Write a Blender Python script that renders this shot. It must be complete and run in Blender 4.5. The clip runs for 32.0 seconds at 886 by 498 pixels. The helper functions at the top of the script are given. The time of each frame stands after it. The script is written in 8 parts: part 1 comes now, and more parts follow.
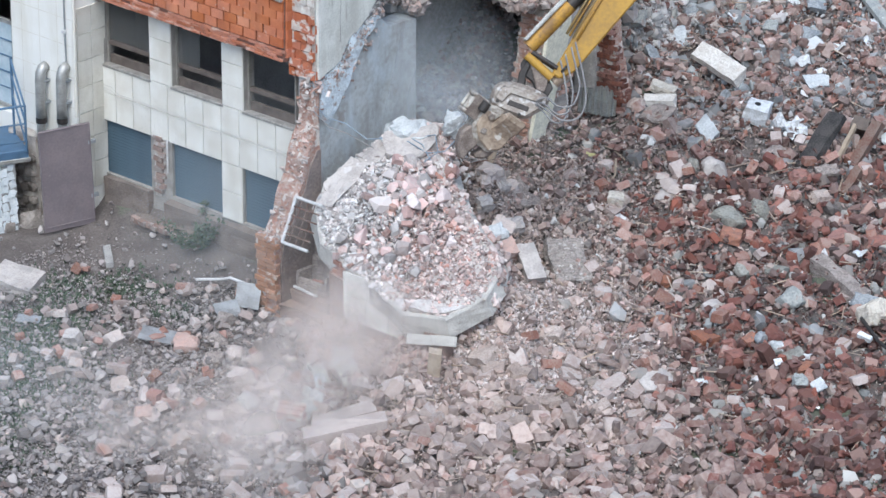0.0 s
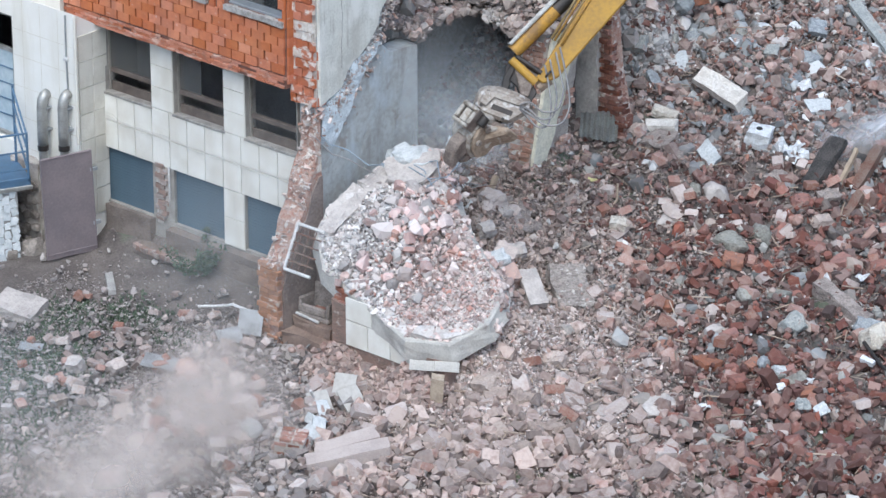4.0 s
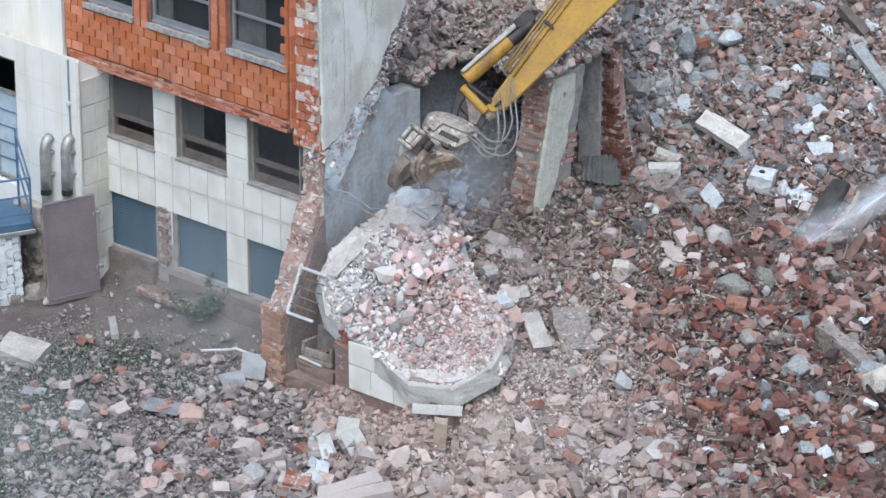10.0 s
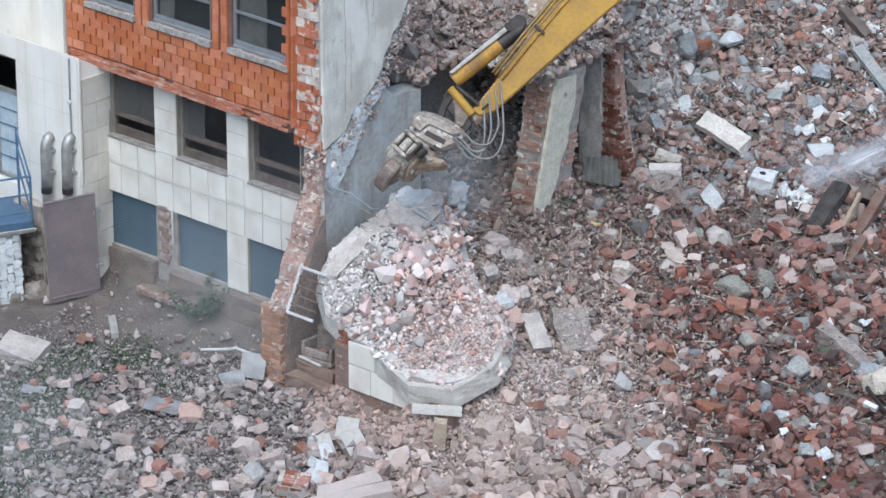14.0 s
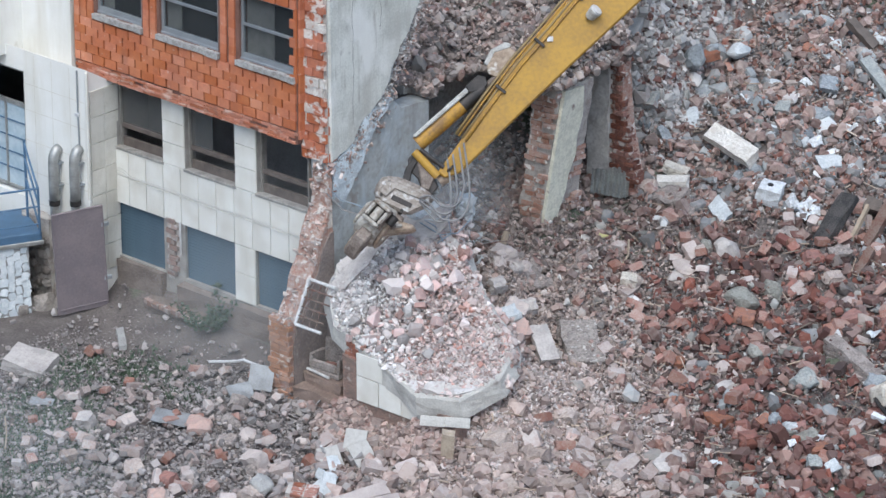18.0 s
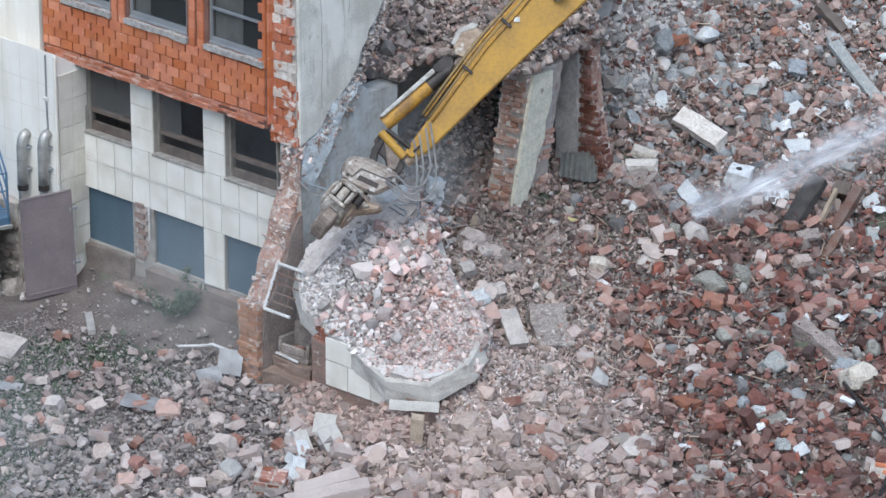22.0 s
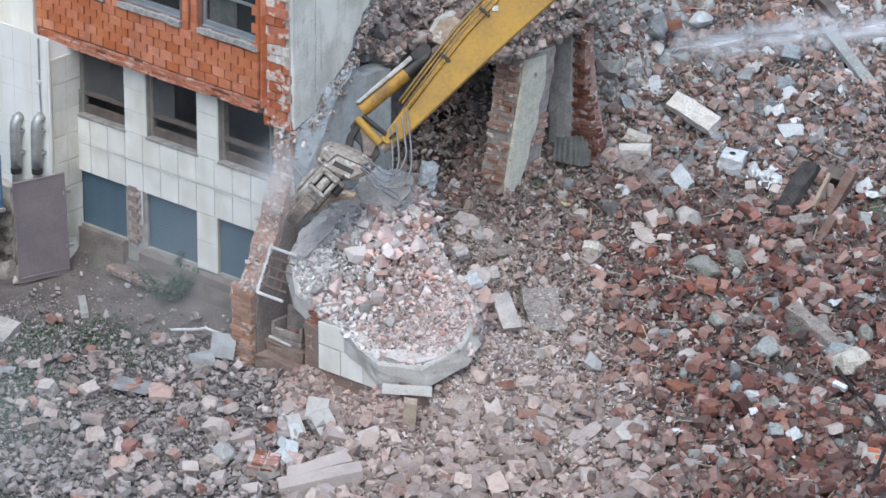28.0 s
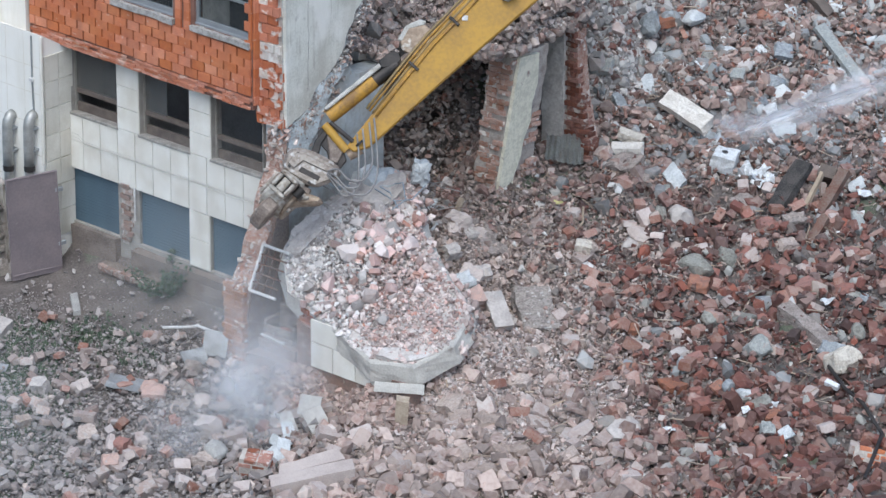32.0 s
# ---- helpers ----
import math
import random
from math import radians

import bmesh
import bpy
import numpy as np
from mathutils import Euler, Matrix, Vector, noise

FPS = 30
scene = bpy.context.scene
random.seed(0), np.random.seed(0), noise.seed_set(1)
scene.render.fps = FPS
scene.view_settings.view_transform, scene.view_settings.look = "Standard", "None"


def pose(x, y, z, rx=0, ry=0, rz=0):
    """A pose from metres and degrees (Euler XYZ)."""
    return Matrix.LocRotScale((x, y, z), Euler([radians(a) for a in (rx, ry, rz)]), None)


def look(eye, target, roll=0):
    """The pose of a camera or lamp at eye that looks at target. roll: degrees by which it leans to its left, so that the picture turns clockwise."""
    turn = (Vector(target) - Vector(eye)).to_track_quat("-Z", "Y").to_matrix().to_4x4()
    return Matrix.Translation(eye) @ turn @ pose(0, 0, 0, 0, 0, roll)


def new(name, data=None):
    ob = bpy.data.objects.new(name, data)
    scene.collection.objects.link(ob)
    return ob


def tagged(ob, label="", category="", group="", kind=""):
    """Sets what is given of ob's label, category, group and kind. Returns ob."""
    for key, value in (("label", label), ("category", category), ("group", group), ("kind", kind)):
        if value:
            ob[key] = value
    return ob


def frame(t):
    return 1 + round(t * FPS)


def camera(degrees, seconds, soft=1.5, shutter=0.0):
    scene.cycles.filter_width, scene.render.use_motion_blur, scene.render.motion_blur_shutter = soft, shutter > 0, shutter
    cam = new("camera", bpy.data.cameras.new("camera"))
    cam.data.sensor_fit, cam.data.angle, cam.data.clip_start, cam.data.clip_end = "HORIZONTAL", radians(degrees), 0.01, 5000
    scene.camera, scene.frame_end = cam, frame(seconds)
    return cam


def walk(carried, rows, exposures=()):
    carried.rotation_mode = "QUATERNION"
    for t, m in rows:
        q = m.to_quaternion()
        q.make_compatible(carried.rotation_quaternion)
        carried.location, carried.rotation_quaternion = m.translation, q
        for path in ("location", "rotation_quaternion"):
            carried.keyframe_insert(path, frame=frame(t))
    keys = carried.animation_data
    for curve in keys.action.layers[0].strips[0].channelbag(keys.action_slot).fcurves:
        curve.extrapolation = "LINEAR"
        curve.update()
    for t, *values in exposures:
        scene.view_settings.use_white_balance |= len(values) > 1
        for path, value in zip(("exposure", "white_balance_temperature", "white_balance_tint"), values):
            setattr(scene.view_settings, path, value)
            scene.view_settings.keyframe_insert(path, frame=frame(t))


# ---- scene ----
# The camera stands in one place, high over the site, and is turned by hand.
EYE = Vector((44.198, -46.372, 27.832))
AIM = pose(0, 0, 0, 67.5, 0, 40.8).to_3x3()
cam = camera(15.0, 32.0, soft=1.52)
CAMERA_ROWS = [
    (0, 66.347, -0.136, 40.858),
    (0.5, 66.402, -0.098, 40.813),
    (1, 66.504, -0.085, 40.805),
    (1.5, 66.587, -0.016, 40.730),
    (2, 66.631, -0.043, 40.698),
    (2.5, 66.659, -0.083, 40.690),
    (3, 66.670, -0.123, 40.714),
    (3.5, 66.691, -0.036, 40.750),
    (5.5, 67.222, 0.301, 40.895),
    (6, 67.293, 0.262, 40.924),
    (6.5, 67.330, 0.287, 40.897),
    (7, 67.359, 0.306, 40.897),
    (7.5, 67.398, 0.280, 40.907),
    (8, 67.395, 0.170, 40.931),
    (8.5, 67.387, 0.096, 40.920),
    (9, 67.434, 0.142, 40.877),
    (9.5, 67.495, 0.206, 40.827),
    (10, 67.530, 0.191, 40.811),
    (10.5, 67.518, 0.147, 40.822),
    (11, 67.505, 0.156, 40.809),
    (11.5, 67.494, 0.163, 40.786),
    (12, 67.480, 0.160, 40.748),
    (12.5, 67.483, 0.060, 40.772),
    (13, 67.500, 0.000, 40.800),
    (13.5, 67.515, 0.008, 40.843),
    (14, 67.534, -0.016, 40.902),
    (14.5, 67.568, -0.007, 40.969),
    (16.5, 67.772, -0.013, 40.994),
    (17, 67.764, 0.032, 40.961),
    (17.5, 67.773, 0.164, 40.986),
    (18, 67.736, 0.085, 41.005),
    (18.5, 67.707, 0.060, 40.949),
    (19, 67.597, 0.087, 40.824),
    (19.5, 67.512, 0.056, 40.750),
    (20, 67.481, 0.036, 40.694),
    (20.5, 67.467, 0.020, 40.628),
    (21, 67.471, -0.079, 40.596),
    (21.5, 67.484, -0.083, 40.579),
    (22, 67.466, -0.072, 40.498),
    (22.5, 67.369, -0.117, 40.484),
    (23, 67.280, -0.117, 40.529),
    (23.5, 67.236, -0.109, 40.542),
    (24, 67.203, -0.073, 40.504),
    (24.5, 67.176, -0.128, 40.487),
    (25, 67.149, -0.153, 40.458),
    (25.5, 67.153, -0.192, 40.451),
    (27.5, 67.172, -0.216, 40.430),
    (28, 67.196, -0.219, 40.433),
    (28.5, 67.200, -0.234, 40.421),
    (29, 67.211, -0.279, 40.419),
    (29.5, 67.195, -0.297, 40.404),
    (30, 67.185, -0.267, 40.376),
    (30.5, 67.179, -0.335, 40.368),
    (31, 67.186, -0.409, 40.371),
    (31.5, 67.190, -0.422, 40.336),
    (32, 67.164, -0.350, 40.349),
]
walk(cam, [(t, pose(EYE.x, EYE.y, EYE.z, rx, ry, rz)) for t, rx, ry, rz in CAMERA_ROWS],
     exposures=[(0, 0.435, 5800, 4.5), (8, 0.36, 5820, 4.5), (14, 0.31, 5840, 4.5), (23, 0.265, 5840, 4.5), (32, 0.245, 5840, 4.5)])

# ---- world and sun ----
SUN_ELEVATION, SUN_AZIMUTH = 58.0, 303.0
world = bpy.data.worlds.new("world")
scene.world = world
world.use_nodes = True
wn = world.node_tree.nodes
sky = wn.new("ShaderNodeTexSky")
sky.sky_type = "NISHITA"
sky.sun_disc = False
sky.sun_elevation, sky.sun_rotation = radians(SUN_ELEVATION), radians(90 - SUN_AZIMUTH)
sky.air_density, sky.dust_density, sky.ozone_density = 1.0, 3.0, 1.0
world.node_tree.links.new(sky.outputs[0], wn["Background"].inputs[0])
wn["Background"].inputs[1].default_value = 0.15
sun = new("sun", bpy.data.lights.new("sun", "SUN"))
sun.data.energy, sun.data.angle, sun.data.color = 1.455, radians(50), (1.0, 0.97, 0.93)
sd = Vector((math.cos(radians(SUN_AZIMUTH)) * math.cos(radians(SUN_ELEVATION)),
             math.sin(radians(SUN_AZIMUTH)) * math.cos(radians(SUN_ELEVATION)), math.sin(radians(SUN_ELEVATION))))
sun.matrix_world = look(sd * 90, (0, 0, 0))


# ---- materials ----
def material(name, base, second=None, rough=0.85, metal=0.0, scale=3.0, fine=40.0, bump=0.3, mix=0.5,
             spots=None, spot_scale=1.2, spot_at=0.6, island=0.0, obj=0.0, thick=0.01, streaks=()):
    """A surface with broad stains, fine grain and relief, in metres."""
    m = bpy.data.materials.new(name)
    m.use_nodes = True
    n, l = m.node_tree.nodes, m.node_tree.links
    bsdf = n["Principled BSDF"]
    bsdf.inputs["Roughness"].default_value, bsdf.inputs["Metallic"].default_value = rough, metal
    tc = n.new("ShaderNodeTexCoord")
    where = tc.outputs["Object"]
    if obj:
        own, far, shift = n.new("ShaderNodeObjectInfo"), n.new("ShaderNodeMath"), n.new("ShaderNodeVectorMath")
        far.operation, far.inputs[1].default_value = "MULTIPLY", 90
        l.new(own.outputs["Random"], far.inputs[0])
        l.new(where, shift.inputs[0])
        l.new(far.outputs[0], shift.inputs[1])
        where = shift.outputs[0]
    big, small = n.new("ShaderNodeTexNoise"), n.new("ShaderNodeTexNoise")
    for tex, s in ((big, scale), (small, fine)):
        tex.inputs["Scale"].default_value, tex.inputs["Detail"].default_value = s, 6
        l.new(where, tex.inputs["Vector"])
    ramp = n.new("ShaderNodeValToRGB")
    ramp.color_ramp.elements[0].position, ramp.color_ramp.elements[1].position = 0.35, 0.68
    ramp.color_ramp.elements[0].color = (*base, 1)
    ramp.color_ramp.elements[1].color = (*(second or [c * 0.72 for c in base]), 1)
    add = n.new("ShaderNodeMath")
    add.operation = "MULTIPLY_ADD"
    add.inputs[1].default_value = mix
    l.new(small.outputs["Fac"], add.inputs[0])
    sub = n.new("ShaderNodeMath")
    sub.operation = "SUBTRACT"
    sub.inputs[1].default_value = mix * 0.5
    l.new(big.outputs["Fac"], sub.inputs[0])
    l.new(sub.outputs[0], add.inputs[2])
    l.new(add.outputs[0], ramp.inputs["Fac"])
    colour = ramp.outputs["Color"]
    if spots:
        st = n.new("ShaderNodeTexNoise")
        st.inputs["Scale"].default_value, st.inputs["Detail"].default_value = spot_scale, 8
        l.new(where, st.inputs["Vector"])
        sr = n.new("ShaderNodeValToRGB")
        sr.color_ramp.elements[0].position, sr.color_ramp.elements[1].position = spot_at, spot_at + 0.06
        l.new(st.outputs["Fac"], sr.inputs["Fac"])
        mx = n.new("ShaderNodeMixRGB")
        mx.inputs["Color2"].default_value = (*spots, 1)
        l.new(sr.outputs["Color"], mx.inputs["Fac"])
        l.new(colour, mx.inputs["Color1"])
        colour = mx.outputs["Color"]
    # weathering that runs on from piece to piece: (colour, stretch along x, y and z, from, to, amount)
    for tint, stretch, lo, hi, much in streaks:
        geo, mp, st, mr, mx = (n.new(k) for k in ("ShaderNodeNewGeometry", "ShaderNodeMapping", "ShaderNodeTexNoise", "ShaderNodeMapRange", "ShaderNodeMixRGB"))
        mp.inputs["Scale"].default_value = stretch
        st.inputs["Scale"].default_value, st.inputs["Detail"].default_value = 1.0, 7
        mr.inputs["From Min"].default_value, mr.inputs["From Max"].default_value, mr.inputs["To Max"].default_value = lo, hi, much
        l.new(geo.outputs["Position"], mp.inputs[0])
        l.new(mp.outputs[0], st.inputs["Vector"])
        l.new(st.outputs["Fac"], mr.inputs["Value"])
        l.new(mr.outputs[0], mx.inputs["Fac"])
        l.new(colour, mx.inputs["Color1"])
        mx.inputs["Color2"].default_value = (*tint, 1)
        colour = mx.outputs["Color"]
    for amount, kind in ((island, "ShaderNodeNewGeometry"), (obj, "ShaderNodeObjectInfo")):
        if amount:
            src = n.new(kind)
            out = src.outputs["Random Per Island"] if kind == "ShaderNodeNewGeometry" else src.outputs["Random"]
            hsv = n.new("ShaderNodeHueSaturation")
            mr = n.new("ShaderNodeMapRange")
            mr.inputs["To Min"].default_value, mr.inputs["To Max"].default_value = 1 - amount, 1 + amount
            l.new(out, mr.inputs["Value"])
            l.new(mr.outputs[0], hsv.inputs["Value"])
            mr2 = n.new("ShaderNodeMapRange")
            mr2.inputs["To Min"].default_value, mr2.inputs["To Max"].default_value = 1 + amount * 0.5, 1 - amount * 0.7
            l.new(out, mr2.inputs["Value"])
            l.new(mr2.outputs[0], hsv.inputs["Saturation"])
            l.new(colour, hsv.inputs["Color"])
            colour = hsv.outputs["Color"]
    l.new(colour, bsdf.inputs["Base Color"])
    if bump:
        bp = n.new("ShaderNodeBump")
        bp.inputs["Strength"].default_value, bp.inputs["Distance"].default_value = bump, thick
        l.new(add.outputs[0], bp.inputs["Height"])
        l.new(bp.outputs["Normal"], bsdf.inputs["Normal"])
    return m


def rubble_material(name, ramp_colours, dust, rough=0.9):
    """Broken pieces: each island draws its colour from the ramp; dust lies on what the point attribute 'dusty' names."""
    m = bpy.data.materials.new(name)
    m.use_nodes = True
    n, l = m.node_tree.nodes, m.node_tree.links
    bsdf = n["Principled BSDF"]
    bsdf.inputs["Roughness"].default_value = rough
    geo = n.new("ShaderNodeNewGeometry")
    ramp = n.new("ShaderNodeValToRGB")
    ramp.color_ramp.interpolation = "LINEAR"
    els = ramp.color_ramp.elements
    els[0].color = (*ramp_colours[0], 1)
    els[1].color = (*ramp_colours[-1], 1)
    for i, c in enumerate(ramp_colours[1:-1], 1):
        els.new(i / (len(ramp_colours) - 1)).color = (*c, 1)
    l.new(geo.outputs["Random Per Island"], ramp.inputs["Fac"])
    tc = n.new("ShaderNodeTexCoord")
    ns = n.new("ShaderNodeTexNoise")
    ns.inputs["Scale"].default_value, ns.inputs["Detail"].default_value = 9, 8
    l.new(tc.outputs["Object"], ns.inputs["Vector"])
    at = n.new("ShaderNodeAttribute")
    at.attribute_name = "dusty"
    ma = n.new("ShaderNodeMath")
    ma.operation = "MULTIPLY_ADD"
    ma.inputs[1].default_value = 1.6
    l.new(ns.outputs["Fac"], ma.inputs[0])
    s1 = n.new("ShaderNodeMath")
    s1.operation = "SUBTRACT"
    s1.inputs[1].default_value = 0.88
    l.new(at.outputs["Fac"], s1.inputs[0])
    l.new(s1.outputs[0], ma.inputs[2])
    cl = n.new("ShaderNodeClamp")
    l.new(ma.outputs[0], cl.inputs[0])
    mulc = n.new("ShaderNodeMath")
    mulc.operation = "MULTIPLY"
    mulc.inputs[1].default_value = 0.86
    l.new(cl.outputs[0], mulc.inputs[0])
    mx = n.new("ShaderNodeMixRGB")
    mx.inputs["Color2"].default_value = (*dust, 1)
    l.new(mulc.outputs[0], mx.inputs["Fac"])
    l.new(ramp.outputs["Color"], mx.inputs["Color1"])
    # each piece a little lighter or darker than the next
    spin, fold, tone, hsv = n.new("ShaderNodeMath"), n.new("ShaderNodeMath"), n.new("ShaderNodeMapRange"), n.new("ShaderNodeHueSaturation")
    spin.operation, spin.inputs[1].default_value = "MULTIPLY", 17.3
    fold.operation = "FRACT"
    tone.inputs["To Min"].default_value, tone.inputs["To Max"].default_value = 0.56, 1.34
    l.new(geo.outputs["Random Per Island"], spin.inputs[0])
    l.new(spin.outputs[0], fold.inputs[0])
    l.new(fold.outputs[0], tone.inputs["Value"])
    l.new(tone.outputs[0], hsv.inputs["Value"])
    l.new(mx.outputs["Color"], hsv.inputs["Color"])
    l.new(hsv.outputs["Color"], bsdf.inputs["Base Color"])
    bp = n.new("ShaderNodeBump")
    bp.inputs["Strength"].default_value, bp.inputs["Distance"].default_value = 0.7, 0.03
    l.new(ns.outputs["Fac"], bp.inputs["Height"])
    l.new(bp.outputs["Normal"], bsdf.inputs["Normal"])
    return m


M_GROUND = material("site_soil", (0.1, 0.084, 0.077), (0.175, 0.152, 0.14), rough=0.95, scale=1.3, fine=22, mix=0.9, bump=0.8, thick=0.04,
                    spots=(0.11, 0.125, 0.085), spot_scale=0.5, spot_at=0.6)
M_TILE = material("cream_stone_tile", (0.8, 0.785, 0.73), (0.68, 0.65, 0.58), rough=0.55, scale=2.0, fine=60, mix=0.4, bump=0.05, obj=0.045,
                  streaks=(((0.56, 0.52, 0.44), (1.6, 1.6, 0.5), 0.5, 0.75, 0.5),))
M_GROUT = material("tile_bedding", (0.36, 0.34, 0.31), (0.25, 0.23, 0.21), scale=3, fine=50)
M_WHITE = material("white_render", (0.87, 0.86, 0.825), (0.77, 0.755, 0.705), rough=0.9, scale=0.8, fine=30, mix=0.3, bump=0.15,
                   spots=(0.56, 0.52, 0.44), spot_scale=0.9, spot_at=0.66, streaks=(((0.6, 0.56, 0.46), (2.2, 2.2, 0.35), 0.48, 0.72, 0.55),))
M_BRICK = material("orange_hollow_brick", (0.55, 0.18, 0.078), (0.45, 0.145, 0.07), rough=0.88, scale=7, fine=45, mix=0.8, bump=0.45, obj=0.13, thick=0.015,
                   streaks=(((0.62, 0.25, 0.12), (1.1, 1.1, 1.6), 0.46, 0.7, 0.65), ((0.3, 0.12, 0.075), (2.6, 2.6, 0.8), 0.54, 0.74, 0.5), ((0.6, 0.45, 0.37), (7, 7, 9), 0.64, 0.7, 0.45)))
M_OLDBRICK = material("old_red_brick", (0.36, 0.15, 0.1), (0.25, 0.11, 0.08), rough=0.9, scale=6, fine=40, bump=0.5, obj=0.3,
                      spots=(0.45, 0.37, 0.33), spot_scale=9, spot_at=0.55)
M_MORTAR = material("lime_mortar", (0.55, 0.51, 0.46), (0.34, 0.29, 0.26), rough=0.95, scale=5, fine=40, bump=0.7, thick=0.03)
M_PLASTER = material("old_grey_plaster", (0.7, 0.7, 0.645), (0.52, 0.52, 0.475), rough=0.95, scale=1.6, fine=22, mix=0.7, bump=0.5, thick=0.02,
                     spots=(0.42, 0.41, 0.38), spot_scale=2.6, spot_at=0.66,
                     streaks=(((0.47, 0.45, 0.4), (3.5, 3.5, 0.3), 0.47, 0.7, 0.75), ((0.84, 0.83, 0.79), (1.6, 1.6, 1.1), 0.52, 0.66, 0.7), ((0.34, 0.31, 0.27), (9, 9, 1.2), 0.6, 0.72, 0.6)))
M_BLUEPLASTER = material("pale_blue_plaster", (0.35, 0.355, 0.345), (0.45, 0.475, 0.48), rough=0.95, scale=1.3, fine=9, mix=1.0, bump=0.7, thick=0.03,
                         spots=(0.3, 0.28, 0.26), spot_scale=2.4, spot_at=0.62,
                         streaks=(((0.52, 0.6, 0.66), (1.2, 1.2, 0.7), 0.5, 0.7, 0.7), ((0.27, 0.25, 0.235), (3.2, 3.2, 0.5), 0.54, 0.72, 0.6)))
M_ROUGHBRICK = material("rough_torn_brickwork", (0.36, 0.19, 0.14), (0.46, 0.36, 0.31), rough=0.95, scale=6, fine=25, mix=0.9, bump=1.0, thick=0.05, spots=(0.62, 0.57, 0.52), spot_scale=5, spot_at=0.55)
M_CONCRETE = material("grey_concrete", (0.42, 0.41, 0.39), (0.30, 0.29, 0.28), rough=0.92, scale=2.5, fine=35, mix=0.7, bump=0.5, thick=0.02)
M_PALECONCRETE = material("pale_dusty_concrete", (0.52, 0.48, 0.45), (0.38, 0.34, 0.32), rough=0.95, scale=3.5, fine=20, mix=0.7, bump=0.9, thick=0.02,
                          spots=(0.36, 0.34, 0.32), spot_scale=3, spot_at=0.62)
M_SHUTTER = material("blue_grey_shutter", (0.088, 0.14, 0.183), (0.07, 0.11, 0.145), rough=0.6, scale=1.4, fine=40, bump=0.05)
M_DARKROOM = material("dark_inner_wall", (0.3, 0.29, 0.28), (0.2, 0.19, 0.19), scale=1.5, fine=20)
M_WOOD = material("weathered_dark_timber", (0.16, 0.13, 0.11), (0.1, 0.08, 0.07), rough=0.8, scale=4, fine=60, bump=0.4)
M_PALEWOOD = material("pale_split_timber", (0.42, 0.34, 0.25), (0.3, 0.24, 0.18), rough=0.85, scale=4, fine=60, bump=0.4)
M_ALU = material("grey_aluminium_frame", (0.42, 0.44, 0.46), (0.34, 0.36, 0.38), rough=0.45, metal=0.6, scale=3, fine=50, bump=0.05)
M_STEELPIPE = material("galvanised_duct", (0.5, 0.5, 0.48), (0.33, 0.32, 0.3), rough=0.5, metal=0.6, scale=4, fine=30, bump=0.1)
M_RUSTDOOR = material("faded_maroon_paint", (0.19, 0.16, 0.17), (0.24, 0.2, 0.205), rough=0.65, scale=1.6, fine=20, mix=0.7, bump=0.15,
                      spots=(0.3, 0.26, 0.26), spot_scale=2.2, spot_at=0.69)
M_YELLOW = material("worn_yellow_paint", (0.46, 0.265, 0.04), (0.33, 0.19, 0.045), rough=0.6, scale=1.2, fine=14, mix=0.7, bump=0.15,
                    spots=(0.24, 0.15, 0.06), spot_scale=2.2, spot_at=0.68)
M_CYLINDER = material("grimy_yellow_paint", (0.46, 0.25, 0.035), (0.24, 0.135, 0.045), rough=0.6, scale=3.2, fine=14, mix=0.9, bump=0.2,
                      spots=(0.12, 0.07, 0.035), spot_scale=4.5, spot_at=0.64)
M_BLACKSTEEL = material("oily_black_steel", (0.04, 0.037, 0.035), (0.075, 0.065, 0.06), rough=0.55, metal=0.5, scale=4, fine=30, bump=0.2)
M_TOOL = material("scraped_tool_steel", (0.38, 0.34, 0.3), (0.22, 0.18, 0.15), rough=0.55, metal=0.4, scale=3.0, fine=14, mix=1.0, bump=0.5,
                  spots=(0.55, 0.53, 0.51), spot_scale=5, spot_at=0.6)
M_HOSE = material("dusty_rubber_hose", (0.3, 0.29, 0.28), (0.2, 0.19, 0.19), rough=0.7, bump=0.1)
M_BLUEPAINT = material("blue_painted_steel", (0.09, 0.17, 0.28), (0.075, 0.13, 0.2), rough=0.5, scale=3, bump=0.1)
M_WHITEPAINT = material("white_painted_steel", (0.68, 0.68, 0.68), (0.5, 0.48, 0.46), rough=0.5, scale=5, bump=0.1)
M_LEAF = material("dull_green_leaf", (0.045, 0.072, 0.04), (0.09, 0.125, 0.075), rough=0.7, scale=6, bump=0, island=0.35)
M_GLASS = bpy.data.materials.new("dusty_glass")
M_GLASS.use_nodes = True
M_GLASS.node_tree.nodes["Principled BSDF"].inputs["Base Color"].default_value = (0.05, 0.058, 0.062, 1)
M_GLASS.node_tree.nodes["Principled BSDF"].inputs["Roughness"].default_value = 0.12
M_GLASS.node_tree.nodes["Principled BSDF"].inputs["Alpha"].default_value = 0.3

DUST_PINK = (0.48, 0.395, 0.35)
DUST_PALE = (0.62, 0.575, 0.55)
M_RUB_BRICK = rubble_material("broken_brick", [(0.065, 0.038, 0.034), (0.17, 0.068, 0.055), (0.21, 0.1, 0.08), (0.12, 0.075, 0.068), (0.28, 0.18, 0.15), (0.18, 0.13, 0.118), (0.25, 0.088, 0.06), (0.095, 0.072, 0.068)], DUST_PINK)
M_RUB_STONE = rubble_material("broken_stone", [(0.16, 0.155, 0.145), (0.3, 0.295, 0.27), (0.21, 0.215, 0.21), (0.46, 0.45, 0.42), (0.2, 0.165, 0.15), (0.36, 0.3, 0.26)], DUST_PINK)
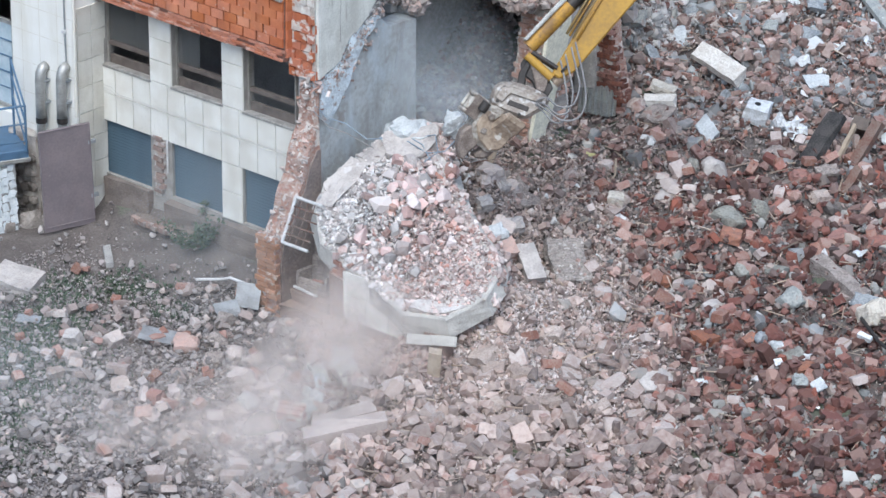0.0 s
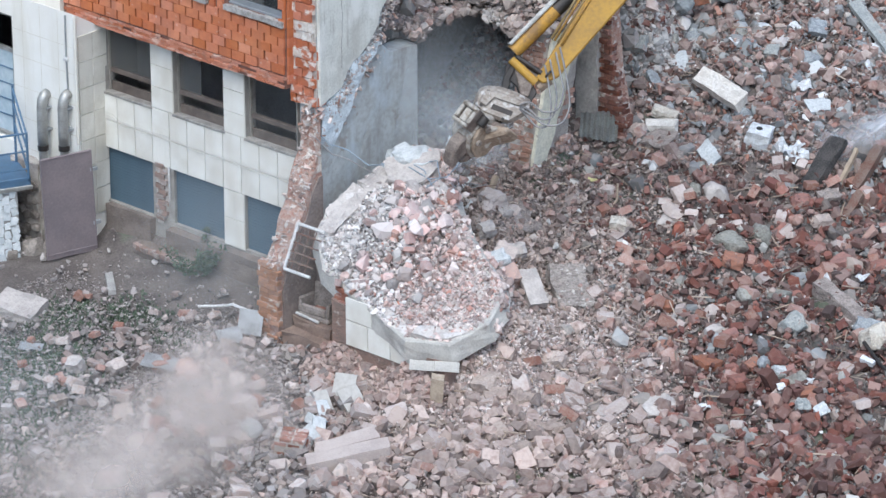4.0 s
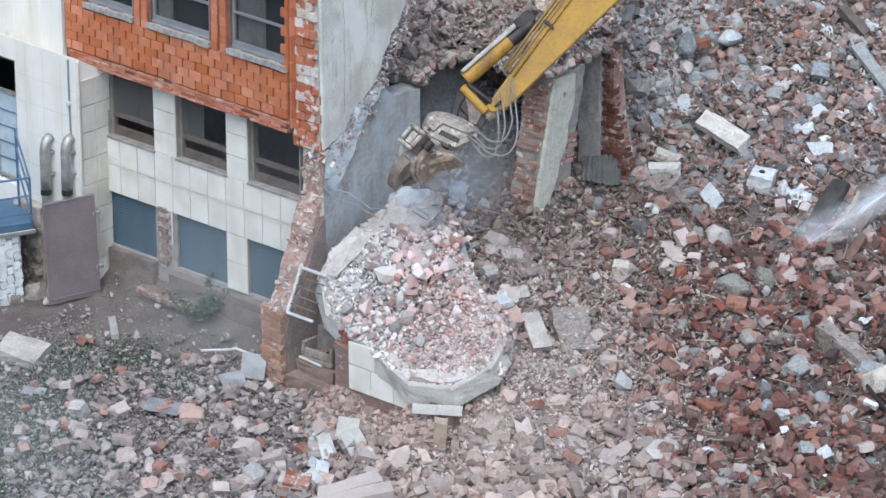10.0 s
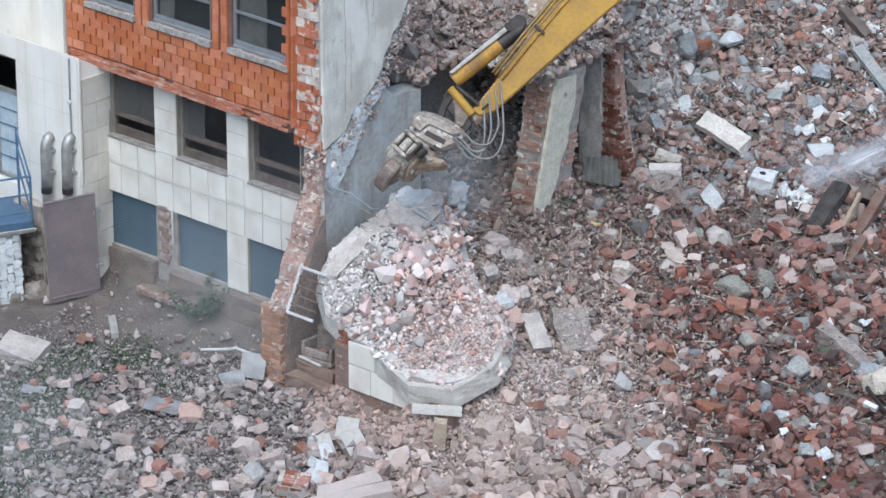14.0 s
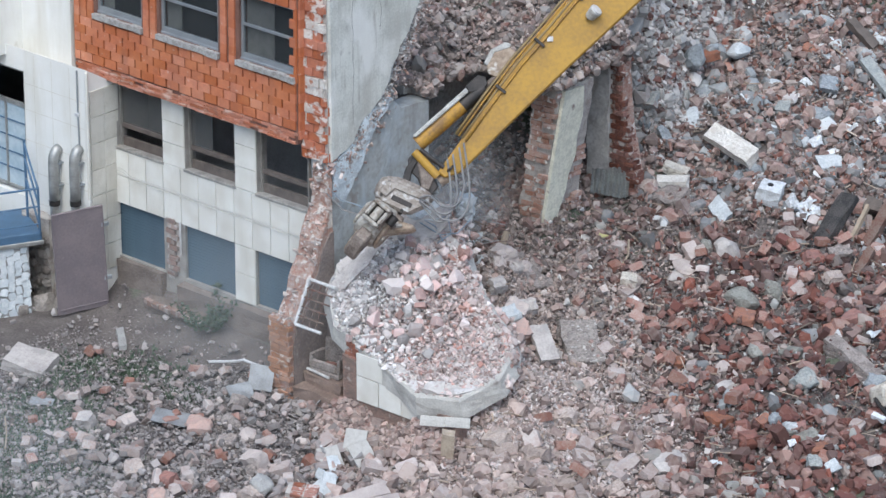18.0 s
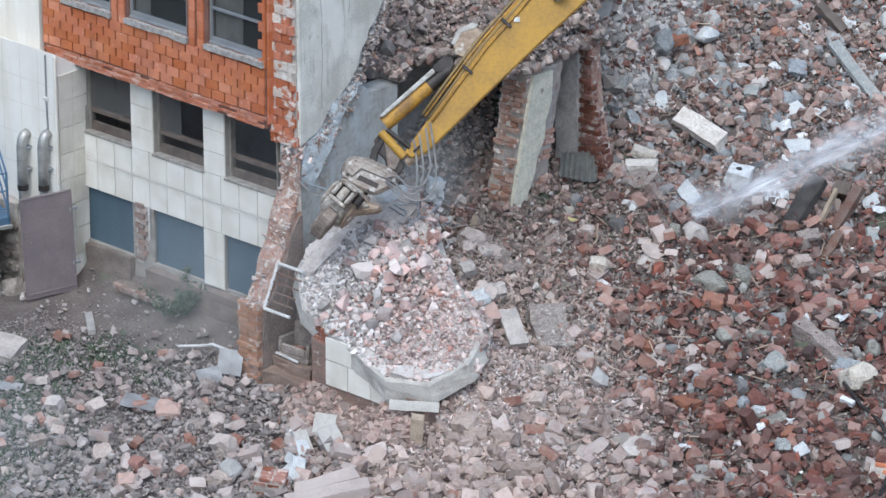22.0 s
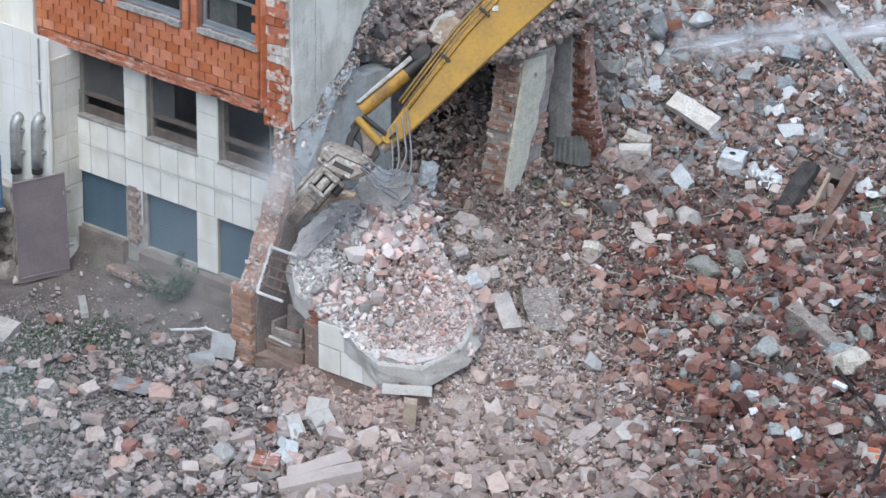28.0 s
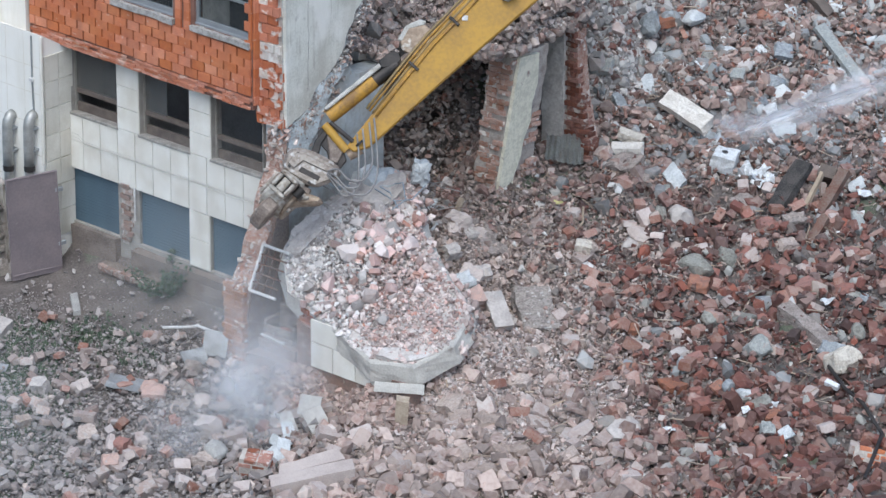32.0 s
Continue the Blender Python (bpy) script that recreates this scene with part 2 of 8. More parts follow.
DUST_YARD = (0.34, 0.31, 0.295)
M_YARD_BRICK = rubble_material("yard_brick", [(0.16, 0.12, 0.105), (0.28, 0.2, 0.175), (0.35, 0.3, 0.275), (0.24, 0.22, 0.2), (0.3, 0.17, 0.135), (0.38, 0.36, 0.34)], DUST_YARD)
M_YARD_FINE = rubble_material("yard_chippings", [(0.21, 0.185, 0.175), (0.28, 0.255, 0.24), (0.24, 0.2, 0.188), (0.35, 0.325, 0.31), (0.28, 0.21, 0.188)], DUST_YARD)
M_RUB_PALE = rubble_material("pale_gravel", [(0.46, 0.435, 0.42), (0.64, 0.64, 0.635), (0.55, 0.48, 0.45), (0.68, 0.675, 0.67), (0.36, 0.3, 0.28), (0.62, 0.605, 0.59)], DUST_PALE)
M_RUB_CRUSH = rubble_material("crushed_pink_brick", [(0.4, 0.27, 0.24), (0.55, 0.47, 0.44), (0.45, 0.22, 0.17), (0.6, 0.53, 0.5), (0.36, 0.25, 0.22), (0.5, 0.34, 0.3)], DUST_PALE)
M_RUB_FINE = rubble_material("fine_rubble", [(0.14, 0.085, 0.07), (0.27, 0.25, 0.24), (0.1, 0.07, 0.06), (0.4, 0.36, 0.33), (0.21, 0.095, 0.07), (0.1, 0.09, 0.09), (0.46, 0.43, 0.41)], DUST_PINK)


# ---- mesh helpers ----
def box(bm, x0, x1, y0, y1, z0, z1, m=None):
    vs = [bm.verts.new(v) for v in ((x0, y0, z0), (x1, y0, z0), (x1, y1, z0), (x0, y1, z0), (x0, y0, z1), (x1, y0, z1), (x1, y1, z1), (x0, y1, z1))]
    for f in ((3, 2, 1, 0), (4, 5, 6, 7), (0, 1, 5, 4), (1, 2, 6, 5), (2, 3, 7, 6), (3, 0, 4, 7)):
        bm.faces.new([vs[i] for i in f])
    if m:
        bmesh.ops.transform(bm, matrix=m, verts=vs)
    return vs


def prism(bm, outline, z0, z1, m=None):
    """An outline in x and y, drawn out from z0 to z1."""
    lo = [bm.verts.new((x, y, z0)) for x, y in outline]
    hi = [bm.verts.new((x, y, z1)) for x, y in outline]
    k = len(outline)
    bm.faces.new(lo[::-1])
    bm.faces.new(hi)
    for i in range(k):
        bm.faces.new((lo[i], lo[(i + 1) % k], hi[(i + 1) % k], hi[i]))
    if m:
        bmesh.ops.transform(bm, matrix=m, verts=lo + hi)
    return lo + hi


def rod(bm, a, b, r, sides=8, r2=None):
    a, b = Vector(a), Vector(b)
    q = (b - a).to_track_quat("Z", "Y")
    rings = []
    for p, rr in ((a, r), (b, r if r2 is None else r2)):
        rings.append([bm.verts.new(p + q @ Vector((rr * math.cos(2 * math.pi * i / sides), rr * math.sin(2 * math.pi * i / sides), 0))) for i in range(sides)])
    bm.faces.new(rings[0][::-1])
    bm.faces.new(rings[1])
    for i in range(sides):
        bm.faces.new((rings[0][i], rings[0][(i + 1) % sides], rings[1][(i + 1) % sides], rings[1][i]))


def tube(bm, pts, r, sides=6):
    pts = [Vector(p) for p in pts]
    rings = []
    for i, p in enumerate(pts):
        d = pts[min(i + 1, len(pts) - 1)] - pts[max(i - 1, 0)]
        q = d.to_track_quat("Z", "Y")
        rings.append([bm.verts.new(p + q @ Vector((r * math.cos(2 * math.pi * k / sides), r * math.sin(2 * math.pi * k / sides), 0))) for k in range(sides)])
    for a, b in zip(rings, rings[1:]):
        best = min(range(sides), key=lambda s: sum((a[k].co - b[(k + s) % sides].co).length for k in range(sides)))
        for k in range(sides):
            bm.faces.new((a[k], a[(k + 1) % sides], b[(k + 1 + best) % sides], b[(k + best) % sides]))
    bm.faces.new(rings[0][::-1])
    bm.faces.new(rings[-1])


def part(name, bm, mat, parent=None, label="", bevel=0.0, smooth=False, wobble=0.0, m=None):
    """Link a bmesh as one mesh object, under a thing or a part."""
    bmesh.ops.recalc_face_normals(bm, faces=bm.faces)
    if bevel:
        bmesh.ops.bevel(bm, geom=bm.edges[:], offset=bevel, segments=1, affect="EDGES", clamp_overlap=True)
    if wobble:
        for v in bm.verts:
            v.co += noise.noise_vector(v.co * 3.1) * wobble + noise.noise_vector(v.co * 11) * wobble * 0.4
    me = bpy.data.meshes.new(name)
    bm.to_mesh(me)
    bm.free()
    me.materials.append(mat)
    if smooth:
        for p in me.polygons:
            p.use_smooth = True
    ob = new(name, me)
    ob.parent = parent
    if m:
        ob.matrix_basis = m
    if label:
        tagged(ob, label)
    return ob


def thing(name, label, category, m=None, group="", kind=""):
    ob = new(name)
    ob.empty_display_size = 0.2
    if m:
        ob.matrix_basis = m
    return tagged(ob, label, category, group, kind)


def piece(name, me, parent, m):
    ob = new(name, me)
    ob.parent = parent
    ob.matrix_basis = m
    return ob


def mesh_of(name, bm, mat):
    bmesh.ops.recalc_face_normals(bm, faces=bm.faces)
    me = bpy.data.meshes.new(name)
    bm.to_mesh(me)
    bm.free()
    me.materials.append(mat)
    return me


# ---- the lie of the land ----
def plan_uv(x, y):
    """Metres back from the near foot of the heap, and sideways along it."""
    return (x - 6.5) * -0.653 + (y + 2.7) * 0.757, (x - 6.5) * 0.757 + (y + 2.7) * 0.653


def lumps(x, y):
    return (0.10 * np.sin(1.9 * x + 0.7 * y + 0.4) * np.sin(1.3 * y - 0.5 * x + 1.1) + 0.06 * np.sin(4.1 * x - 2.3 * y) * np.sin(3.7 * y + 1.2 * x + 2)
            + 0.035 * np.sin(9.3 * x + 4.4 * y + 1) * np.sin(8.1 * y - 3.2 * x))


def smooth(a, b, t):
    t = np.clip((t - a) / (b - a), 0, 1)
    return t * t * (3 - 2 * t)


def land(x, y):
    x, y = np.asarray(x, float), np.asarray(y, float)
    u, v = plan_uv(x, y)
    heap = smooth(-2.5, 1.5, v)
    z = -1 + 0.23 * np.clip(u, 0, 20) * heap
    z = z + lumps(x, y) * (0.35 + 1.3 * heap) * smooth(60, 25, np.hypot(x, y))
    # earth banked against the foot of the facade
    z = z + 0.6 * np.exp(-np.clip(-y, 0, 9) / 0.55) * smooth(0.4, -0.3, x) * smooth(-7, -5.2, x)
    # broken fill under the fallen slab
    z = z + 1.25 * np.exp(-(((x - 4.2) / 1.3) ** 2 + ((y - 0.4) / 1.2) ** 2)) * smooth(-1.3, -0.6, y)
    z = z + 0.95 * np.exp(-(((x - 2.8) / 0.75) ** 2 + ((y - 2.6) / 0.75) ** 2))
    return z


def build_ground():
    fine = np.arange(-14, 26.01, 0.25)
    far = np.array([30, 36, 45, 60, 90, 140, 230, 400])
    xs = np.concatenate((-far[::-1] + 12, fine, far))
    ys = np.concatenate((-far[::-1] + 12, fine, far))
    gx, gy = np.meshgrid(xs, ys, indexing="ij")
    gz = land(gx, gy)
    k = len(ys)
    verts = np.stack((gx, gy, gz), -1).reshape(-1, 3)
    i = (np.arange(len(xs) - 1)[:, None] * k + np.arange(k - 1)).reshape(-1)
    faces = np.stack((i, i + k, i + k + 1, i + 1), 1)
    me = bpy.data.meshes.new("ground")
    me.from_pydata(verts.tolist(), [], faces.tolist())
    me.materials.append(M_GROUND)
    for p in me.polygons:
        p.use_smooth = True
    return tagged(new("ground", me), "bare brown soil with patches of weeds under rubble", "ground", kind="structure")


ground = build_ground()


# ---- the half-demolished brick house ----
def wall_with_holes(bm, x0, x1, z0, z1, y0, y1, holes):
    """A wall along x from y0 to y1 thick, with openings (xa, xb, za, zb)."""
    xs = sorted({x0, x1, *[h[0] for h in holes], *[h[1] for h in holes]})
    for a, b in zip(xs, xs[1:]):
        mid = (a + b) / 2
        cut = sorted((h[2], h[3]) for h in holes if h[0] < mid < h[1])
        z = z0
        for lo, hi in cut + [(z1, z1)]:
            if lo > z + 1e-4:
                box(bm, a, b, y0, y1, z, lo)
            z = hi


LOWER_WINDOWS = [(-5.41, -4.0), (-3.34, -1.87), (-1.25, 0.18)]
SHUTTERS = [(-5.5, -4.05), (-3.42, -1.92), (-1.32, 0.18)]
UPPER_WINDOWS = [(-5.72, -4.35), (-3.82, -2.12), (-1.52, 0.02)]
FLOOR_A, HEAD_A, SILL_B, HEAD_B, SILL_C, HEAD_C = 0.0, 1.25, 2.53, 4.0, 5.46, 6.9

bm = bmesh.new()
wall_with_holes(bm, -5.6, 0.2, -1.2, 4.02, 0.0, 0.3, [(a, b, FLOOR_A, HEAD_A) for a, b in SHUTTERS] + [(a, b, SILL_B, HEAD_B) for a, b in LOWER_WINDOWS])
wall_facade = part("wall_facade", bm, M_GROUT, None)
tagged(wall_facade, "lower storey wall faced with cream stone tiles", "wall", kind="structure")
bm = bmesh.new()
wall_with_holes(bm, -6.4, 0.1, 4.02, 9.2, -0.22, 0.3, [(a, b, SILL_C, HEAD_C) for a, b in UPPER_WINDOWS])
wall_brick = part("wall_upper_storey", bm, material("shadowy_joint_mortar", (0.15, 0.075, 0.055), (0.24, 0.13, 0.1), scale=4), None)
tagged(wall_brick, "upper storey wall of orange hollow bricks", "wall", kind="structure")

# party wall, torn open along its far edge
bm = bmesh.new()
rag = [(0.0, -1.2), (3.05, -1.2), (3.05, 4.25), (2.2, 4.3), (1.75, 4.75), (1.95, 5.1), (2.02, 5.5), (2.3, 5.85), (2.55, 6.25), (2.8, 6.6), (2.95, 7.2), (3.2, 7.6), (3.3, 9.2), (0.0, 9.2)]
prism(bm, rag, 0.3, 0.78, Matrix(((0, 0, 1, 0), (1, 0, 0, 0), (0, 1, 0, 0), (0, 0, 0, 1))))
bmesh.ops.triangulate(bm, faces=bm.faces[:])
bmesh.ops.subdivide_edges(bm, edges=bm.edges[:], cuts=7, use_grid_fill=True)
party = part("wall_party", bm, M_BLUEPLASTER, None, wobble=0.02)
tagged(party, "torn party wall with bare blue-grey plaster", "wall", kind="structure")
bm = bmesh.new()
skin = [(0.02, 3.75), (0.25, 3.85), (0.45, 3.9), (0.66, 4.0), (0.8, 4.25), (1.0, 4.45), (1.2, 4.5), (1.5, 4.72), (1.75, 5.05), (1.85, 5.3), (2.05, 5.5), (2.1, 5.7), (2.35, 5.95), (2.5, 6.2), (2.62, 6.4), (2.8, 6.7), (2.95, 7.3), (3.2, 7.6), (3.2, 9.15), (0.02, 9.15)]
prism(bm, skin, 0.78, 0.86, Matrix(((0, 0, 1, 0), (1, 0, 0, 0), (0, 1, 0, 0), (0, 0, 0, 1))))
bmesh.ops.triangulate(bm, faces=bm.faces[:])
bmesh.ops.subdivide_edges(bm, edges=bm.edges[:], cuts=5, use_grid_fill=True)
for v in bm.verts:
    v.co.y += 0.05 * noise.noise(v.co * 2.3) * (v.co.y > 0.1)
part("plaster_coat", bm, M_PLASTER, party, "thick pale grey plaster coat with cracks")
for a, b, za, zb in ((0.62, 0.75, 4.4, 9.0), (1.5, 1.3, 6.2, 9.0)):
    bm = bmesh.new()
    tube(bm, [(0.866, a + (b - a) * s + 0.03 * math.sin(9 * s) + random.uniform(-0.03, 0.03), za + (zb - za) * s) for s in [i / 24 for i in range(25)]], 0.005, 4)
    part("crack", bm, M_DARKROOM, party, "dark crack in the plaster")

bm = bmesh.new()
prism(bm, [(0.05, 2.9), (0.3, 2.7), (0.6, 3.0), (0.95, 3.5), (1.25, 4.0), (1.62, 4.35), (1.9, 4.6), (1.72, 4.7), (1.35, 4.55), (1.0, 4.42), (0.8, 4.2), (0.62, 3.95), (0.3, 3.8), (0.08, 3.7)], 0.74, 0.84, Matrix(((0, 0, 1, 0), (1, 0, 0, 0), (0, 1, 0, 0), (0, 0, 0, 1))))
bmesh.ops.triangulate(bm, faces=bm.faces[:])
bmesh.ops.subdivide_edges(bm, edges=bm.edges[:], cuts=5, use_grid_fill=True)
part("torn_patch", bm, material("pale_blue_distemper", (0.74, 0.81, 0.85), (0.5, 0.55, 0.58), rough=0.95, scale=3, fine=25, mix=0.9, bump=0.8, thick=0.03, spots=(0.36, 0.32, 0.3), spot_scale=4, spot_at=0.58), party, "pale blue torn plaster patch", wobble=0.045)

# low wing wall, broken down towards its front end
bm = bmesh.new()
wing = [(0.0, -1.4), (0.0, 3.5), (-0.06, 2.8), (-0.26, 2.42), (-0.42, 2.15), (-0.46, 1.85), (-0.6, 1.6), (-0.74, 1.4), (-0.82, 1.1), (-0.96, 0.85), (-1.08, 0.64), (-1.36, 0.7), (-1.36, -1.4)]
prism(bm, wing, 0.32, 0.86, Matrix(((0, 0, 1, 0), (1, 0, 0, 0), (0, 1, 0, 0), (0, 0, 0, 1))))
bmesh.ops.triangulate(bm, faces=bm.faces[:])
bmesh.ops.subdivide_edges(bm, edges=bm.edges[:], cuts=5, use_grid_fill=True)
wing_wall = part("wall_wing", bm, M_ROUGHBRICK, None, wobble=0.03)
tagged(wing_wall, "broken brick wing wall stepping down to a stump", "wall", kind="structure")

# dark rooms behind the windows, and the hall torn open at the side
bm = bmesh.new()
box(bm, -9.0, 0.3, 1.9, 2.1, -1.2, 9.2)
box(bm, -9.0, 0.3, 0.3, 2.6, 4.15, 4.4)
box(bm, -9.0, 0.3, 0.3, 2.6, 1.6, 1.8)
box(bm, -9.0, 0.3, -0.2, 2.8, 9.2, 9.4)
box(bm, -6.6, -6.4, 0.3, 2.6, -1.2, 9.2)
tagged(part("wall_inner_rooms", bm, M_DARKROOM, None), "dark back walls and floors of the gutted rooms", "wall", kind="structure")
bm = bmesh.new()
box(bm, -1.1, 1.6, 8.3, 8.5, -1.2, 4.3)
box(bm, -1.3, -1.1, 2.6, 8.8, -1.2, 4.3)
box(bm, -1.1, 0.3, 3.0, 3.05, -1.2, 4.25)
tagged(part("wall_hall", bm, material("grey_hall_wall", (0.36, 0.34, 0.325), (0.22, 0.2, 0.19), scale=1.5, fine=12, mix=0.9, bump=0.6, thick=0.04), None), "rough grey walls of the dark ground-floor hall", "wall", kind="structure")
bm = bmesh.new()
edge = [(0.80, 3.0), (0.42, 3.5), (0.3, 4.0), (0.36, 4.5), (0.62, 5.2), (1.2, 5.05), (1.6, 4.85), (2.1, 4.72), (2.3, 4.8), (2.55, 5.2), (2.4, 6.1), (2.3, 6.9), (2.45, 7.4), (1.9, 8.6), (1.2, 9.8), (0.4, 11.5), (-0.5, 14), (-9, 14), (-9, 2.85), (0.28, 2.85), (0.28, 3.06), (0.8, 3.06)]
prism(bm, edge, 4.3, 4.46)
tagged(part("floor_slab", bm, M_CONCRETE, None, wobble=0.02), "broken concrete floor slab over the dark hall", "floor", kind="structure")

# wall stump under the slab, with its broken end
bm = bmesh.new()
stump = [(1.38, 5.2), (2.02, 5.2), (2.02, 6.35), (1.38, 6.35)]
prism(bm, stump, 0.2, 4.28, Matrix(((1, 0, 0.14, -0.09), (0, 1, 0, 0), (0, 0, 1, 0), (0, 0, 0, 1))))
bmesh.ops.subdivide_edges(bm, edges=[e for e in bm.edges if e.calc_length() > 2], cuts=24)
bmesh.ops.subdivide_edges(bm, edges=[e for e in bm.edges if e.calc_length() > 0.4], cuts=4)
stub = part("wall_stump", bm, M_MORTAR, None, wobble=0.05)
tagged(stub, "brick wall stump with a torn end and pale plaster side", "wall", kind="structure")
bm = bmesh.new()
prism(bm, [(5.26, 0.5), (5.5, 0.66), (5.6, 1.0), (5.62, 1.4), (5.76, 1.8), (5.8, 2.2), (5.96, 2.6), (5.92, 3.0), (6.02, 3.5), (5.94, 4.2), (5.3, 4.25), (5.24, 3.4), (5.2, 2.6), (5.15, 1.4)], 2.03, 2.12,
      Matrix(((0, 0.14, 1, -0.09), (1, 0, 0, 0), (0, 1, 0, 0), (0, 0, 0, 1))))
part("plaster_sheet", bm, material("cream_old_plaster", (0.92, 0.88, 0.72), (0.74, 0.71, 0.57), rough=0.95, scale=4, fine=16, mix=1.0, bump=0.6, thick=0.03, spots=(0.4, 0.31, 0.25), spot_scale=3, spot_at=0.66), stub, "pale cream plaster peeling off the side", wobble=0.015)
bm = bmesh.new()
box(bm, 1.62, 2.2, 7.3, 7.9, 0.4, 4.95)
bmesh.ops.subdivide_edges(bm, edges=[e for e in bm.edges if e.calc_length() > 2], cuts=20)
bmesh.ops.subdivide_edges(bm, edges=[e for e in bm.edges if e.calc_length() > 0.4], cuts=3)
column = part("wall_column", bm, material("smoky_column", (0.58, 0.56, 0.53), (0.42, 0.4, 0.38), rough=0.95, scale=2.2, fine=14, mix=1.0, bump=0.9, thick=0.03, streaks=(((0.24, 0.23, 0.22), (2.4, 2.4, 0.35), 0.5, 0.72, 0.6),)), None, wobble=0.045)
tagged(column, "smoke-grey concrete column carrying the broken slab", "column", kind="structure")

# ---- the neighbouring white building ----
bm = bmesh.new()
wall_with_holes(bm, -14, -5.45, -1.2, 3.9, -0.8, -0.5, [(-9.0, -7.42, 0.95, 3.86)])
box(bm, -5.75, -5.45, -0.5, 0.0, -1.2, 3.9)
box(bm, -14, -6.43, -0.5, 0.0, 3.86, 4.0)
box(bm, -6.43, -5.46, -0.5, 0.0, 3.86, 4.0)
white_wall = part("wall_white_building", bm, M_WHITE, None)
tagged(white_wall, "off-white rendered ground floor wall of neighbouring building", "wall", kind="structure")
# slim upstand along the wall's top, falling back to the brick storey at the corner
bm = bmesh.new()
box(bm, -14, -5.45, -0.8, -0.785, 3.9, 4.36)
prism(bm, [(-0.785, 3.9), (-0.785, 4.36), (-0.24, 4.03), (-0.24, 3.9)], -5.465, -5.45, Matrix(((0, 0, 1, 0), (1, 0, 0, 0), (0, 1, 0, 0), (0, 0, 0, 1))))
tagged(part("trim_upstand", bm, M_WHITE, None), "slim white upstand along the wall's top", "trim", kind="structure")
bm = bmesh.new()
box(bm, -14, -6.44, -0.3, 0.3, 4.0, 9.2)
box(bm, -14, -7.97, -2.2, -0.3, 4.13, 9.2)
tagged(part("wall_white_upper", bm, M_WHITE, None), "projecting white upper storey of neighbouring building", "wall", kind="structure")
bm = bmesh.new()
box(bm, -14, -6.6, 2.8, 3.0, -1.2, 9.2)
box(bm, -14, -13.8, -0.5, 2.8, -1.2, 9.2)
box(bm, -13.8, -6.6, -0.3, 2.8, 9.2, 9.4)
box(bm, -13.8, -6.6, -0.5, 2.8, 0.7, 0.9)
tagged(part("wall_white_inner", bm, M_DARKROOM, None), "dark inside walls behind the balcony door", "wall", kind="structure")


# ---- facade pieces ----
def tile_mesh(w, h):
    bm = bmesh.new()
    box(bm, -w / 2, w / 2, -0.03, 0, -h / 2, h / 2)
    bmesh.ops.bevel(bm, geom=bm.edges[:], offset=0.004, segments=1, affect="EDGES")
    return mesh_of("tile", bm, M_TILE)


def tile_field(x0, x1, z0, z1, cols, rows, y=-0.002, parent=wall_facade):
    w, h = (x1 - x0) / cols, (z1 - z0) / rows
    me = tile_mesh(w - 0.02, h - 0.013)
    for i in range(cols):
        for j in range(rows):
            piece("tile", me, parent, pose(x0 + (i + 0.5) * w, y + random.uniform(-0.004, 0), z0 + (j + 0.5) * h, 0, 0, random.uniform(-0.3, 0.3)))


tile_field(-5.58, 0.18, HEAD_A, SILL_B, 11, 2)
tile_field(-4.0, -3.34, SILL_B, HEAD_B, 1, 3)
tile_field(-1.87, -1.25, SILL_B, HEAD_B, 1, 3)
tile_field(-5.6, -5.41, SILL_B, HEAD_B, 1, 3)
tile_field(-1.92, -1.32, FLOOR_A - 0.02, HEAD_A, 1, 2)


M_FRAME = material("weathered_grey_frame", (0.3, 0.28, 0.25), (0.2, 0.18, 0.16), rough=0.8, scale=4, fine=40, bump=0.2)
M_SILL = material("sooty_sill", (0.22, 0.205, 0.19), (0.36, 0.34, 0.31), rough=0.9, scale=5, fine=30, mix=0.9, bump=0.4)
M_DUSTPANE = M_GLASS.copy()
M_DUSTPANE.name = "dust_covered_pane"
M_DUSTPANE.node_tree.nodes["Principled BSDF"].inputs["Base Color"].default_value = (0.17, 0.17, 0.165, 1)
M_DUSTPANE.node_tree.nodes["Principled BSDF"].inputs["Roughness"].default_value = 0.5


def lower_window(x0, x1):
    win = thing("lower_window", "gutted window opening with weathered timber rails", "window", pose(x0, 0.1, SILL_B), "lower storey windows", "structure")
    w, h = x1 - x0, HEAD_B - SILL_B
    for nm, a in (("jamb", (0, 0.035, 0, 0.1, 0, h)), ("jamb", (w - 0.035, w, 0, 0.1, 0, h)), ("head", (0.035, w - 0.035, 0, 0.1, h - 0.04, h)),
                  ("rail", (0.035, w - 0.035, 0.02, 0.12, 0.42, 0.52)), ("rail", (0.035, w - 0.035, 0.05, 0.12, 0.0, 0.2))):
        bm = bmesh.new()
        box(bm, *a)
        part(nm, bm, M_WOOD if nm == "rail" else M_FRAME, win, bevel=0.008)
    if x0 < -1.5:
        bm = bmesh.new()
        box(bm, 0.035, w * (1 if x0 < -4 else 0.45), 0.05, 0.058, 0.52, h - 0.04)
        part("pane", bm, M_DUSTPANE, win, "dust-covered grey glass").visible_shadow = False
    bm = bmesh.new()
    box(bm, -0.03, w + 0.03, -0.15, 0.0, -0.05, 0.012)
    part("sill", bm, M_SILL, win, "dark stained stone sill", bevel=0.006)
    return win


for a, b in LOWER_WINDOWS:
    lower_window(a, b)


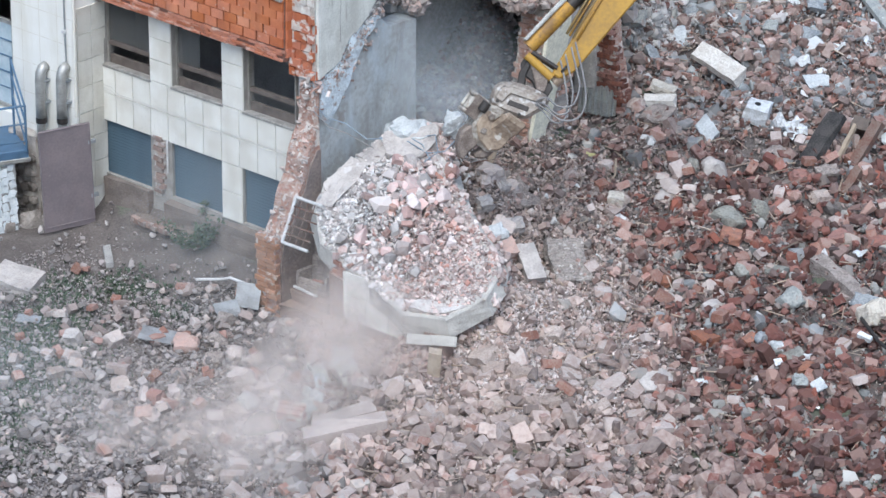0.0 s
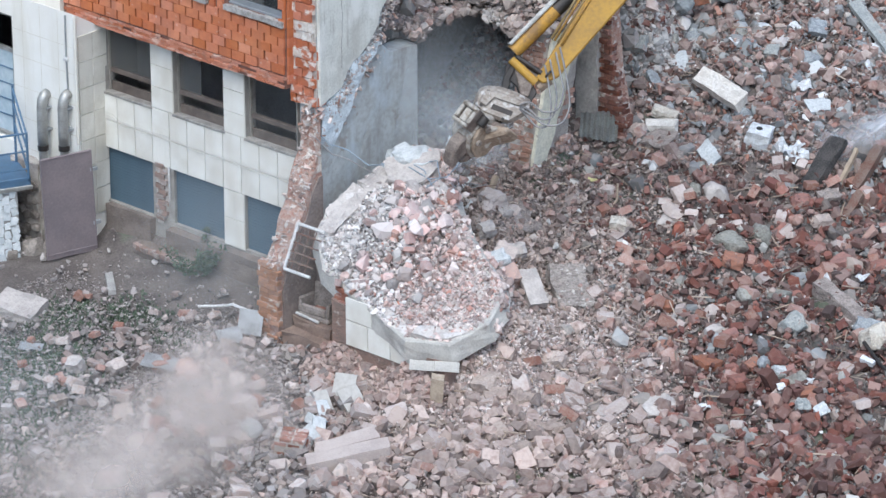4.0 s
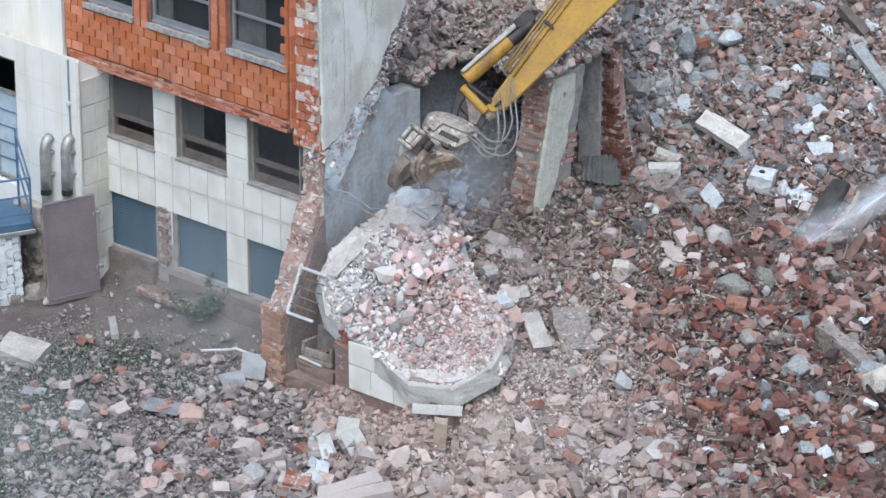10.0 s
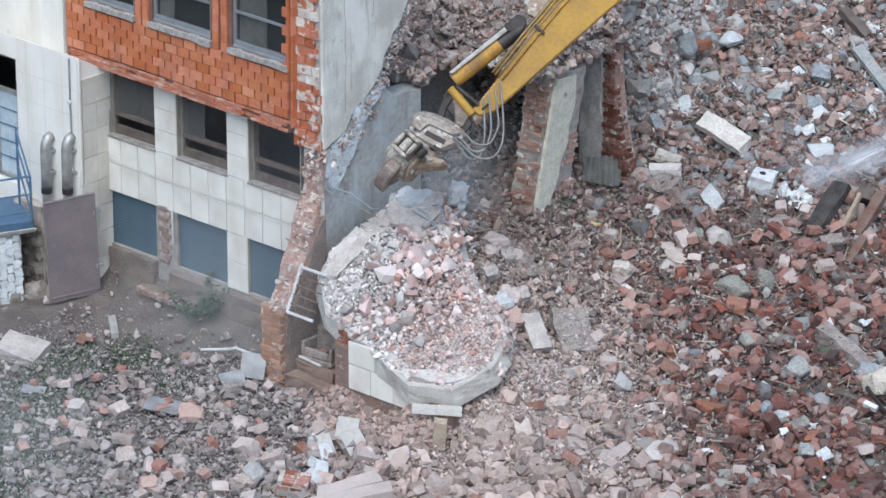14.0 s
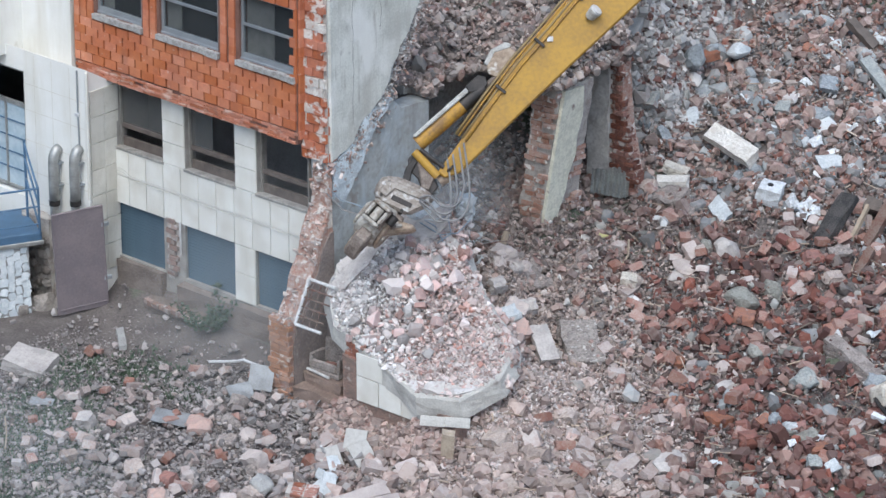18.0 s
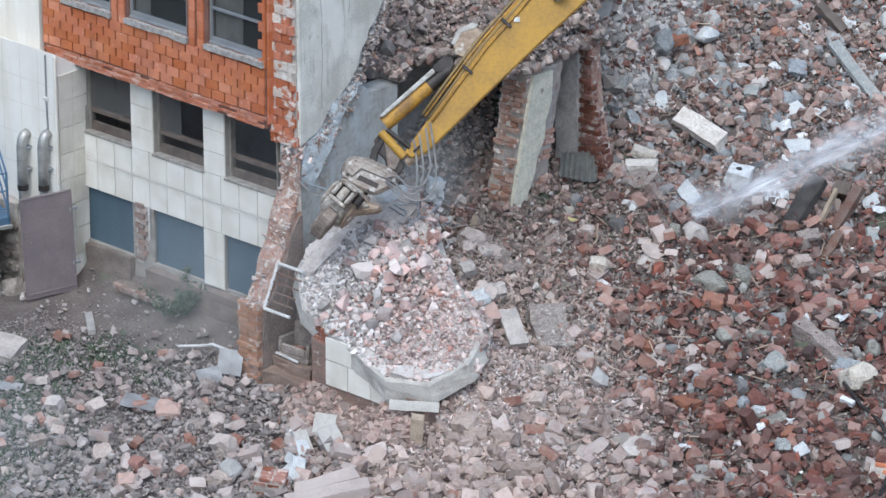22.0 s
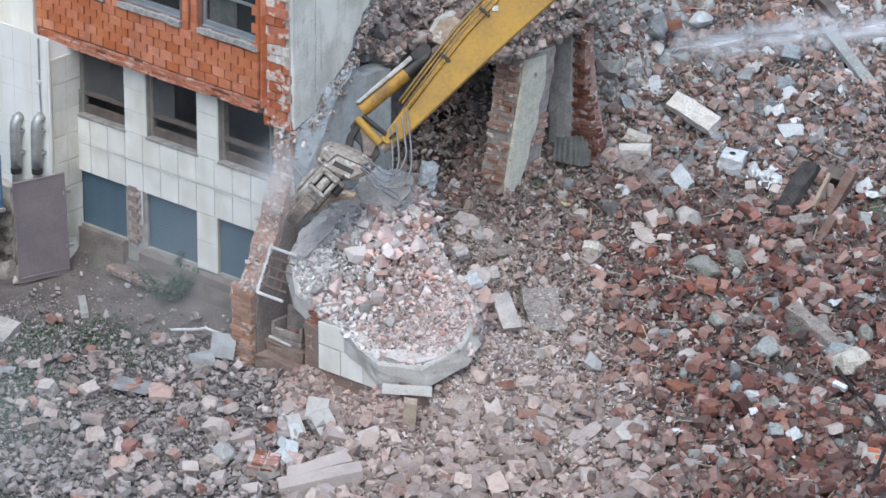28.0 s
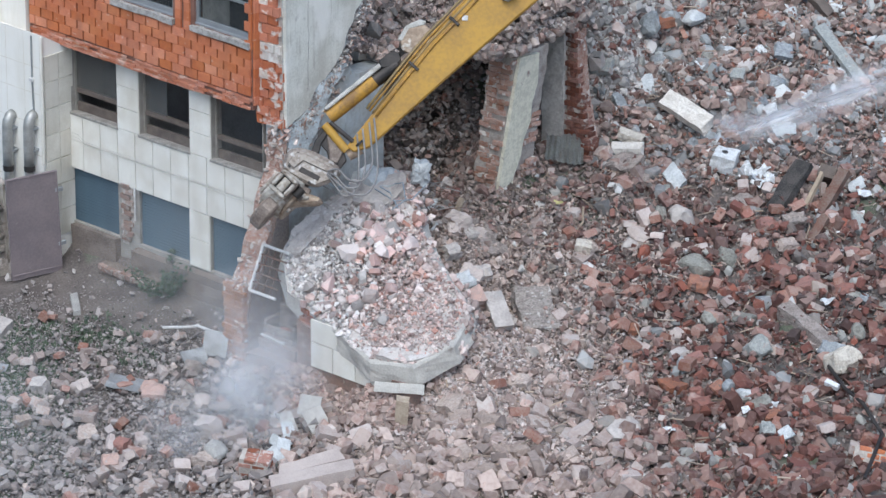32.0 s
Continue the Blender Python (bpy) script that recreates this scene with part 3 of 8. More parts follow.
def shutter(x0, x1):
    sh = thing("roller_shutter", "closed blue-grey roller shutter of narrow slats", "shutter", pose(x0, 0.08, FLOOR_A), "roller shutters", "structure")
    w, h = x1 - x0, HEAD_A - FLOOR_A
    k = 18
    bm = bmesh.new()
    box(bm, 0, w, 0, 0.018, 0, h / k - 0.006)
    me = mesh_of("slat", bm, M_SHUTTER)
    for i in range(k):
        piece("slat", me, sh, pose(0, 0.0, i * h / k, -1.5))
    for a in (-0.02, w):
        bm = bmesh.new()
        box(bm, a, a + 0.02, -0.02, 0.05, 0, h)
        part("guide_rail", bm, M_ALU, sh)
    bm = bmesh.new()
    box(bm, 0, w, 0.03, 0.05, 0, h)
    part("backing", bm, M_SHUTTER, sh)
    return sh


for a, b in SHUTTERS:
    shutter(a, b)


M_SILLMORTAR = material("grey_sill_mortar", (0.46, 0.44, 0.42), (0.3, 0.28, 0.26), rough=0.95, scale=8, fine=30, mix=1.1, bump=0.8, thick=0.03)


# near-black colour that stands in for the unlit rooms behind the upper panes
M_ROOMDARK = material("unlit_room_black", (0.025, 0.025, 0.027), (0.04, 0.04, 0.04), rough=0.95, scale=3, fine=20, bump=0.1)
M_CURTAIN = material("dingy_grey_curtain", (0.3, 0.3, 0.28), (0.2, 0.2, 0.19), rough=0.9, scale=4, fine=12, mix=0.8, bump=0.3)


def upper_window(x0, x1):
    win = thing("upper_window", "grey aluminium window with dark panes over a rough sill", "window", pose(x0, -0.17, SILL_C), "upper storey windows", "structure")
    w, h = x1 - x0, HEAD_C - SILL_C
    for nm, a in (("jamb", (0, 0.07, 0, 0.08, 0, h)), ("jamb", (w - 0.07, w, 0, 0.08, 0, h)), ("head", (0.07, w - 0.07, 0, 0.08, h - 0.07, h)),
                  ("bottom_rail", (0.07, w - 0.07, 0, 0.08, 0, 0.15))):
        bm = bmesh.new()
        box(bm, *a)
        part(nm, bm, M_ALU, win, bevel=0.006)
    bm = bmesh.new()
    box(bm, 0.07, w - 0.07, 0.035, 0.043, 0.09, h - 0.07)
    part("pane", bm, M_GLASS, win, "dusty half-clear glass").visible_shadow = False
    # added sheet: the room's darkness put into its colour
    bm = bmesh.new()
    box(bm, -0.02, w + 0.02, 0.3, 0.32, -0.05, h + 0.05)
    part("blind", bm, M_ROOMDARK, win, "near-black sheet standing in for the unlit room")
    bm = bmesh.new()
    box(bm, 0.07, w - 0.07, -0.015, 0.03, 0.74, 0.8)
    part("cross_rail", bm, M_ALU, win, "pale cross rail", bevel=0.006)
    bm = bmesh.new()
    box(bm, 0.09, w * (0.55 if x0 > -2 else 0.3), 0.1, 0.11, 0.1, h - 0.1)
    part("curtain", bm, M_CURTAIN, win, "grey curtain hanging behind the glass")
    bm = bmesh.new()
    box(bm, 0.0, w, -0.03, 0.0, 0.0, 0.05)
    part("sill_rail", bm, M_ALU, win, "stepped lower rail", bevel=0.008)
    bm = bmesh.new()
    box(bm, -0.05, w + 0.05, -0.15, 0.0, -0.12, 0.0)
    bmesh.ops.subdivide_edges(bm, edges=bm.edges[:], cuts=6, use_grid_fill=True)
    part("sill", bm, M_SILLMORTAR, win, "crumbling mortar sill", wobble=0.022)
    return win


for a, b in UPPER_WINDOWS:
    upper_window(a, b)

# orange bricks of the upper storey: each one apart, with open upright joints
BRICK_W, BRICK_H = 0.37, 0.197
bm = bmesh.new()
box(bm, -BRICK_W / 2 + 0.02, BRICK_W / 2 - 0.02, -0.05, 0, -BRICK_H / 2 + 0.001, BRICK_H / 2 - 0.001)
bmesh.ops.bevel(bm, geom=bm.edges[:], offset=0.0035, segments=1, affect="EDGES")
brick_me = mesh_of("brick", bm, M_BRICK)
bm = bmesh.new()
box(bm, -BRICK_W / 4 + 0.013, BRICK_W / 4 - 0.013, -0.05, 0, -BRICK_H / 2 + 0.001, BRICK_H / 2 - 0.001)
bmesh.ops.bevel(bm, geom=bm.edges[:], offset=0.0035, segments=1, affect="EDGES")
half_me = mesh_of("brick", bm, M_BRICK)
for row in range(1, 17):
    z = 4.12 + (row + 0.5) * BRICK_H
    x = -6.38 + (BRICK_W / 4 if row % 2 else BRICK_W / 2)
    first = True
    while x < 0.1:
        w = BRICK_W / 2 if (row % 2 and first) else BRICK_W
        if not (x < 0.03 and SILL_C - 0.14 < z < HEAD_C + 0.05):
            last = x > 0.05
            piece("brick", half_me if w < BRICK_W or last else brick_me, wall_brick,
                  pose(x - (BRICK_W / 4 if last else 0), -0.22 + random.uniform(-0.012, 0.004), z + 0.012 * math.sin(x * 1.3 + row), random.uniform(-0.6, 0.6), random.uniform(-0.7, 0.7), random.uniform(-1, 1)))
        x += (BRICK_W * 0.75 if (row % 2 and first) else BRICK_W)
        first = False
# piers between the upper windows, bonded with half bricks
for a, b in ((-6.38, -5.78), (-4.29, -3.88), (-2.06, -1.58)):
    k = max(2, round((b - a) / 0.2))
    for row in range(9):
        z = 4.12 + (row + 6.5) * BRICK_H
        for i in range(k):
            piece("brick", half_me, wall_brick, pose(a + (i + 0.5) * (b - a) / k, -0.216 + random.uniform(-0.01, 0.004), z, random.uniform(-0.6, 0.6), random.uniform(-0.7, 0.7), random.uniform(-1, 1)))
# bricks on the wall's torn end, beside the quoin
for row in range(25):
    piece("brick", half_me, wall_brick, pose(0.1, -0.125, 4.12 + (row + 0.5) * BRICK_H, random.uniform(-1, 1), random.uniform(-1, 1), 90 + random.uniform(-2, 2)))
bm = bmesh.new()
box(bm, 0.028, 0.105, -0.262, -0.221, SILL_C - 0.12, HEAD_C)
part("brick_jamb", bm, M_BRICK, wall_brick, "orange brick jamb beside the window")
# thin courses along the underside, smeared with mortar
M_THINBRICK = material("mortar_streaked_brick", (0.5, 0.19, 0.105), (0.4, 0.15, 0.09), rough=0.9, scale=6, fine=40, mix=0.8, bump=0.6, obj=0.2,
                       streaks=(((0.58, 0.44, 0.36), (3, 3, 11), 0.54, 0.64, 0.6), ((0.25, 0.15, 0.12), (4, 4, 6), 0.56, 0.7, 0.6)))
bm = bmesh.new()
box(bm, -0.125, 0.125, -0.045, 0, -0.031, 0.031)
bmesh.ops.bevel(bm, geom=bm.edges[:], offset=0.006, segments=1, affect="EDGES")
thin_me = mesh_of("brick", bm, M_THINBRICK)
for k in range(4):
    for i in range(25):
        if random.random() < 0.95:
            piece("brick", thin_me, wall_brick, pose(-6.24 + i * 0.257 + 0.09 * (k % 2), -0.218 + random.uniform(-0.014, 0.01), 4.052 + 0.066 * k + 0.006 * math.sin(i * 0.7), random.uniform(-1, 1), random.uniform(-1.2, 1.2), random.uniform(-2, 2)))


def brick_face(parent, me, at, along, cols, rows, step, rise, jitter, keep, turn=0.0, skew=0.0, stagger=0.5, tumble=2.0):
    """Bricks laid in courses on a face that runs along x (turn 0) or y (turn 90)."""
    for j in range(rows):
        for i in range(cols):
            if random.random() < keep:
                s = i * step + (step * stagger if j % 2 else 0) + random.uniform(-jitter, jitter) + skew * j * rise
                x, y = (at[0] + s, at[1] + random.uniform(-jitter, jitter)) if not turn else (at[0] + random.uniform(-jitter, jitter), at[1] + s)
                piece("brick", me, parent, pose(x, y, at[2] + j * rise, random.uniform(-tumble, tumble), random.uniform(-tumble, tumble), turn + random.uniform(-2 * tumble, 2 * tumble)))


M_QUOINBRICK = material("mortar_smeared_brick", (0.42, 0.16, 0.095), (0.34, 0.15, 0.1), rough=0.9, scale=5, fine=40, bump=0.6, obj=0.25, spots=(0.6, 0.55, 0.51), spot_scale=4, spot_at=0.53)
# toothed quoin of older bricks at the torn corner
bm = bmesh.new()
box(bm, -0.13, 0.13, -0.06, 0.06, -0.052, 0.052)
bmesh.ops.bevel(bm, geom=bm.edges[:], offset=0.006, segments=1, affect="EDGES")
old_me = mesh_of("brick", bm, M_OLDBRICK)
bm = bmesh.new()
box(bm, -0.135, 0.135, -0.06, 0.06, -0.05, 0.05)
bmesh.ops.bevel(bm, geom=bm.edges[:], offset=0.006, segments=1, affect="EDGES")
quoin_me = mesh_of("brick", bm, M_QUOINBRICK)
stub_me = quoin_me.copy()
stub_me.materials[0] = material("mortar_caked_brick", (0.41, 0.21, 0.145), (0.48, 0.35, 0.29), rough=0.95, scale=6, fine=30, mix=0.9, bump=0.8, thick=0.03, obj=0.22, spots=(0.72, 0.67, 0.61), spot_scale=5, spot_at=0.57)
bm = bmesh.new()
box(bm, 0.1, 0.78, -0.01, 0.3, 3.75, 9.2)
bmesh.ops.subdivide_edges(bm, edges=[e for e in bm.edges if e.calc_length() > 3], cuts=40)
bmesh.ops.subdivide_edges(bm, edges=[e for e in bm.edges if e.calc_length() > 0.5], cuts=4)
quoin = part("corner_quoin", bm, M_MORTAR, None, wobble=0.02)
tagged(quoin, "torn brick corner smeared with pale mortar", "wall", kind="structure")
M_QUOINWHITE = material("white_mortar_cake", (0.74, 0.71, 0.66), (0.58, 0.5, 0.44), rough=0.95, scale=7, fine=30, mix=1.0, bump=0.9, thick=0.03, obj=0.12, spots=(0.5, 0.24, 0.15), spot_scale=5, spot_at=0.6)
M_QUOINORANGE = material("torn_hollow_brick", (0.5, 0.17, 0.085), (0.4, 0.14, 0.08), rough=0.9, scale=6, fine=35, mix=0.8, bump=0.6, thick=0.02, obj=0.16,
                         streaks=(((0.72, 0.67, 0.61), (4, 4, 5), 0.55, 0.62, 0.85),))
blocks = []
for w in (0.34, 0.26, 0.17):
    for mat in (M_QUOINORANGE, M_QUOINORANGE, M_QUOINWHITE):
        bm = bmesh.new()
        box(bm, -w / 2 + 0.008, w / 2 - 0.008, -0.07, 0.08, -BRICK_H / 2 + 0.008, BRICK_H / 2 - 0.008)
        bmesh.ops.subdivide_edges(bm, edges=bm.edges[:], cuts=1, use_grid_fill=True)
        for v in bm.verts:
            v.co += noise.noise_vector(v.co * 9 + Vector((w * 40, len(blocks), 0))) * 0.014
        blocks.append(mesh_of("brick", bm, mat))
for row in range(28):
    z = 3.82 + row * BRICK_H
    x = 0.1
    for w, k in (((0.34, 0), (0.26, 3), (0.1, 6)) if row % 2 else ((0.17, 6), (0.34, 0), (0.17, 6))):
        if x + w * 0.5 > 0.72:
            break
        k += random.choice((0, 1, 2)) if row % 3 else random.choice((0, 1))
        piece("brick", blocks[k], quoin, pose(x + w / 2, 0.0 + random.uniform(-0.03, 0.03), z + random.uniform(-0.008, 0.008), random.uniform(-1.5, 1.5), random.uniform(-1.5, 1.5), random.uniform(-3, 3)))
        x += w
    if random.random() < 0.8:
        piece("brick", blocks[random.choice((3, 6, 8, 5))], quoin, pose(0.74, 0.12, z, 0, 0, 90 + random.uniform(-4, 4)))
# bricks showing on the wing wall
wing_me = quoin_me.copy()
wing_me.materials[0] = material("earth_brown_brick", (0.44, 0.22, 0.125), (0.33, 0.2, 0.14), rough=0.95, scale=6, fine=30, mix=0.9, bump=0.8, thick=0.03, obj=0.16, spots=(0.52, 0.42, 0.35), spot_scale=5, spot_at=0.6)
brick_face(wing_wall, wing_me, (0.46, -1.33, -1.15), 0, 2, 17, 0.25, 0.112, 0.025, 0.92, 0, 0, 0.2, 3)
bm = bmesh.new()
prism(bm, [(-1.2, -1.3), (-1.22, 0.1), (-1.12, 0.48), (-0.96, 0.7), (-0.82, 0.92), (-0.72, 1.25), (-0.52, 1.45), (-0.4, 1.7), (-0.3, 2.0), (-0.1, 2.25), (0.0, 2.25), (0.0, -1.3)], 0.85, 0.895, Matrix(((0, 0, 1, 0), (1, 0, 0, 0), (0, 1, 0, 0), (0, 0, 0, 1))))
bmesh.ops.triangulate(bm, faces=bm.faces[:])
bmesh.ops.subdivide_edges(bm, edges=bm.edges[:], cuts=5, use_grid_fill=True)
part("recess_plaster", bm, material("mottled_brown_plaster", (0.27, 0.215, 0.19), (0.18, 0.14, 0.125), rough=0.95, scale=2.5, fine=18, mix=1.0, bump=0.6, thick=0.03, spots=(0.36, 0.31, 0.29), spot_scale=2.2, spot_at=0.62), wing_wall, "mottled brown plaster on the recess side", wobble=0.02)
brick_face(stub, stub_me, (1.53, 5.225, 0.72), 0, 2, 30, 0.3, 0.118, 0.035, 0.78, 0, 0.14, 0.2, 5)
brick_face(stub, stub_me, (2.2, 5.95, 0.9), 0, 2, 26, 0.24, 0.118, 0.06, 0.6, 90, 0, 0.2, 6)
dark_me = old_me.copy()
dark_me.materials[0] = material("darker_red_brick", (0.24, 0.1, 0.07), (0.15, 0.07, 0.055), rough=0.95, scale=6, fine=24, mix=1.1, bump=0.9, thick=0.03, obj=0.35, spots=(0.42, 0.36, 0.32), spot_scale=5, spot_at=0.6)
bm = bmesh.new()
prism(bm, [(2.21, 0.5), (2.98, 0.5), (2.9, 1.5), (2.72, 2.2), (2.56, 2.9), (2.47, 3.6), (2.4, 4.7), (2.21, 4.8)], 7.42, 7.75, Matrix(((1, 0, 0, 0), (0, 0, 1, 0), (0, 1, 0, 0), (0, 0, 0, 1))))
bmesh.ops.triangulate(bm, faces=bm.faces[:])
bmesh.ops.subdivide_edges(bm, edges=bm.edges[:], cuts=5, use_grid_fill=True)
red_stub = part("wall_brick_stub", bm, M_ROUGHBRICK, None, wobble=0.03)
tagged(red_stub, "dark red brick stub, broken down in steps beside the column", "wall", kind="structure")
for row in range(36):
    z = 0.8 + row * 0.112
    wide = np.interp(z, [0.5, 1.5, 2.2, 2.9, 3.6, 4.7], [0.77, 0.66, 0.46, 0.26, 0.13, 0.06]) + random.uniform(-0.04, 0.06)
    x = 2.21 + (0.13 if row % 2 else 0.0)
    while x < 2.21 + wide:
        piece("brick", dark_me, red_stub, pose(x + 0.12, 7.42 + random.uniform(-0.04, 0.02), z, random.uniform(-4, 4), random.uniform(-4, 4), random.uniform(-8, 8)))
        x += 0.272
    piece("brick", dark_me, red_stub, pose(2.21 + wide, 7.58, z, random.uniform(-4, 4), random.uniform(-5, 5), 90 + random.uniform(-12, 12)))


# ---- the fallen slab ----
SLAB = Matrix.Translation((3.61, -0.19, 1.15)) @ Matrix(((0.94, -0.29, 0.16, 0), (0.33, 0.83, -0.46, 0), (0, 0.49, 0.87, 0), (0, 0, 0, 1)))
SLAB = SLAB.to_quaternion().to_matrix().to_4x4()
SLAB.translation = (3.61, -0.19, 1.15)
SLAB_EDGE = [(-2.32, 0.3), (-2.35, 1.0), (-1.75, 2.1), (-1.41, 2.75), (-1.0, 3.0), (-0.4, 2.85), (0.03, 2.09), (0.28, 1.5), (1.05, 0.62), (1.8, -0.1), (1.95, -0.65), (1.85, -1.25), (1.25, -1.8), (0.5, -1.85), (-0.07, -1.6), (-1.18, -0.95), (-1.84, -0.5)]
M_RIM = material("cast_concrete_edge", (0.56, 0.54, 0.5), (0.42, 0.4, 0.37), rough=0.95, scale=3, fine=30, mix=0.8, bump=0.6, thick=0.02, spots=(0.3, 0.27, 0.25), spot_scale=3, spot_at=0.66)
slab = thing("fallen_slab", "tilted slab of pale broken concrete heaped with rubble", "slab", SLAB)
bm = bmesh.new()
prism(bm, SLAB_EDGE, -0.58, 0.0)
bmesh.ops.triangulate(bm, faces=bm.faces[:])
bmesh.ops.subdivide_edges(bm, edges=bm.edges[:], cuts=5, use_grid_fill=True)
part("concrete_slab", bm, M_PALECONCRETE, slab, wobble=0.055)
for a, b, w, h in (((-2.25, 0.45), (-1.95, 1.6), 0.42, 0.1), ((-1.9, 1.7), (-1.45, 2.4), 0.45, 0.12), ((-1.45, 2.3), (-0.5, 2.75), 0.8, 0.26)):
    bm = bmesh.new()
    a, b = Vector(a), Vector(b)
    n = Vector((b.y - a.y, a.x - b.x)).normalized()
    prism(bm, [tuple(a), tuple(b), tuple(b + n * w * 0.8), tuple((a + b) / 2 + n * w), tuple(a + n * w * 0.7)], 0.0, h)
    bmesh.ops.triangulate(bm, faces=bm.faces[:])
    bmesh.ops.subdivide_edges(bm, edges=bm.edges[:], cuts=3, use_grid_fill=True)
    part("mortar_crust", bm, M_PALECONCRETE, slab, "pale crust of mortar along the broken rim", wobble=0.11)

M_PLATE = material("dusty_pale_plate", (0.56, 0.52, 0.49), (0.44, 0.4, 0.375), rough=0.95, scale=3, fine=18, mix=1.0, bump=0.8, thick=0.03, spots=(0.6, 0.57, 0.55), spot_scale=5, spot_at=0.56)
# broken plates of concrete along the slab's edges, each tipped its own way
for pts, h, tip in (([(0.2, 1.75), (-0.2, 2.1), (-0.62, 1.85), (-0.5, 1.3), (-0.1, 0.95), (0.24, 1.2)], 0.16, (8, -10)), ([(0.5, -1.82), (1.24, -1.76), (1.74, -1.34), (1.5, -1.24), (1.1, -1.46), (0.6, -1.52)], 0.1, (-6, 2)),
                    ([(-2.3, 0.9), (-1.95, 1.68), (-1.62, 1.5), (-1.72, 0.9), (-2.05, 0.55)], 0.14, (6, 6)),
                    ([(-0.3, -1.5), (0.42, -1.82), (0.3, -1.5), (-0.2, -1.22)], 0.07, (0, 0))):
    c = Vector((sum(q0[0] for q0 in pts), sum(q0[1] for q0 in pts))) / len(pts)
    bm = bmesh.new()
    prism(bm, [(x - c.x, y - c.y) for x, y in pts], -0.08, h * 0.6)
    bmesh.ops.triangulate(bm, faces=bm.faces[:])
    bmesh.ops.subdivide_edges(bm, edges=bm.edges[:], cuts=3, use_grid_fill=True)
    part("concrete_plate", bm, M_PLATE, slab, "smooth broken plate of concrete at the slab's edge", wobble=0.05, m=pose(c.x, c.y, 0.0, *tip, 0))

RIM = [(-2.34, 0.9), (-2.3, 0.25), (-1.84, -0.5), (-1.18, -0.95), (-0.6, -1.3), (-0.07, -1.6), (0.42, -1.9), (1.3, -1.86), (1.9, -1.2), (1.96, -0.7), (1.72, 0.0), (1.4, 0.3), (1.05, 0.62), (0.68, 1.02), (0.34, 1.45), (0.12, 1.9)]
bm = bmesh.new()
rings = []
for i, p0 in enumerate(RIM):
    d = (Vector(RIM[min(i + 1, len(RIM) - 1)]) - Vector(RIM[max(i - 1, 0)])).normalized()
    out = Vector((d.y, -d.x))
    rings.append([bm.verts.new((p0[0] + out.x * o, p0[1] + out.y * o, z)) for o, z in ((-0.2, -0.05), (-0.14, 0.015), (-0.04, 0.03), (0.0, 0.0), (0.15, -0.38), (0.02, -0.5), (-0.2, -0.5))])
for r0, r1 in zip(rings, rings[1:]):
    for k in range(7):
        bm.faces.new((r0[k], r1[k], r1[(k + 1) % 7], r0[(k + 1) % 7]))
bm.faces.new(rings[0])
bm.faces.new(rings[-1][::-1])
bmesh.ops.recalc_face_normals(bm, faces=bm.faces)
bmesh.ops.subdivide_edges(bm, edges=bm.edges[:], cuts=3, use_grid_fill=True)
part("rim", bm, M_RIM, slab, "cast concrete edge of the broken slab", wobble=0.035)

# tiled remains of the porch front below it
bm = bmesh.new()
prism(bm, [(2.4, -1.2), (5.4, -1.2), (5.4, -0.12), (4.5, -0.02), (3.7, 0.1), (3.2, 0.3), (2.4, 0.45)], 1.1, 1.42, Matrix(((1, 0, 0, 0), (0, 0, -1, 0), (0, 1, 0, 0), (0, 0, 0, 1))))
bmesh.ops.triangulate(bm, faces=bm.faces[:])
bmesh.ops.subdivide_edges(bm, edges=bm.edges[:], cuts=5, use_grid_fill=True)
porch = part("wall_porch", bm, material("earth_caked_brick", (0.3, 0.2, 0.16), (0.22, 0.165, 0.14), rough=0.95, scale=4, fine=25, mix=1.0, bump=1.0, thick=0.04, spots=(0.4, 0.34, 0.3), spot_scale=6, spot_at=0.6), None, wobble=0.02)
tagged(porch, "remains of porch wall faced with cream tiles", "wall", kind="structure")
tile_field(2.8, 4.58, -0.42, 0.12, 3, 1, -1.425, porch)
tile_field(2.8, 3.5, 0.13, 0.62, 1, 1, -1.425, porch)
me = tile_mesh(0.49, 0.2)
me.materials[0] = M_RIM
for x, y, z, a in ((5.0, -1.66, -0.14, 33), (5.415, -1.39, -0.14, 33)):
    piece("tile", me, porch, pose(x, y, z, -24, 1, a))


# ---- excavator arm; its space is x across, y up and z towards the viewer ----
ARM_DEPTH = 67.2
PX = ARM_DEPTH / 5950.0


def q(x, y):
    return ((x - 786) * PX, (280 - y) * PX)


M_TOOLDARK = material("rusty_wear_steel", (0.16, 0.125, 0.105), (0.3, 0.25, 0.215), rough=0.65, metal=0.3, scale=5, fine=25, mix=0.8, bump=0.3)
M_PALEPLATE = material("scraped_pale_plate", (0.5, 0.49, 0.46), (0.32, 0.3, 0.27), rough=0.6, scale=6, fine=30, mix=0.8, bump=0.2)
M_TOOLPALE = material("pale_scraped_steel", (0.5, 0.47, 0.42), (0.3, 0.255, 0.21), rough=0.6, metal=0.25, scale=4, fine=12, mix=1.2, bump=0.6, thick=0.02, spots=(0.17, 0.13, 0.1), spot_scale=5, spot_at=0.6)
M_TOOLTAN = material("scraped_tan_steel", (0.43, 0.34, 0.255), (0.27, 0.2, 0.145), rough=0.6, metal=0.2, scale=3.5, fine=12, mix=1.2, bump=0.6, thick=0.02, spots=(0.58, 0.54, 0.48), spot_scale=4, spot_at=0.57)
M_PIPE = material("ochre_pipe", (0.3, 0.2, 0.07), (0.2, 0.15, 0.08), rough=0.5, bump=0.1)
arm = thing("excavator_arm", "worn yellow excavator arm with hydraulic crusher", "excavator")


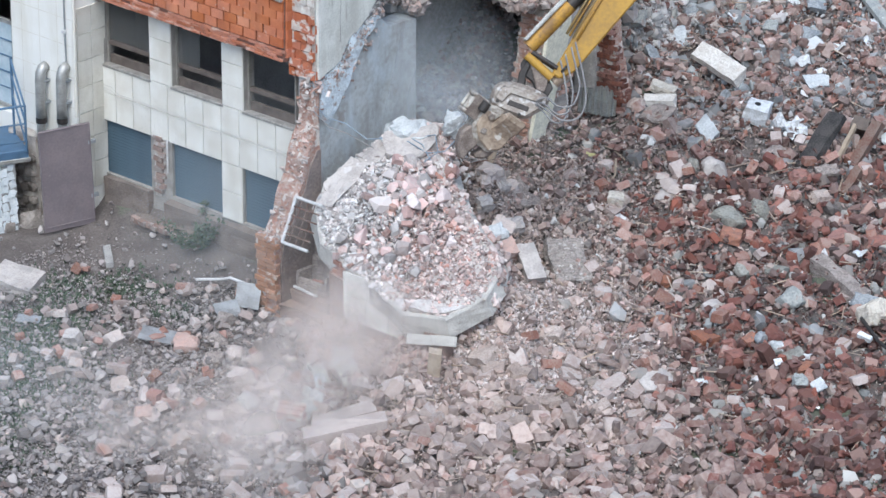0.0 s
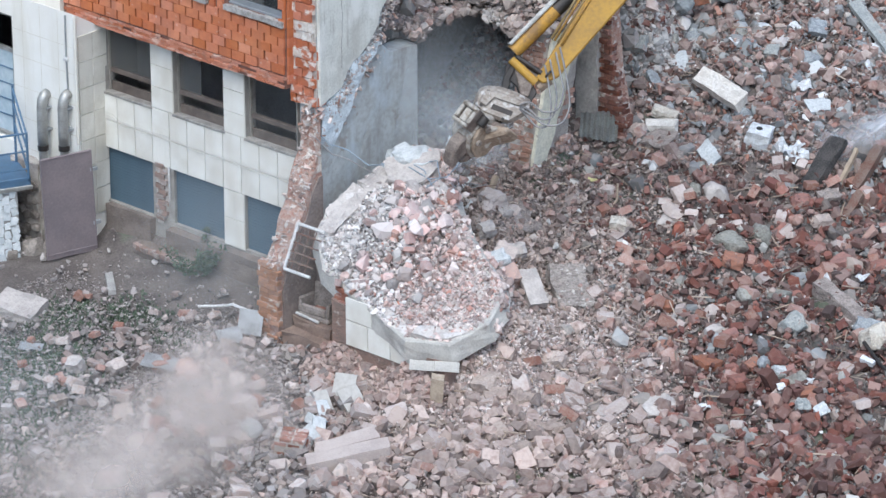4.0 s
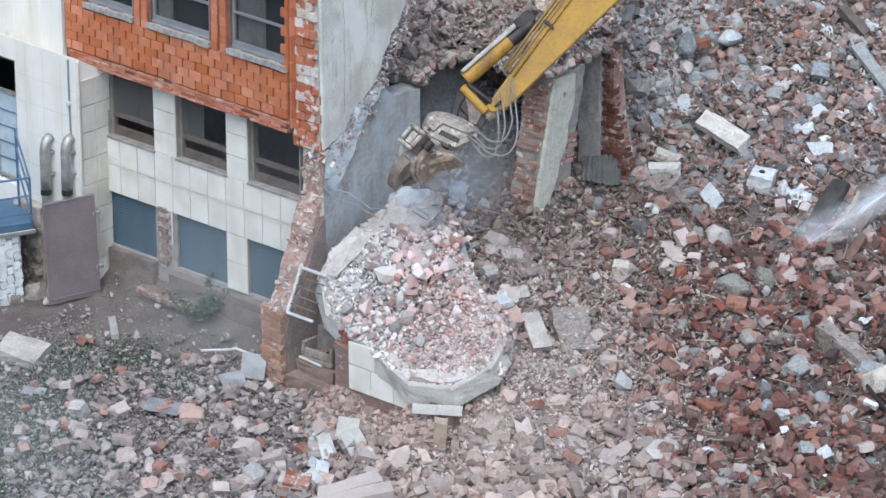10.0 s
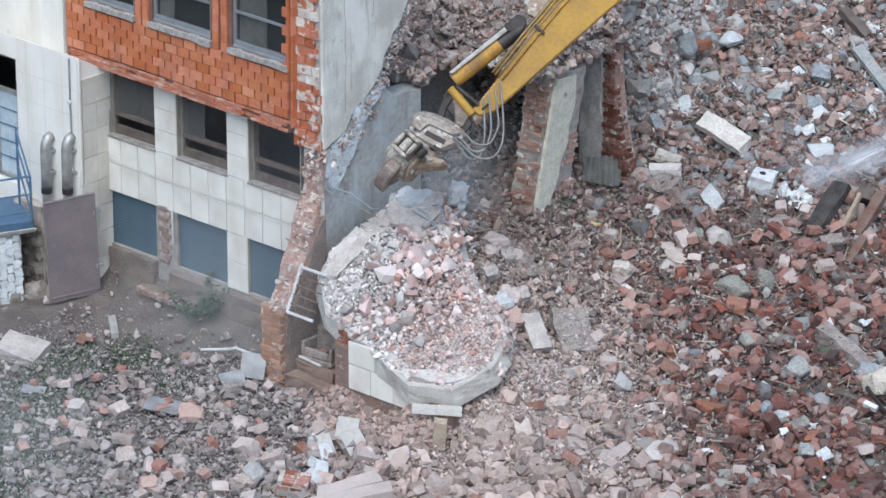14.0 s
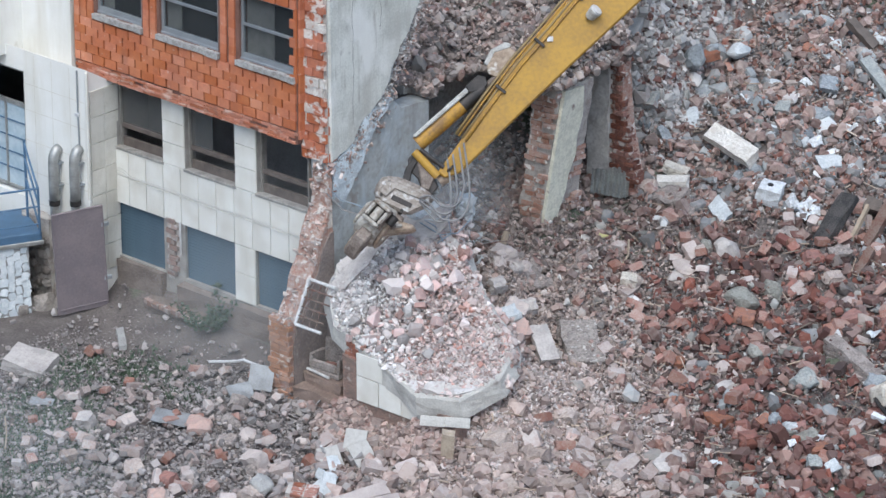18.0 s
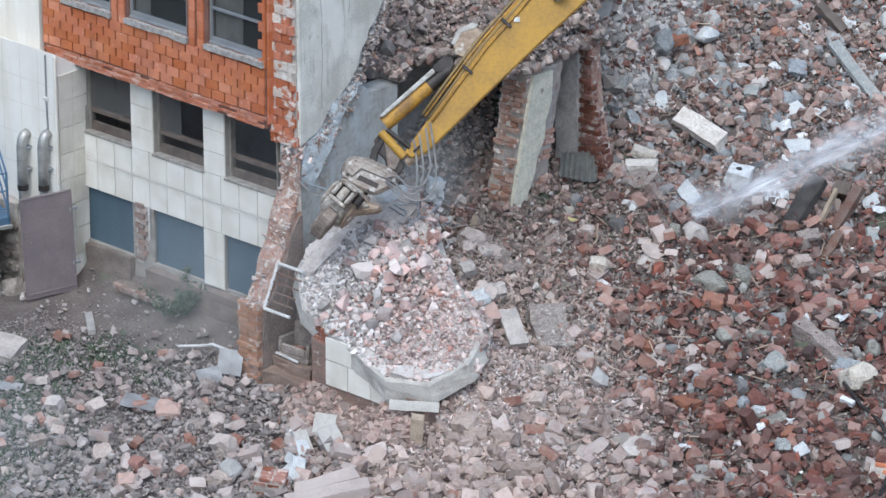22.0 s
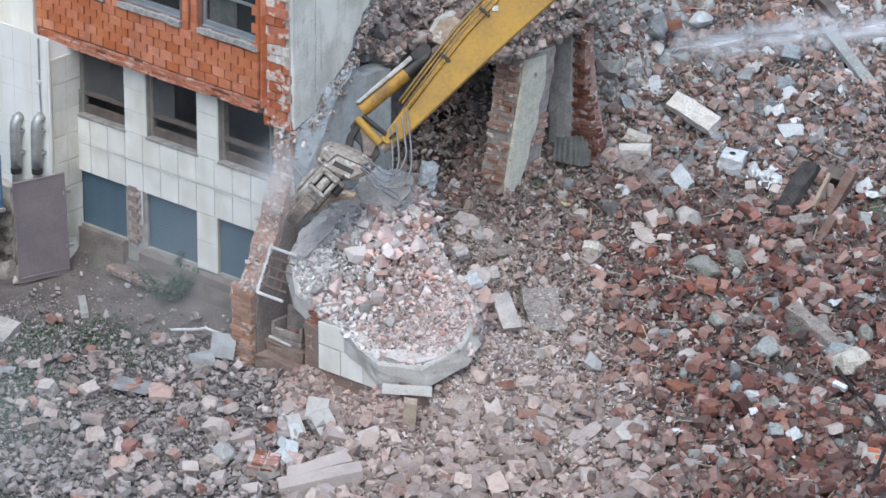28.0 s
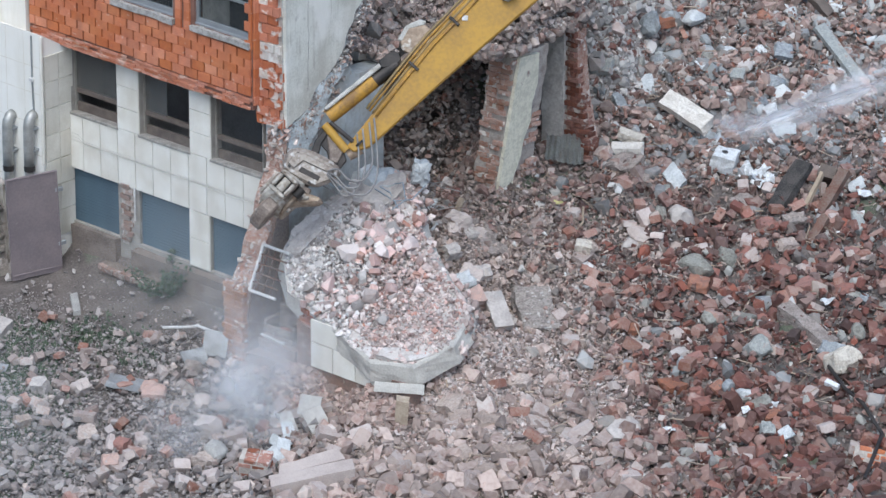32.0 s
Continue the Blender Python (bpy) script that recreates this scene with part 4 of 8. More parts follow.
def plate(name, pts, z0, z1, mat, parent, label="", bevel=0.02, off=(0, 0)):
    bm = bmesh.new()
    prism(bm, [(q(*p)[0] - off[0], q(*p)[1] - off[1]) for p in pts], z0, z1)
    return part(name, bm, mat, parent, label, bevel=bevel)


def bar(name, a, b, r, mat, parent, z=0.0, label="", sides=24):
    bm = bmesh.new()
    rod(bm, (*q(*a), z), (*q(*b), z), r, sides)
    return part(name, bm, mat, parent, label, bevel=0.0, smooth=False)


plate("stick", [(757, 291), (770, 301), (797, 291), (900, 190), (985, 108), (1110, -8), (1330, -215), (1240, -215), (1010, -30), (975, 0), (930, 52), (860, 142), (790, 245)], -0.3, 0.3, M_YELLOW, arm, "box-section arm in worn yellow paint", 0.03)
bar("cylinder", (722, 240), (800, 172), 0.158, M_CYLINDER, arm, 0.02, "yellow cylinder barrel scraped at its edges")
plate("cylinder_guard", [(712, 226), (719, 229), (812, 149), (807, 141)], -0.12, 0.2, M_PALEPLATE, arm, "pale scraped guard plate")
bar("cylinder_gland", (798, 174), (840, 140), 0.15, M_BLACKSTEEL, arm, 0.02, "oily black gland")
bar("piston_rod", (838, 142), (905, 80), 0.06, M_TOOLDARK, arm, 0.02, "oily piston rod")
plate("cylinder_bracket", [(846, 116), (842, 94), (856, 74), (882, 68), (902, 82), (902, 100), (872, 128)], -0.12, 0.12, M_TOOLTAN, arm, "rounded tan lug with pale dust")
plate("lug_cap", [(838, 98), (850, 74), (876, 60), (888, 64), (884, 71), (858, 79), (846, 102)], -0.13, 0.13, M_PALEPLATE, arm, "pale scraped guard over the lug")
plate("gland_bracket", [(812, 150), (806, 138), (828, 118), (842, 122), (846, 134), (838, 146)], -0.14, 0.16, M_BLACKSTEEL, arm, "oily hose bracket by the gland")
bar("pivot_boss", (759, 306), (781, 292), 0.13, M_TOOLTAN, arm, 0.1, "rusty tan boss at the arm's tip")
for z in (-0.3, 0.3):
    bar("rear_link", (726, 250), (768, 282), 0.045, M_BLACKSTEEL, arm, z, "thin black link")
bar("link", (716, 254), (757, 298), 0.085, M_YELLOW, arm, 0.27, "short yellow link")
bar("link", (716, 254), (757, 298), 0.085, M_YELLOW, arm, -0.27, "short yellow link")
plate("knuckle", [(730, 330), (722, 302), (706, 286), (704, 268), (718, 252), (748, 290), (758, 316), (746, 332)], -0.2, 0.2, M_BLACKSTEEL, arm, "greasy black knuckle between links")
plate("side_link", [(720, 262), (735, 250), (752, 300), (742, 322), (728, 318)], 0.2, 0.26, M_TOOLDARK, arm, "worn side link")
plate("side_link", [(694, 308), (700, 284), (716, 262), (724, 268), (712, 290), (708, 312)], 0.16, 0.24, M_BLACKSTEEL, arm, "greasy side link")
for z in (-0.3, 0.3):
    bar("pin", (778, 283), (781, 286), 0.09, M_BLACKSTEEL, arm, z)
for k, (dx, dy) in enumerate(((0, 0), (12, -14), (36, -2), (26, -26))):
    bm = bmesh.new()
    ctrl = [(774 + dx * 0.8, 268 - dx * 0.8), (779 + dx * 0.9, 305 - dx * 0.2), (780 + dx * 0.9, 345 + dy), (772 + dx * 0.7, 374 + dy), (754 + dx * 0.4, 376 + dy), (738 + dx * 0.2, 358 + dy), (722, 338)]
    pts = []
    for i in range(len(ctrl) - 1):
        p0, p1, p2, p3 = [Vector(ctrl[min(max(j, 0), len(ctrl) - 1)]) for j in (i - 1, i, i + 1, i + 2)]
        for s in (0, 0.25, 0.5, 0.75):
            pts.append(0.5 * ((2 * p1) + (p2 - p0) * s + (2 * p0 - 5 * p1 + 4 * p2 - p3) * s * s + (3 * p1 - p0 - 3 * p2 + p3) * s ** 3))
    tube(bm, [(*q(p.x, p.y), 0.34 + 0.03 * k) for p in pts], 0.02, 6)
    part("hose", bm, M_HOSE, arm, "dusty looping hydraulic hose", smooth=True)
for off, r0, mat in ((0, 0.026, M_CYLINDER), (8, 0.024, M_PIPE), (15, 0.026, M_CYLINDER), (21, 0.03, M_PIPE)):
    bm = bmesh.new()
    tube(bm, [(*q(x - off * 0.8, y - off * 0.6), 0.33 - off * 0.004) for x, y in ((806, 236), (852, 172), (905, 102), (960, 40), (1010, -20), (1200, -196))], r0, 6)
    part("pipe", bm, mat, arm, "grimy oil pipe clipped along the arm", smooth=True)
for x, y in ((868, 144), (936, 62), (1004, -20)):
    bm = bmesh.new()
    box(bm, -0.13, 0.13, -0.03, 0.03, 0.3, 0.37, Matrix.Translation((*q(x, y), 0)) @ Matrix.Rotation(radians(140), 4, "Z"))
    part("pipe_clamp", bm, M_BLACKSTEEL, arm, "dark pipe clamp", bevel=0.008)
# small pale clip on the arm, not a lamp
bm = bmesh.new()
box(bm, -0.06, 0.06, -0.05, 0.05, 0.3, 0.33, Matrix.Translation((*q(955, 56), 0)))
part("pale_clip", bm, M_WHITEPAINT, arm, "small pale clip")
bm = bmesh.new()
rod(bm, (*q(1024, 18), 0.36), (*q(1036, 6), 0.5), 0.1, 14, 0.14)
lamp = part("arm_lamp", bm, M_PALEPLATE, arm, "pale dusty lamp housing", bevel=0.015)
bm = bmesh.new()
rod(bm, (*q(1035, 7), 0.5), (*q(1037, 5), 0.52), 0.12, 14)
part("lens", bm, M_WHITEPAINT, lamp, "white lamp lens")
bm = bmesh.new()
box(bm, -0.05, 0.05, -0.05, 0.05, 0.3, 0.4, Matrix.Translation((*q(1024, 18), 0)))
part("lamp_bracket", bm, M_BLACKSTEEL, lamp)

# bracket fixed to the arm's tip, with the slewing ring under it
plate("bracket", [(643, 330), (652, 305), (665, 296), (694, 300), (728, 315), (750, 331), (748, 346), (732, 355), (704, 367), (682, 358), (656, 345)], -0.34, 0.32, M_TOOL, arm, "scraped grey-brown steel bracket", 0.07)
plate("bracket_rib", [(654, 324), (666, 306), (688, 308), (738, 332), (734, 342), (682, 320), (666, 334)], 0.31, 0.37, M_TOOL, arm, "raised rib of the bracket", 0.02)
plate("bracket_slot", [(679, 330), (713, 346), (709, 354), (674, 338)], 0.3, 0.335, M_BLACKSTEEL, arm, "dark slot in the bracket", 0.008)
plate("slewing_ring", [(650, 344), (698, 370), (694, 380), (644, 354)], -0.3, 0.28, M_TOOLDARK, arm, "rusty slewing ring", 0.02)
for x, y in ((658, 330), (672, 308), (724, 330), (734, 346), (694, 358)):
    bm = bmesh.new()
    rod(bm, (*q(x, y), 0.3), (*q(x, y), 0.345), 0.035, 8)
    part("bolt", bm, M_BLACKSTEEL, arm)

# the crusher slews about its own x axis, which runs out towards the jaws
TOOL_AT = q(672, 354)
crusher = thing("crusher", "", "", pose(TOOL_AT[0], TOOL_AT[1], 0))
crusher.parent = arm
crusher["label"] = "scraped tan hydraulic crusher with heavy jaws"
SIDE = Matrix(((1, 0, 0, 0), (0, 0, -1, 0), (0, 1, 0, 0), (0, 0, 0, 1)))


def tool_plate(name, pts, y0, y1, mat, label="", bevel=0.025):
    bm = bmesh.new()
    prism(bm, pts, y0, y1, SIDE)
    return part(name, bm, mat, crusher, label, bevel=bevel)


bm = bmesh.new()
rod(bm, (-0.12, 0, 0.02), (0.2, 0, 0.05), 0.3, 20)
part("neck", bm, M_BLACKSTEEL, crusher, "greasy dark neck")
tool_plate("body", [(-0.04, -0.24), (0.3, -0.34), (0.78, -0.3), (0.98, -0.08), (0.92, 0.34), (0.7, 0.6), (0.12, 0.62), (-0.08, 0.25)], -0.27, 0.3, M_TOOLPALE, "scraped pale crusher housing", 0.06)
tool_plate("cheek_plate", [(0.04, -0.16), (0.36, -0.3), (0.74, -0.26), (0.92, -0.04), (0.84, 0.3), (0.6, 0.56), (0.2, 0.6)], -0.36, -0.27, M_TOOLTAN, "tan cheek plate scraped bright", 0.03)
# the lower jaw's tan shield is a wedge that stands out sideways under the bracket
for nm, pts, z0, z1, mat, lab, bev in (
        ("jaw_shield", [(0.86, 0.02), (0.76, 0.24), (0.48, 0.36), (0.22, 0.62), (0.04, 0.78), (-0.08, 0.74), (0.04, 0.44), (0.26, 0.16)], -0.3, 0.28, M_TOOLTAN, "tan wedge-shaped jaw shield scraped to bare steel", 0.07),
        ("shield_rib", [(0.7, 0.1), (0.62, 0.2), (0.36, 0.3), (0.14, 0.56), (0.07, 0.52), (0.24, 0.24), (0.48, 0.14)], 0.28, 0.34, M_TOOLPALE, "raised pale rib on the shield", 0.03)):
    bm = bmesh.new()
    prism(bm, pts, z0, z1)
    part(nm, bm, mat, crusher, lab, bevel=bev)
tool_plate("hinge_plate", [(0.1, 0.3), (0.5, 0.22), (0.82, 0.3), (0.62, 0.52), (0.22, 0.54)], 0.3, 0.4, M_TOOLPALE, "pale hinge plate", 0.04)
for x, z, rr in ((0.26, 0.4, 0.08), (0.62, 0.36, 0.07)):
    bm = bmesh.new()
    rod(bm, (x, 0.36, z), (x, 0.44, z), rr, 14)
    part("hinge_boss", bm, M_TOOL, crusher, "round pin boss", bevel=0.015)
for a in ((0.0, 0.1, -0.23, 0.23), (0.44, 0.54, -0.23, 0.23), (0.1, 0.44, -0.23, -0.14), (0.1, 0.44, 0.14, 0.23)):
    bm = bmesh.new()
    box(bm, a[0], a[1], a[2], a[3], 0.56, 0.98)
    part("jaw_frame", bm, M_TOOLPALE, crusher, "square scraped frame round the jaw cylinder", bevel=0.035)
for y in (-0.244, 0.23):
    bm = bmesh.new()
    box(bm, 0.02, 0.53, y, y + 0.014, 0.62, 0.92)
    part("frame_side", bm, M_TOOLDARK, crusher, "rusty side of the frame")
bm = bmesh.new()
box(bm, 0.05, 0.5, -0.18, 0.18, 0.55, 0.72)
part("frame_back", bm, M_BLACKSTEEL, crusher, "dark back of the frame")
bm = bmesh.new()
rod(bm, (0.12, 0.0, 0.86), (0.43, 0.0, 0.86), 0.105, 14)
part("jaw_cylinder", bm, M_TOOLPALE, crusher, "worn pale cylinder inside the frame", bevel=0.02)
bm = bmesh.new()
rod(bm, (0.05, 0.33, 0.66), (0.3, 0.33, 0.66), 0.11, 14)
part("hose_drum", bm, M_BLACKSTEEL, crusher, "black fitting beside the frame", bevel=0.02)
tool_plate("upper_jaw", [(0.66, 0.6), (0.9, 0.7), (1.16, 0.62), (1.4, 0.4), (1.44, 0.26), (1.2, 0.26), (0.98, 0.2), (0.78, 0.2)], -0.2, 0.12, M_TOOLDARK, "rusty toothed upper jaw", 0.04)
tool_plate("jaw_face", [(0.84, 0.6), (1.12, 0.56), (1.36, 0.36), (1.3, 0.3), (1.02, 0.4), (0.86, 0.48)], 0.12, 0.15, M_TOOLTAN, "tan scraped face of the jaw", 0.01)
tool_plate("lower_jaw", [(0.72, -0.24), (0.95, -0.26), (1.14, -0.14), (1.24, 0.04), (1.2, 0.12), (1.06, 0.06), (0.92, 0.0), (0.8, 0.06)], -0.12, 0.2, M_TOOLDARK, "heavy rusty lower jaw", 0.04)
for k in range(3):
    tool_plate("tooth", [(0.98 + k * 0.12, 0.28), (1.08 + k * 0.12, 0.28), (1.03 + k * 0.12, 0.17)], -0.14, 0.06, M_BLACKSTEEL, "", 0.01)

ARM_ROWS = [
    (0, 2.467, 2.292, 5.00, 5.06),
    (0.5, 2.569, 2.355, 5.00, 5.01),
    (1, 2.572, 2.370, 5.00, 5.61),
    (1.5, 2.574, 2.378, 5.00, 7.76),
    (2, 2.639, 2.362, 5.00, 18.47),
    (2.5, 2.438, 2.465, 5.00, 9.82),
    (3, 2.499, 2.358, 5.00, 25.55),
    (3.5, 2.372, 2.485, 5.00, 24.27),
    (5.5, 1.548, 3.114, -2.06, 20.40),
    (6, 1.585, 3.001, -1.03, 21.84),
    (6.5, 1.504, 2.981, -0.99, 19.83),
    (7, 1.352, 2.994, -0.65, 21.41),
    (7.5, 1.207, 3.013, -1.08, 29.39),
    (8, 1.052, 2.977, -1.34, 24.95),
    (8.5, 1.045, 2.888, -0.44, 19.83),
    (9, 1.019, 2.927, -0.92, 22.36),
    (9.5, 1.061, 2.948, -0.78, 21.07),
    (10, 1.083, 2.966, -0.28, 21.41),
    (10.5, 1.042, 3.003, -1.21, 30.56),
    (11, 0.791, 2.704, -0.98, 34.65),
    (11.5, 0.639, 2.495, -0.32, 33.16),
    (12, 0.673, 2.481, -0.33, 28.83),
    (12.5, 0.692, 2.579, -0.80, 26.51),
    (13, 0.798, 2.784, -1.63, 35.84),
    (13.5, 0.896, 3.080, -3.08, 26.42),
    (14, 0.812, 2.911, -2.65, 30.29),
    (14.5, 0.613, 2.628, -1.78, 30.88),
    (16.5, 0.132, 2.082, -0.20, 30.17),
    (17, 0.040, 1.985, -0.11, 31.16),
    (17.5, 0.005, 1.958, 0.04, 33.63),
    (18, -0.039, 1.921, -0.01, 34.20),
    (18.5, -0.045, 1.923, 0.08, 33.96),
    (19, -0.046, 1.930, -0.00, 33.92),
    (19.5, -0.037, 1.924, 0.10, 34.08),
    (20, -0.037, 1.929, 0.02, 35.02),
    (20.5, -0.043, 1.931, -0.07, 34.70),
    (21, -0.011, 1.978, -0.11, 29.12),
    (21.5, -0.017, 2.018, -0.16, 28.94),
    (22, -0.086, 1.998, -0.20, 34.28),
    (22.5, -0.303, 2.104, -1.25, 30.77),
    (23, -0.560, 2.097, -2.28, 35.75),
    (23.5, -0.765, 1.974, -2.35, 25.35),
    (24, -0.778, 1.875, -1.55, 25.59),
    (24.5, -0.722, 1.951, -1.56, 26.22),
    (25, -0.776, 1.891, -1.94, 27.18),
    (25.5, -0.822, 1.867, -1.79, 27.41),
    (27.5, -0.793, 1.906, -2.01, 45.50),
    (28, -0.432, 1.939, -1.23, 39.10),
    (28.5, -0.026, 2.227, -0.35, 41.38),
    (29, 0.282, 2.385, -0.27, 36.54),
    (29.5, 0.362, 2.440, -0.22, 31.06),
    (30, 0.158, 2.390, -0.70, 23.50),
    (30.5, -0.220, 2.468, -2.29, 17.08),
    (31, -0.554, 2.366, -2.39, 14.00),
    (31.5, -0.898, 2.173, -3.25, 25.04),
    (32, -0.944, 1.752, -2.41, 34.10),
]


def motions():
    look_turn = AIM.to_4x4()
    base = Matrix.Translation(EYE) @ look_turn
    rows, tool = [], []
    for t, x, y, lean, dip in ARM_ROWS:
        rows.append((t, base @ Matrix.Translation((x, y, -ARM_DEPTH)) @ pose(0, 0, 0, 0, 0, lean)))
        tool.append((t, pose(TOOL_AT[0], TOOL_AT[1], 0, min(85, max(-5, (38 - dip) * 2.1)), 0, 229.5)))
    walk(arm, rows)
    walk(crusher, tool)
    crusher.scale = (0.88, 0.88, 0.88)
    rows = []
    for t, x, y, z in JET_ROWS:
        d = (NOZZLE - Vector((x, y, z))).normalized()
        rows.append((t, Matrix.Translation((x, y, z + 0.15)) @ d.to_track_quat("X", "Z").to_matrix().to_4x4()))
    walk(jet, rows)
    walk(dust_a, [(0, pose(4.77, -5.28, 0.50)), (0.5, pose(4.87, -5.81, 0.50)), (1, pose(4.65, -6.18, 0.40)), (2, pose(4.36, -6.67, 0.30)), (3, pose(4.03, -7.05, 0.20)), (3.5, pose(3.85, -7.43, 0.20)), (5.5, pose(3.0, -10.0, 0.9)), (6.5, pose(2.0, -11.4, 0.8)), (9.5, pose(-5.5, -17.5, -3.0)), (14, pose(-7, -19, -3.2)), (32, pose(-7, -19, -3.2))])
    walk(dust_b, [(0, pose(4.31, -6.78, 0.20)), (1, pose(3.99, -7.47, 0.20)), (2, pose(3.54, -7.78, 0.10)), (3.5, pose(3.04, -8.68, 0.00)), (5.5, pose(2.2, -11.3, 0.9)), (6.5, pose(1.0, -12.6, 0.8)), (9.5, pose(-5.5, -18.5, -3.0)), (12, pose(-8, -20, -3.4)), (32, pose(-8, -20, -3.4))])
    walk(dust_c, [(0, pose(-5.0, 5.0, 0.6)), (25.5, pose(-5.0, 5.0, 0.6)), (29.3, pose(1.34, -0.81, 1.20)), (30, pose(1.83, -1.73, 1.00)), (30.5, pose(2.20, -2.31, 0.80)), (31, pose(2.80, -2.99, 0.60)), (31.5, pose(3.49, -3.82, 0.50)), (32, pose(3.68, -4.30, 0.40))])
    walk(dust_d, [(0, pose(-5.0, 5.6, 1.4)), (25.0, pose(-5.0, 5.6, 1.4)), (27.8, pose(0.59, 0.11, 2.80)), (28.5, pose(0.78, -0.24, 2.60)), (29, pose(0.98, -0.51, 2.50)), (29.5, pose(1.24, -0.84, 2.40)), (30, pose(1.46, -1.22, 2.20)), (30.5, pose(1.81, -1.75, 1.60)), (31, pose(2.52, -2.63, 1.00)), (31.5, pose(3.30, -3.53, 0.70)), (32, pose(3.42, -4.13, 0.50))])
    walk(haze, [(0, pose(1.5, 3.2, 2.9)), (3.5, pose(1.5, 3.4, 2.9)), (9, pose(1.1, 3.7, 2.5)), (13, pose(0.6, 3.9, 2.1)), (22, pose(0.2, 4.2, 2.0)), (25, pose(-5.0, 5.4, 1.4)), (32, pose(-5.0, 5.4, 1.4))])


# ---- the yard and the neighbour's front ----
def height(x, y):
    return float(land(x, y))


def maroon_door():
    d = thing("metal_door", "faded maroon sheet metal door standing open", "door", pose(-5.14, -0.66, -0.86, 0, 2, -111))
    bm = bmesh.new()
    box(bm, 0, 1.17, 0, 0.04, -0.1, 2.25)
    bmesh.ops.subdivide_edges(bm, edges=bm.edges[:], cuts=4, use_grid_fill=True)
    part("leaf", bm, M_RUSTDOOR, d, wobble=0.012)
    for a in ((0, 0.03, 0, 2.25), (1.14, 1.17, 0, 2.25), (0.03, 1.14, 0, 0.03), (0.03, 1.14, 2.22, 2.25)):
        bm = bmesh.new()
        box(bm, a[0], a[1], 0.035, 0.056, a[2], a[3])
        part("edge_frame", bm, M_RUSTDOOR, d, bevel=0.005)
    for z in (0.5, 1.75):
        bm = bmesh.new()
        box(bm, -0.12, 0.06, -0.02, 0.05, z, z + 0.09)
        part("hinge", bm, M_ALU, d, "pale steel hinge", bevel=0.01)


maroon_door()


def duct(x, z0, z1):
    d = thing("air_duct", "dented silver ventilation duct with dark open end", "duct", pose(x, -0.98, z0), "ducts on the white wall")
    h = z1 - z0
    bm = bmesh.new()
    tube(bm, [(0, 0, 0.3), (0, 0, 0.6), (0, 0, h - 0.25), (0, 0.02, h - 0.1), (0, 0.08, h), (0, 0.18, h + 0.03)], 0.115, 14)
    part("pipe", bm, M_STEELPIPE, d, smooth=True, wobble=0.006)
    bm = bmesh.new()
    rod(bm, (0, 0, 0.18), (0, 0, 0.3), 0.12, 14)
    part("collar", bm, M_BLACKSTEEL, d, "black collar at the lower end")
    bm = bmesh.new()
    rod(bm, (0, 0, -0.25), (0, 0, 0.18), 0.1, 12)
    part("lower_pipe", bm, M_STEELPIPE, d)
    for z in (h * 0.45, h * 0.8):
        bm = bmesh.new()
        box(bm, -0.13, 0.13, 0.02, 0.18, z, z + 0.04)
        part("bracket", bm, M_ALU, d)


duct(-6.38, 0.93, 2.34)
duct(-5.72, 1.1, 2.5)
bm = bmesh.new()
tube(bm, [(-5.72, -0.83, 4.3), (-5.72, -0.83, 3.2), (-5.7, -0.83, 2.6)], 0.02, 6)
tagged(part("conduit", bm, M_ALU), "thin grey conduit fixed down the white wall", "conduit")
bm = bmesh.new()
box(bm, -5.78, -5.68, -0.88, -0.8, 3.28, 3.36)
tagged(part("junction_box", bm, M_WHITEPAINT, bevel=0.01), "small white junction box on the conduit", "junction box")
bm = bmesh.new()
rod(bm, (-5.42, -0.84, 1.45), (-5.42, -0.84, 4.34), 0.04, 10)
tagged(part("downpipe", bm, M_TILE), "cream painted rainwater downpipe in the corner", "downpipe")


def return_tiles():
    me_cache = tile_mesh(0.4, 0.58)
    # grime, plus the return's shade put into a darker beige
    me_cache.materials[0] = material("shaded_grimy_beige_tile", (0.7, 0.675, 0.61), (0.58, 0.55, 0.48), rough=0.6, scale=2, fine=40, mix=0.7, bump=0.1, obj=0.05, streaks=(((0.36, 0.33, 0.27), (2.2, 2.2, 0.4), 0.5, 0.75, 0.6),))
    for j in range(7):
        for y in (-0.555, -0.145):
            piece("tile", me_cache, white_wall, pose(-5.446, y, -0.02 + j * 0.6, 0, 0, 90))


return_tiles()
M_JOINT = material("dirty_wall_joint", (0.7, 0.67, 0.59), (0.58, 0.54, 0.46), scale=4, fine=30)
for x in (-7.1, -6.55, -6.0):
    bm = bmesh.new()
    box(bm, x, x + 0.01, -0.803, -0.8, 0.3, 4.3)
    part("joint", bm, M_JOINT, white_wall)
for z in (0.9, 1.6, 2.3, 3.0, 3.6):
    bm = bmesh.new()
    box(bm, -7.4, -5.46, -0.8035, -0.8, z, z + 0.01)
    part("joint", bm, M_JOINT, white_wall)


M_CURTAINED = material("pale_curtained_glass", (0.42, 0.52, 0.58), (0.58, 0.66, 0.7), rough=0.25, scale=2.5, fine=12, bump=0)


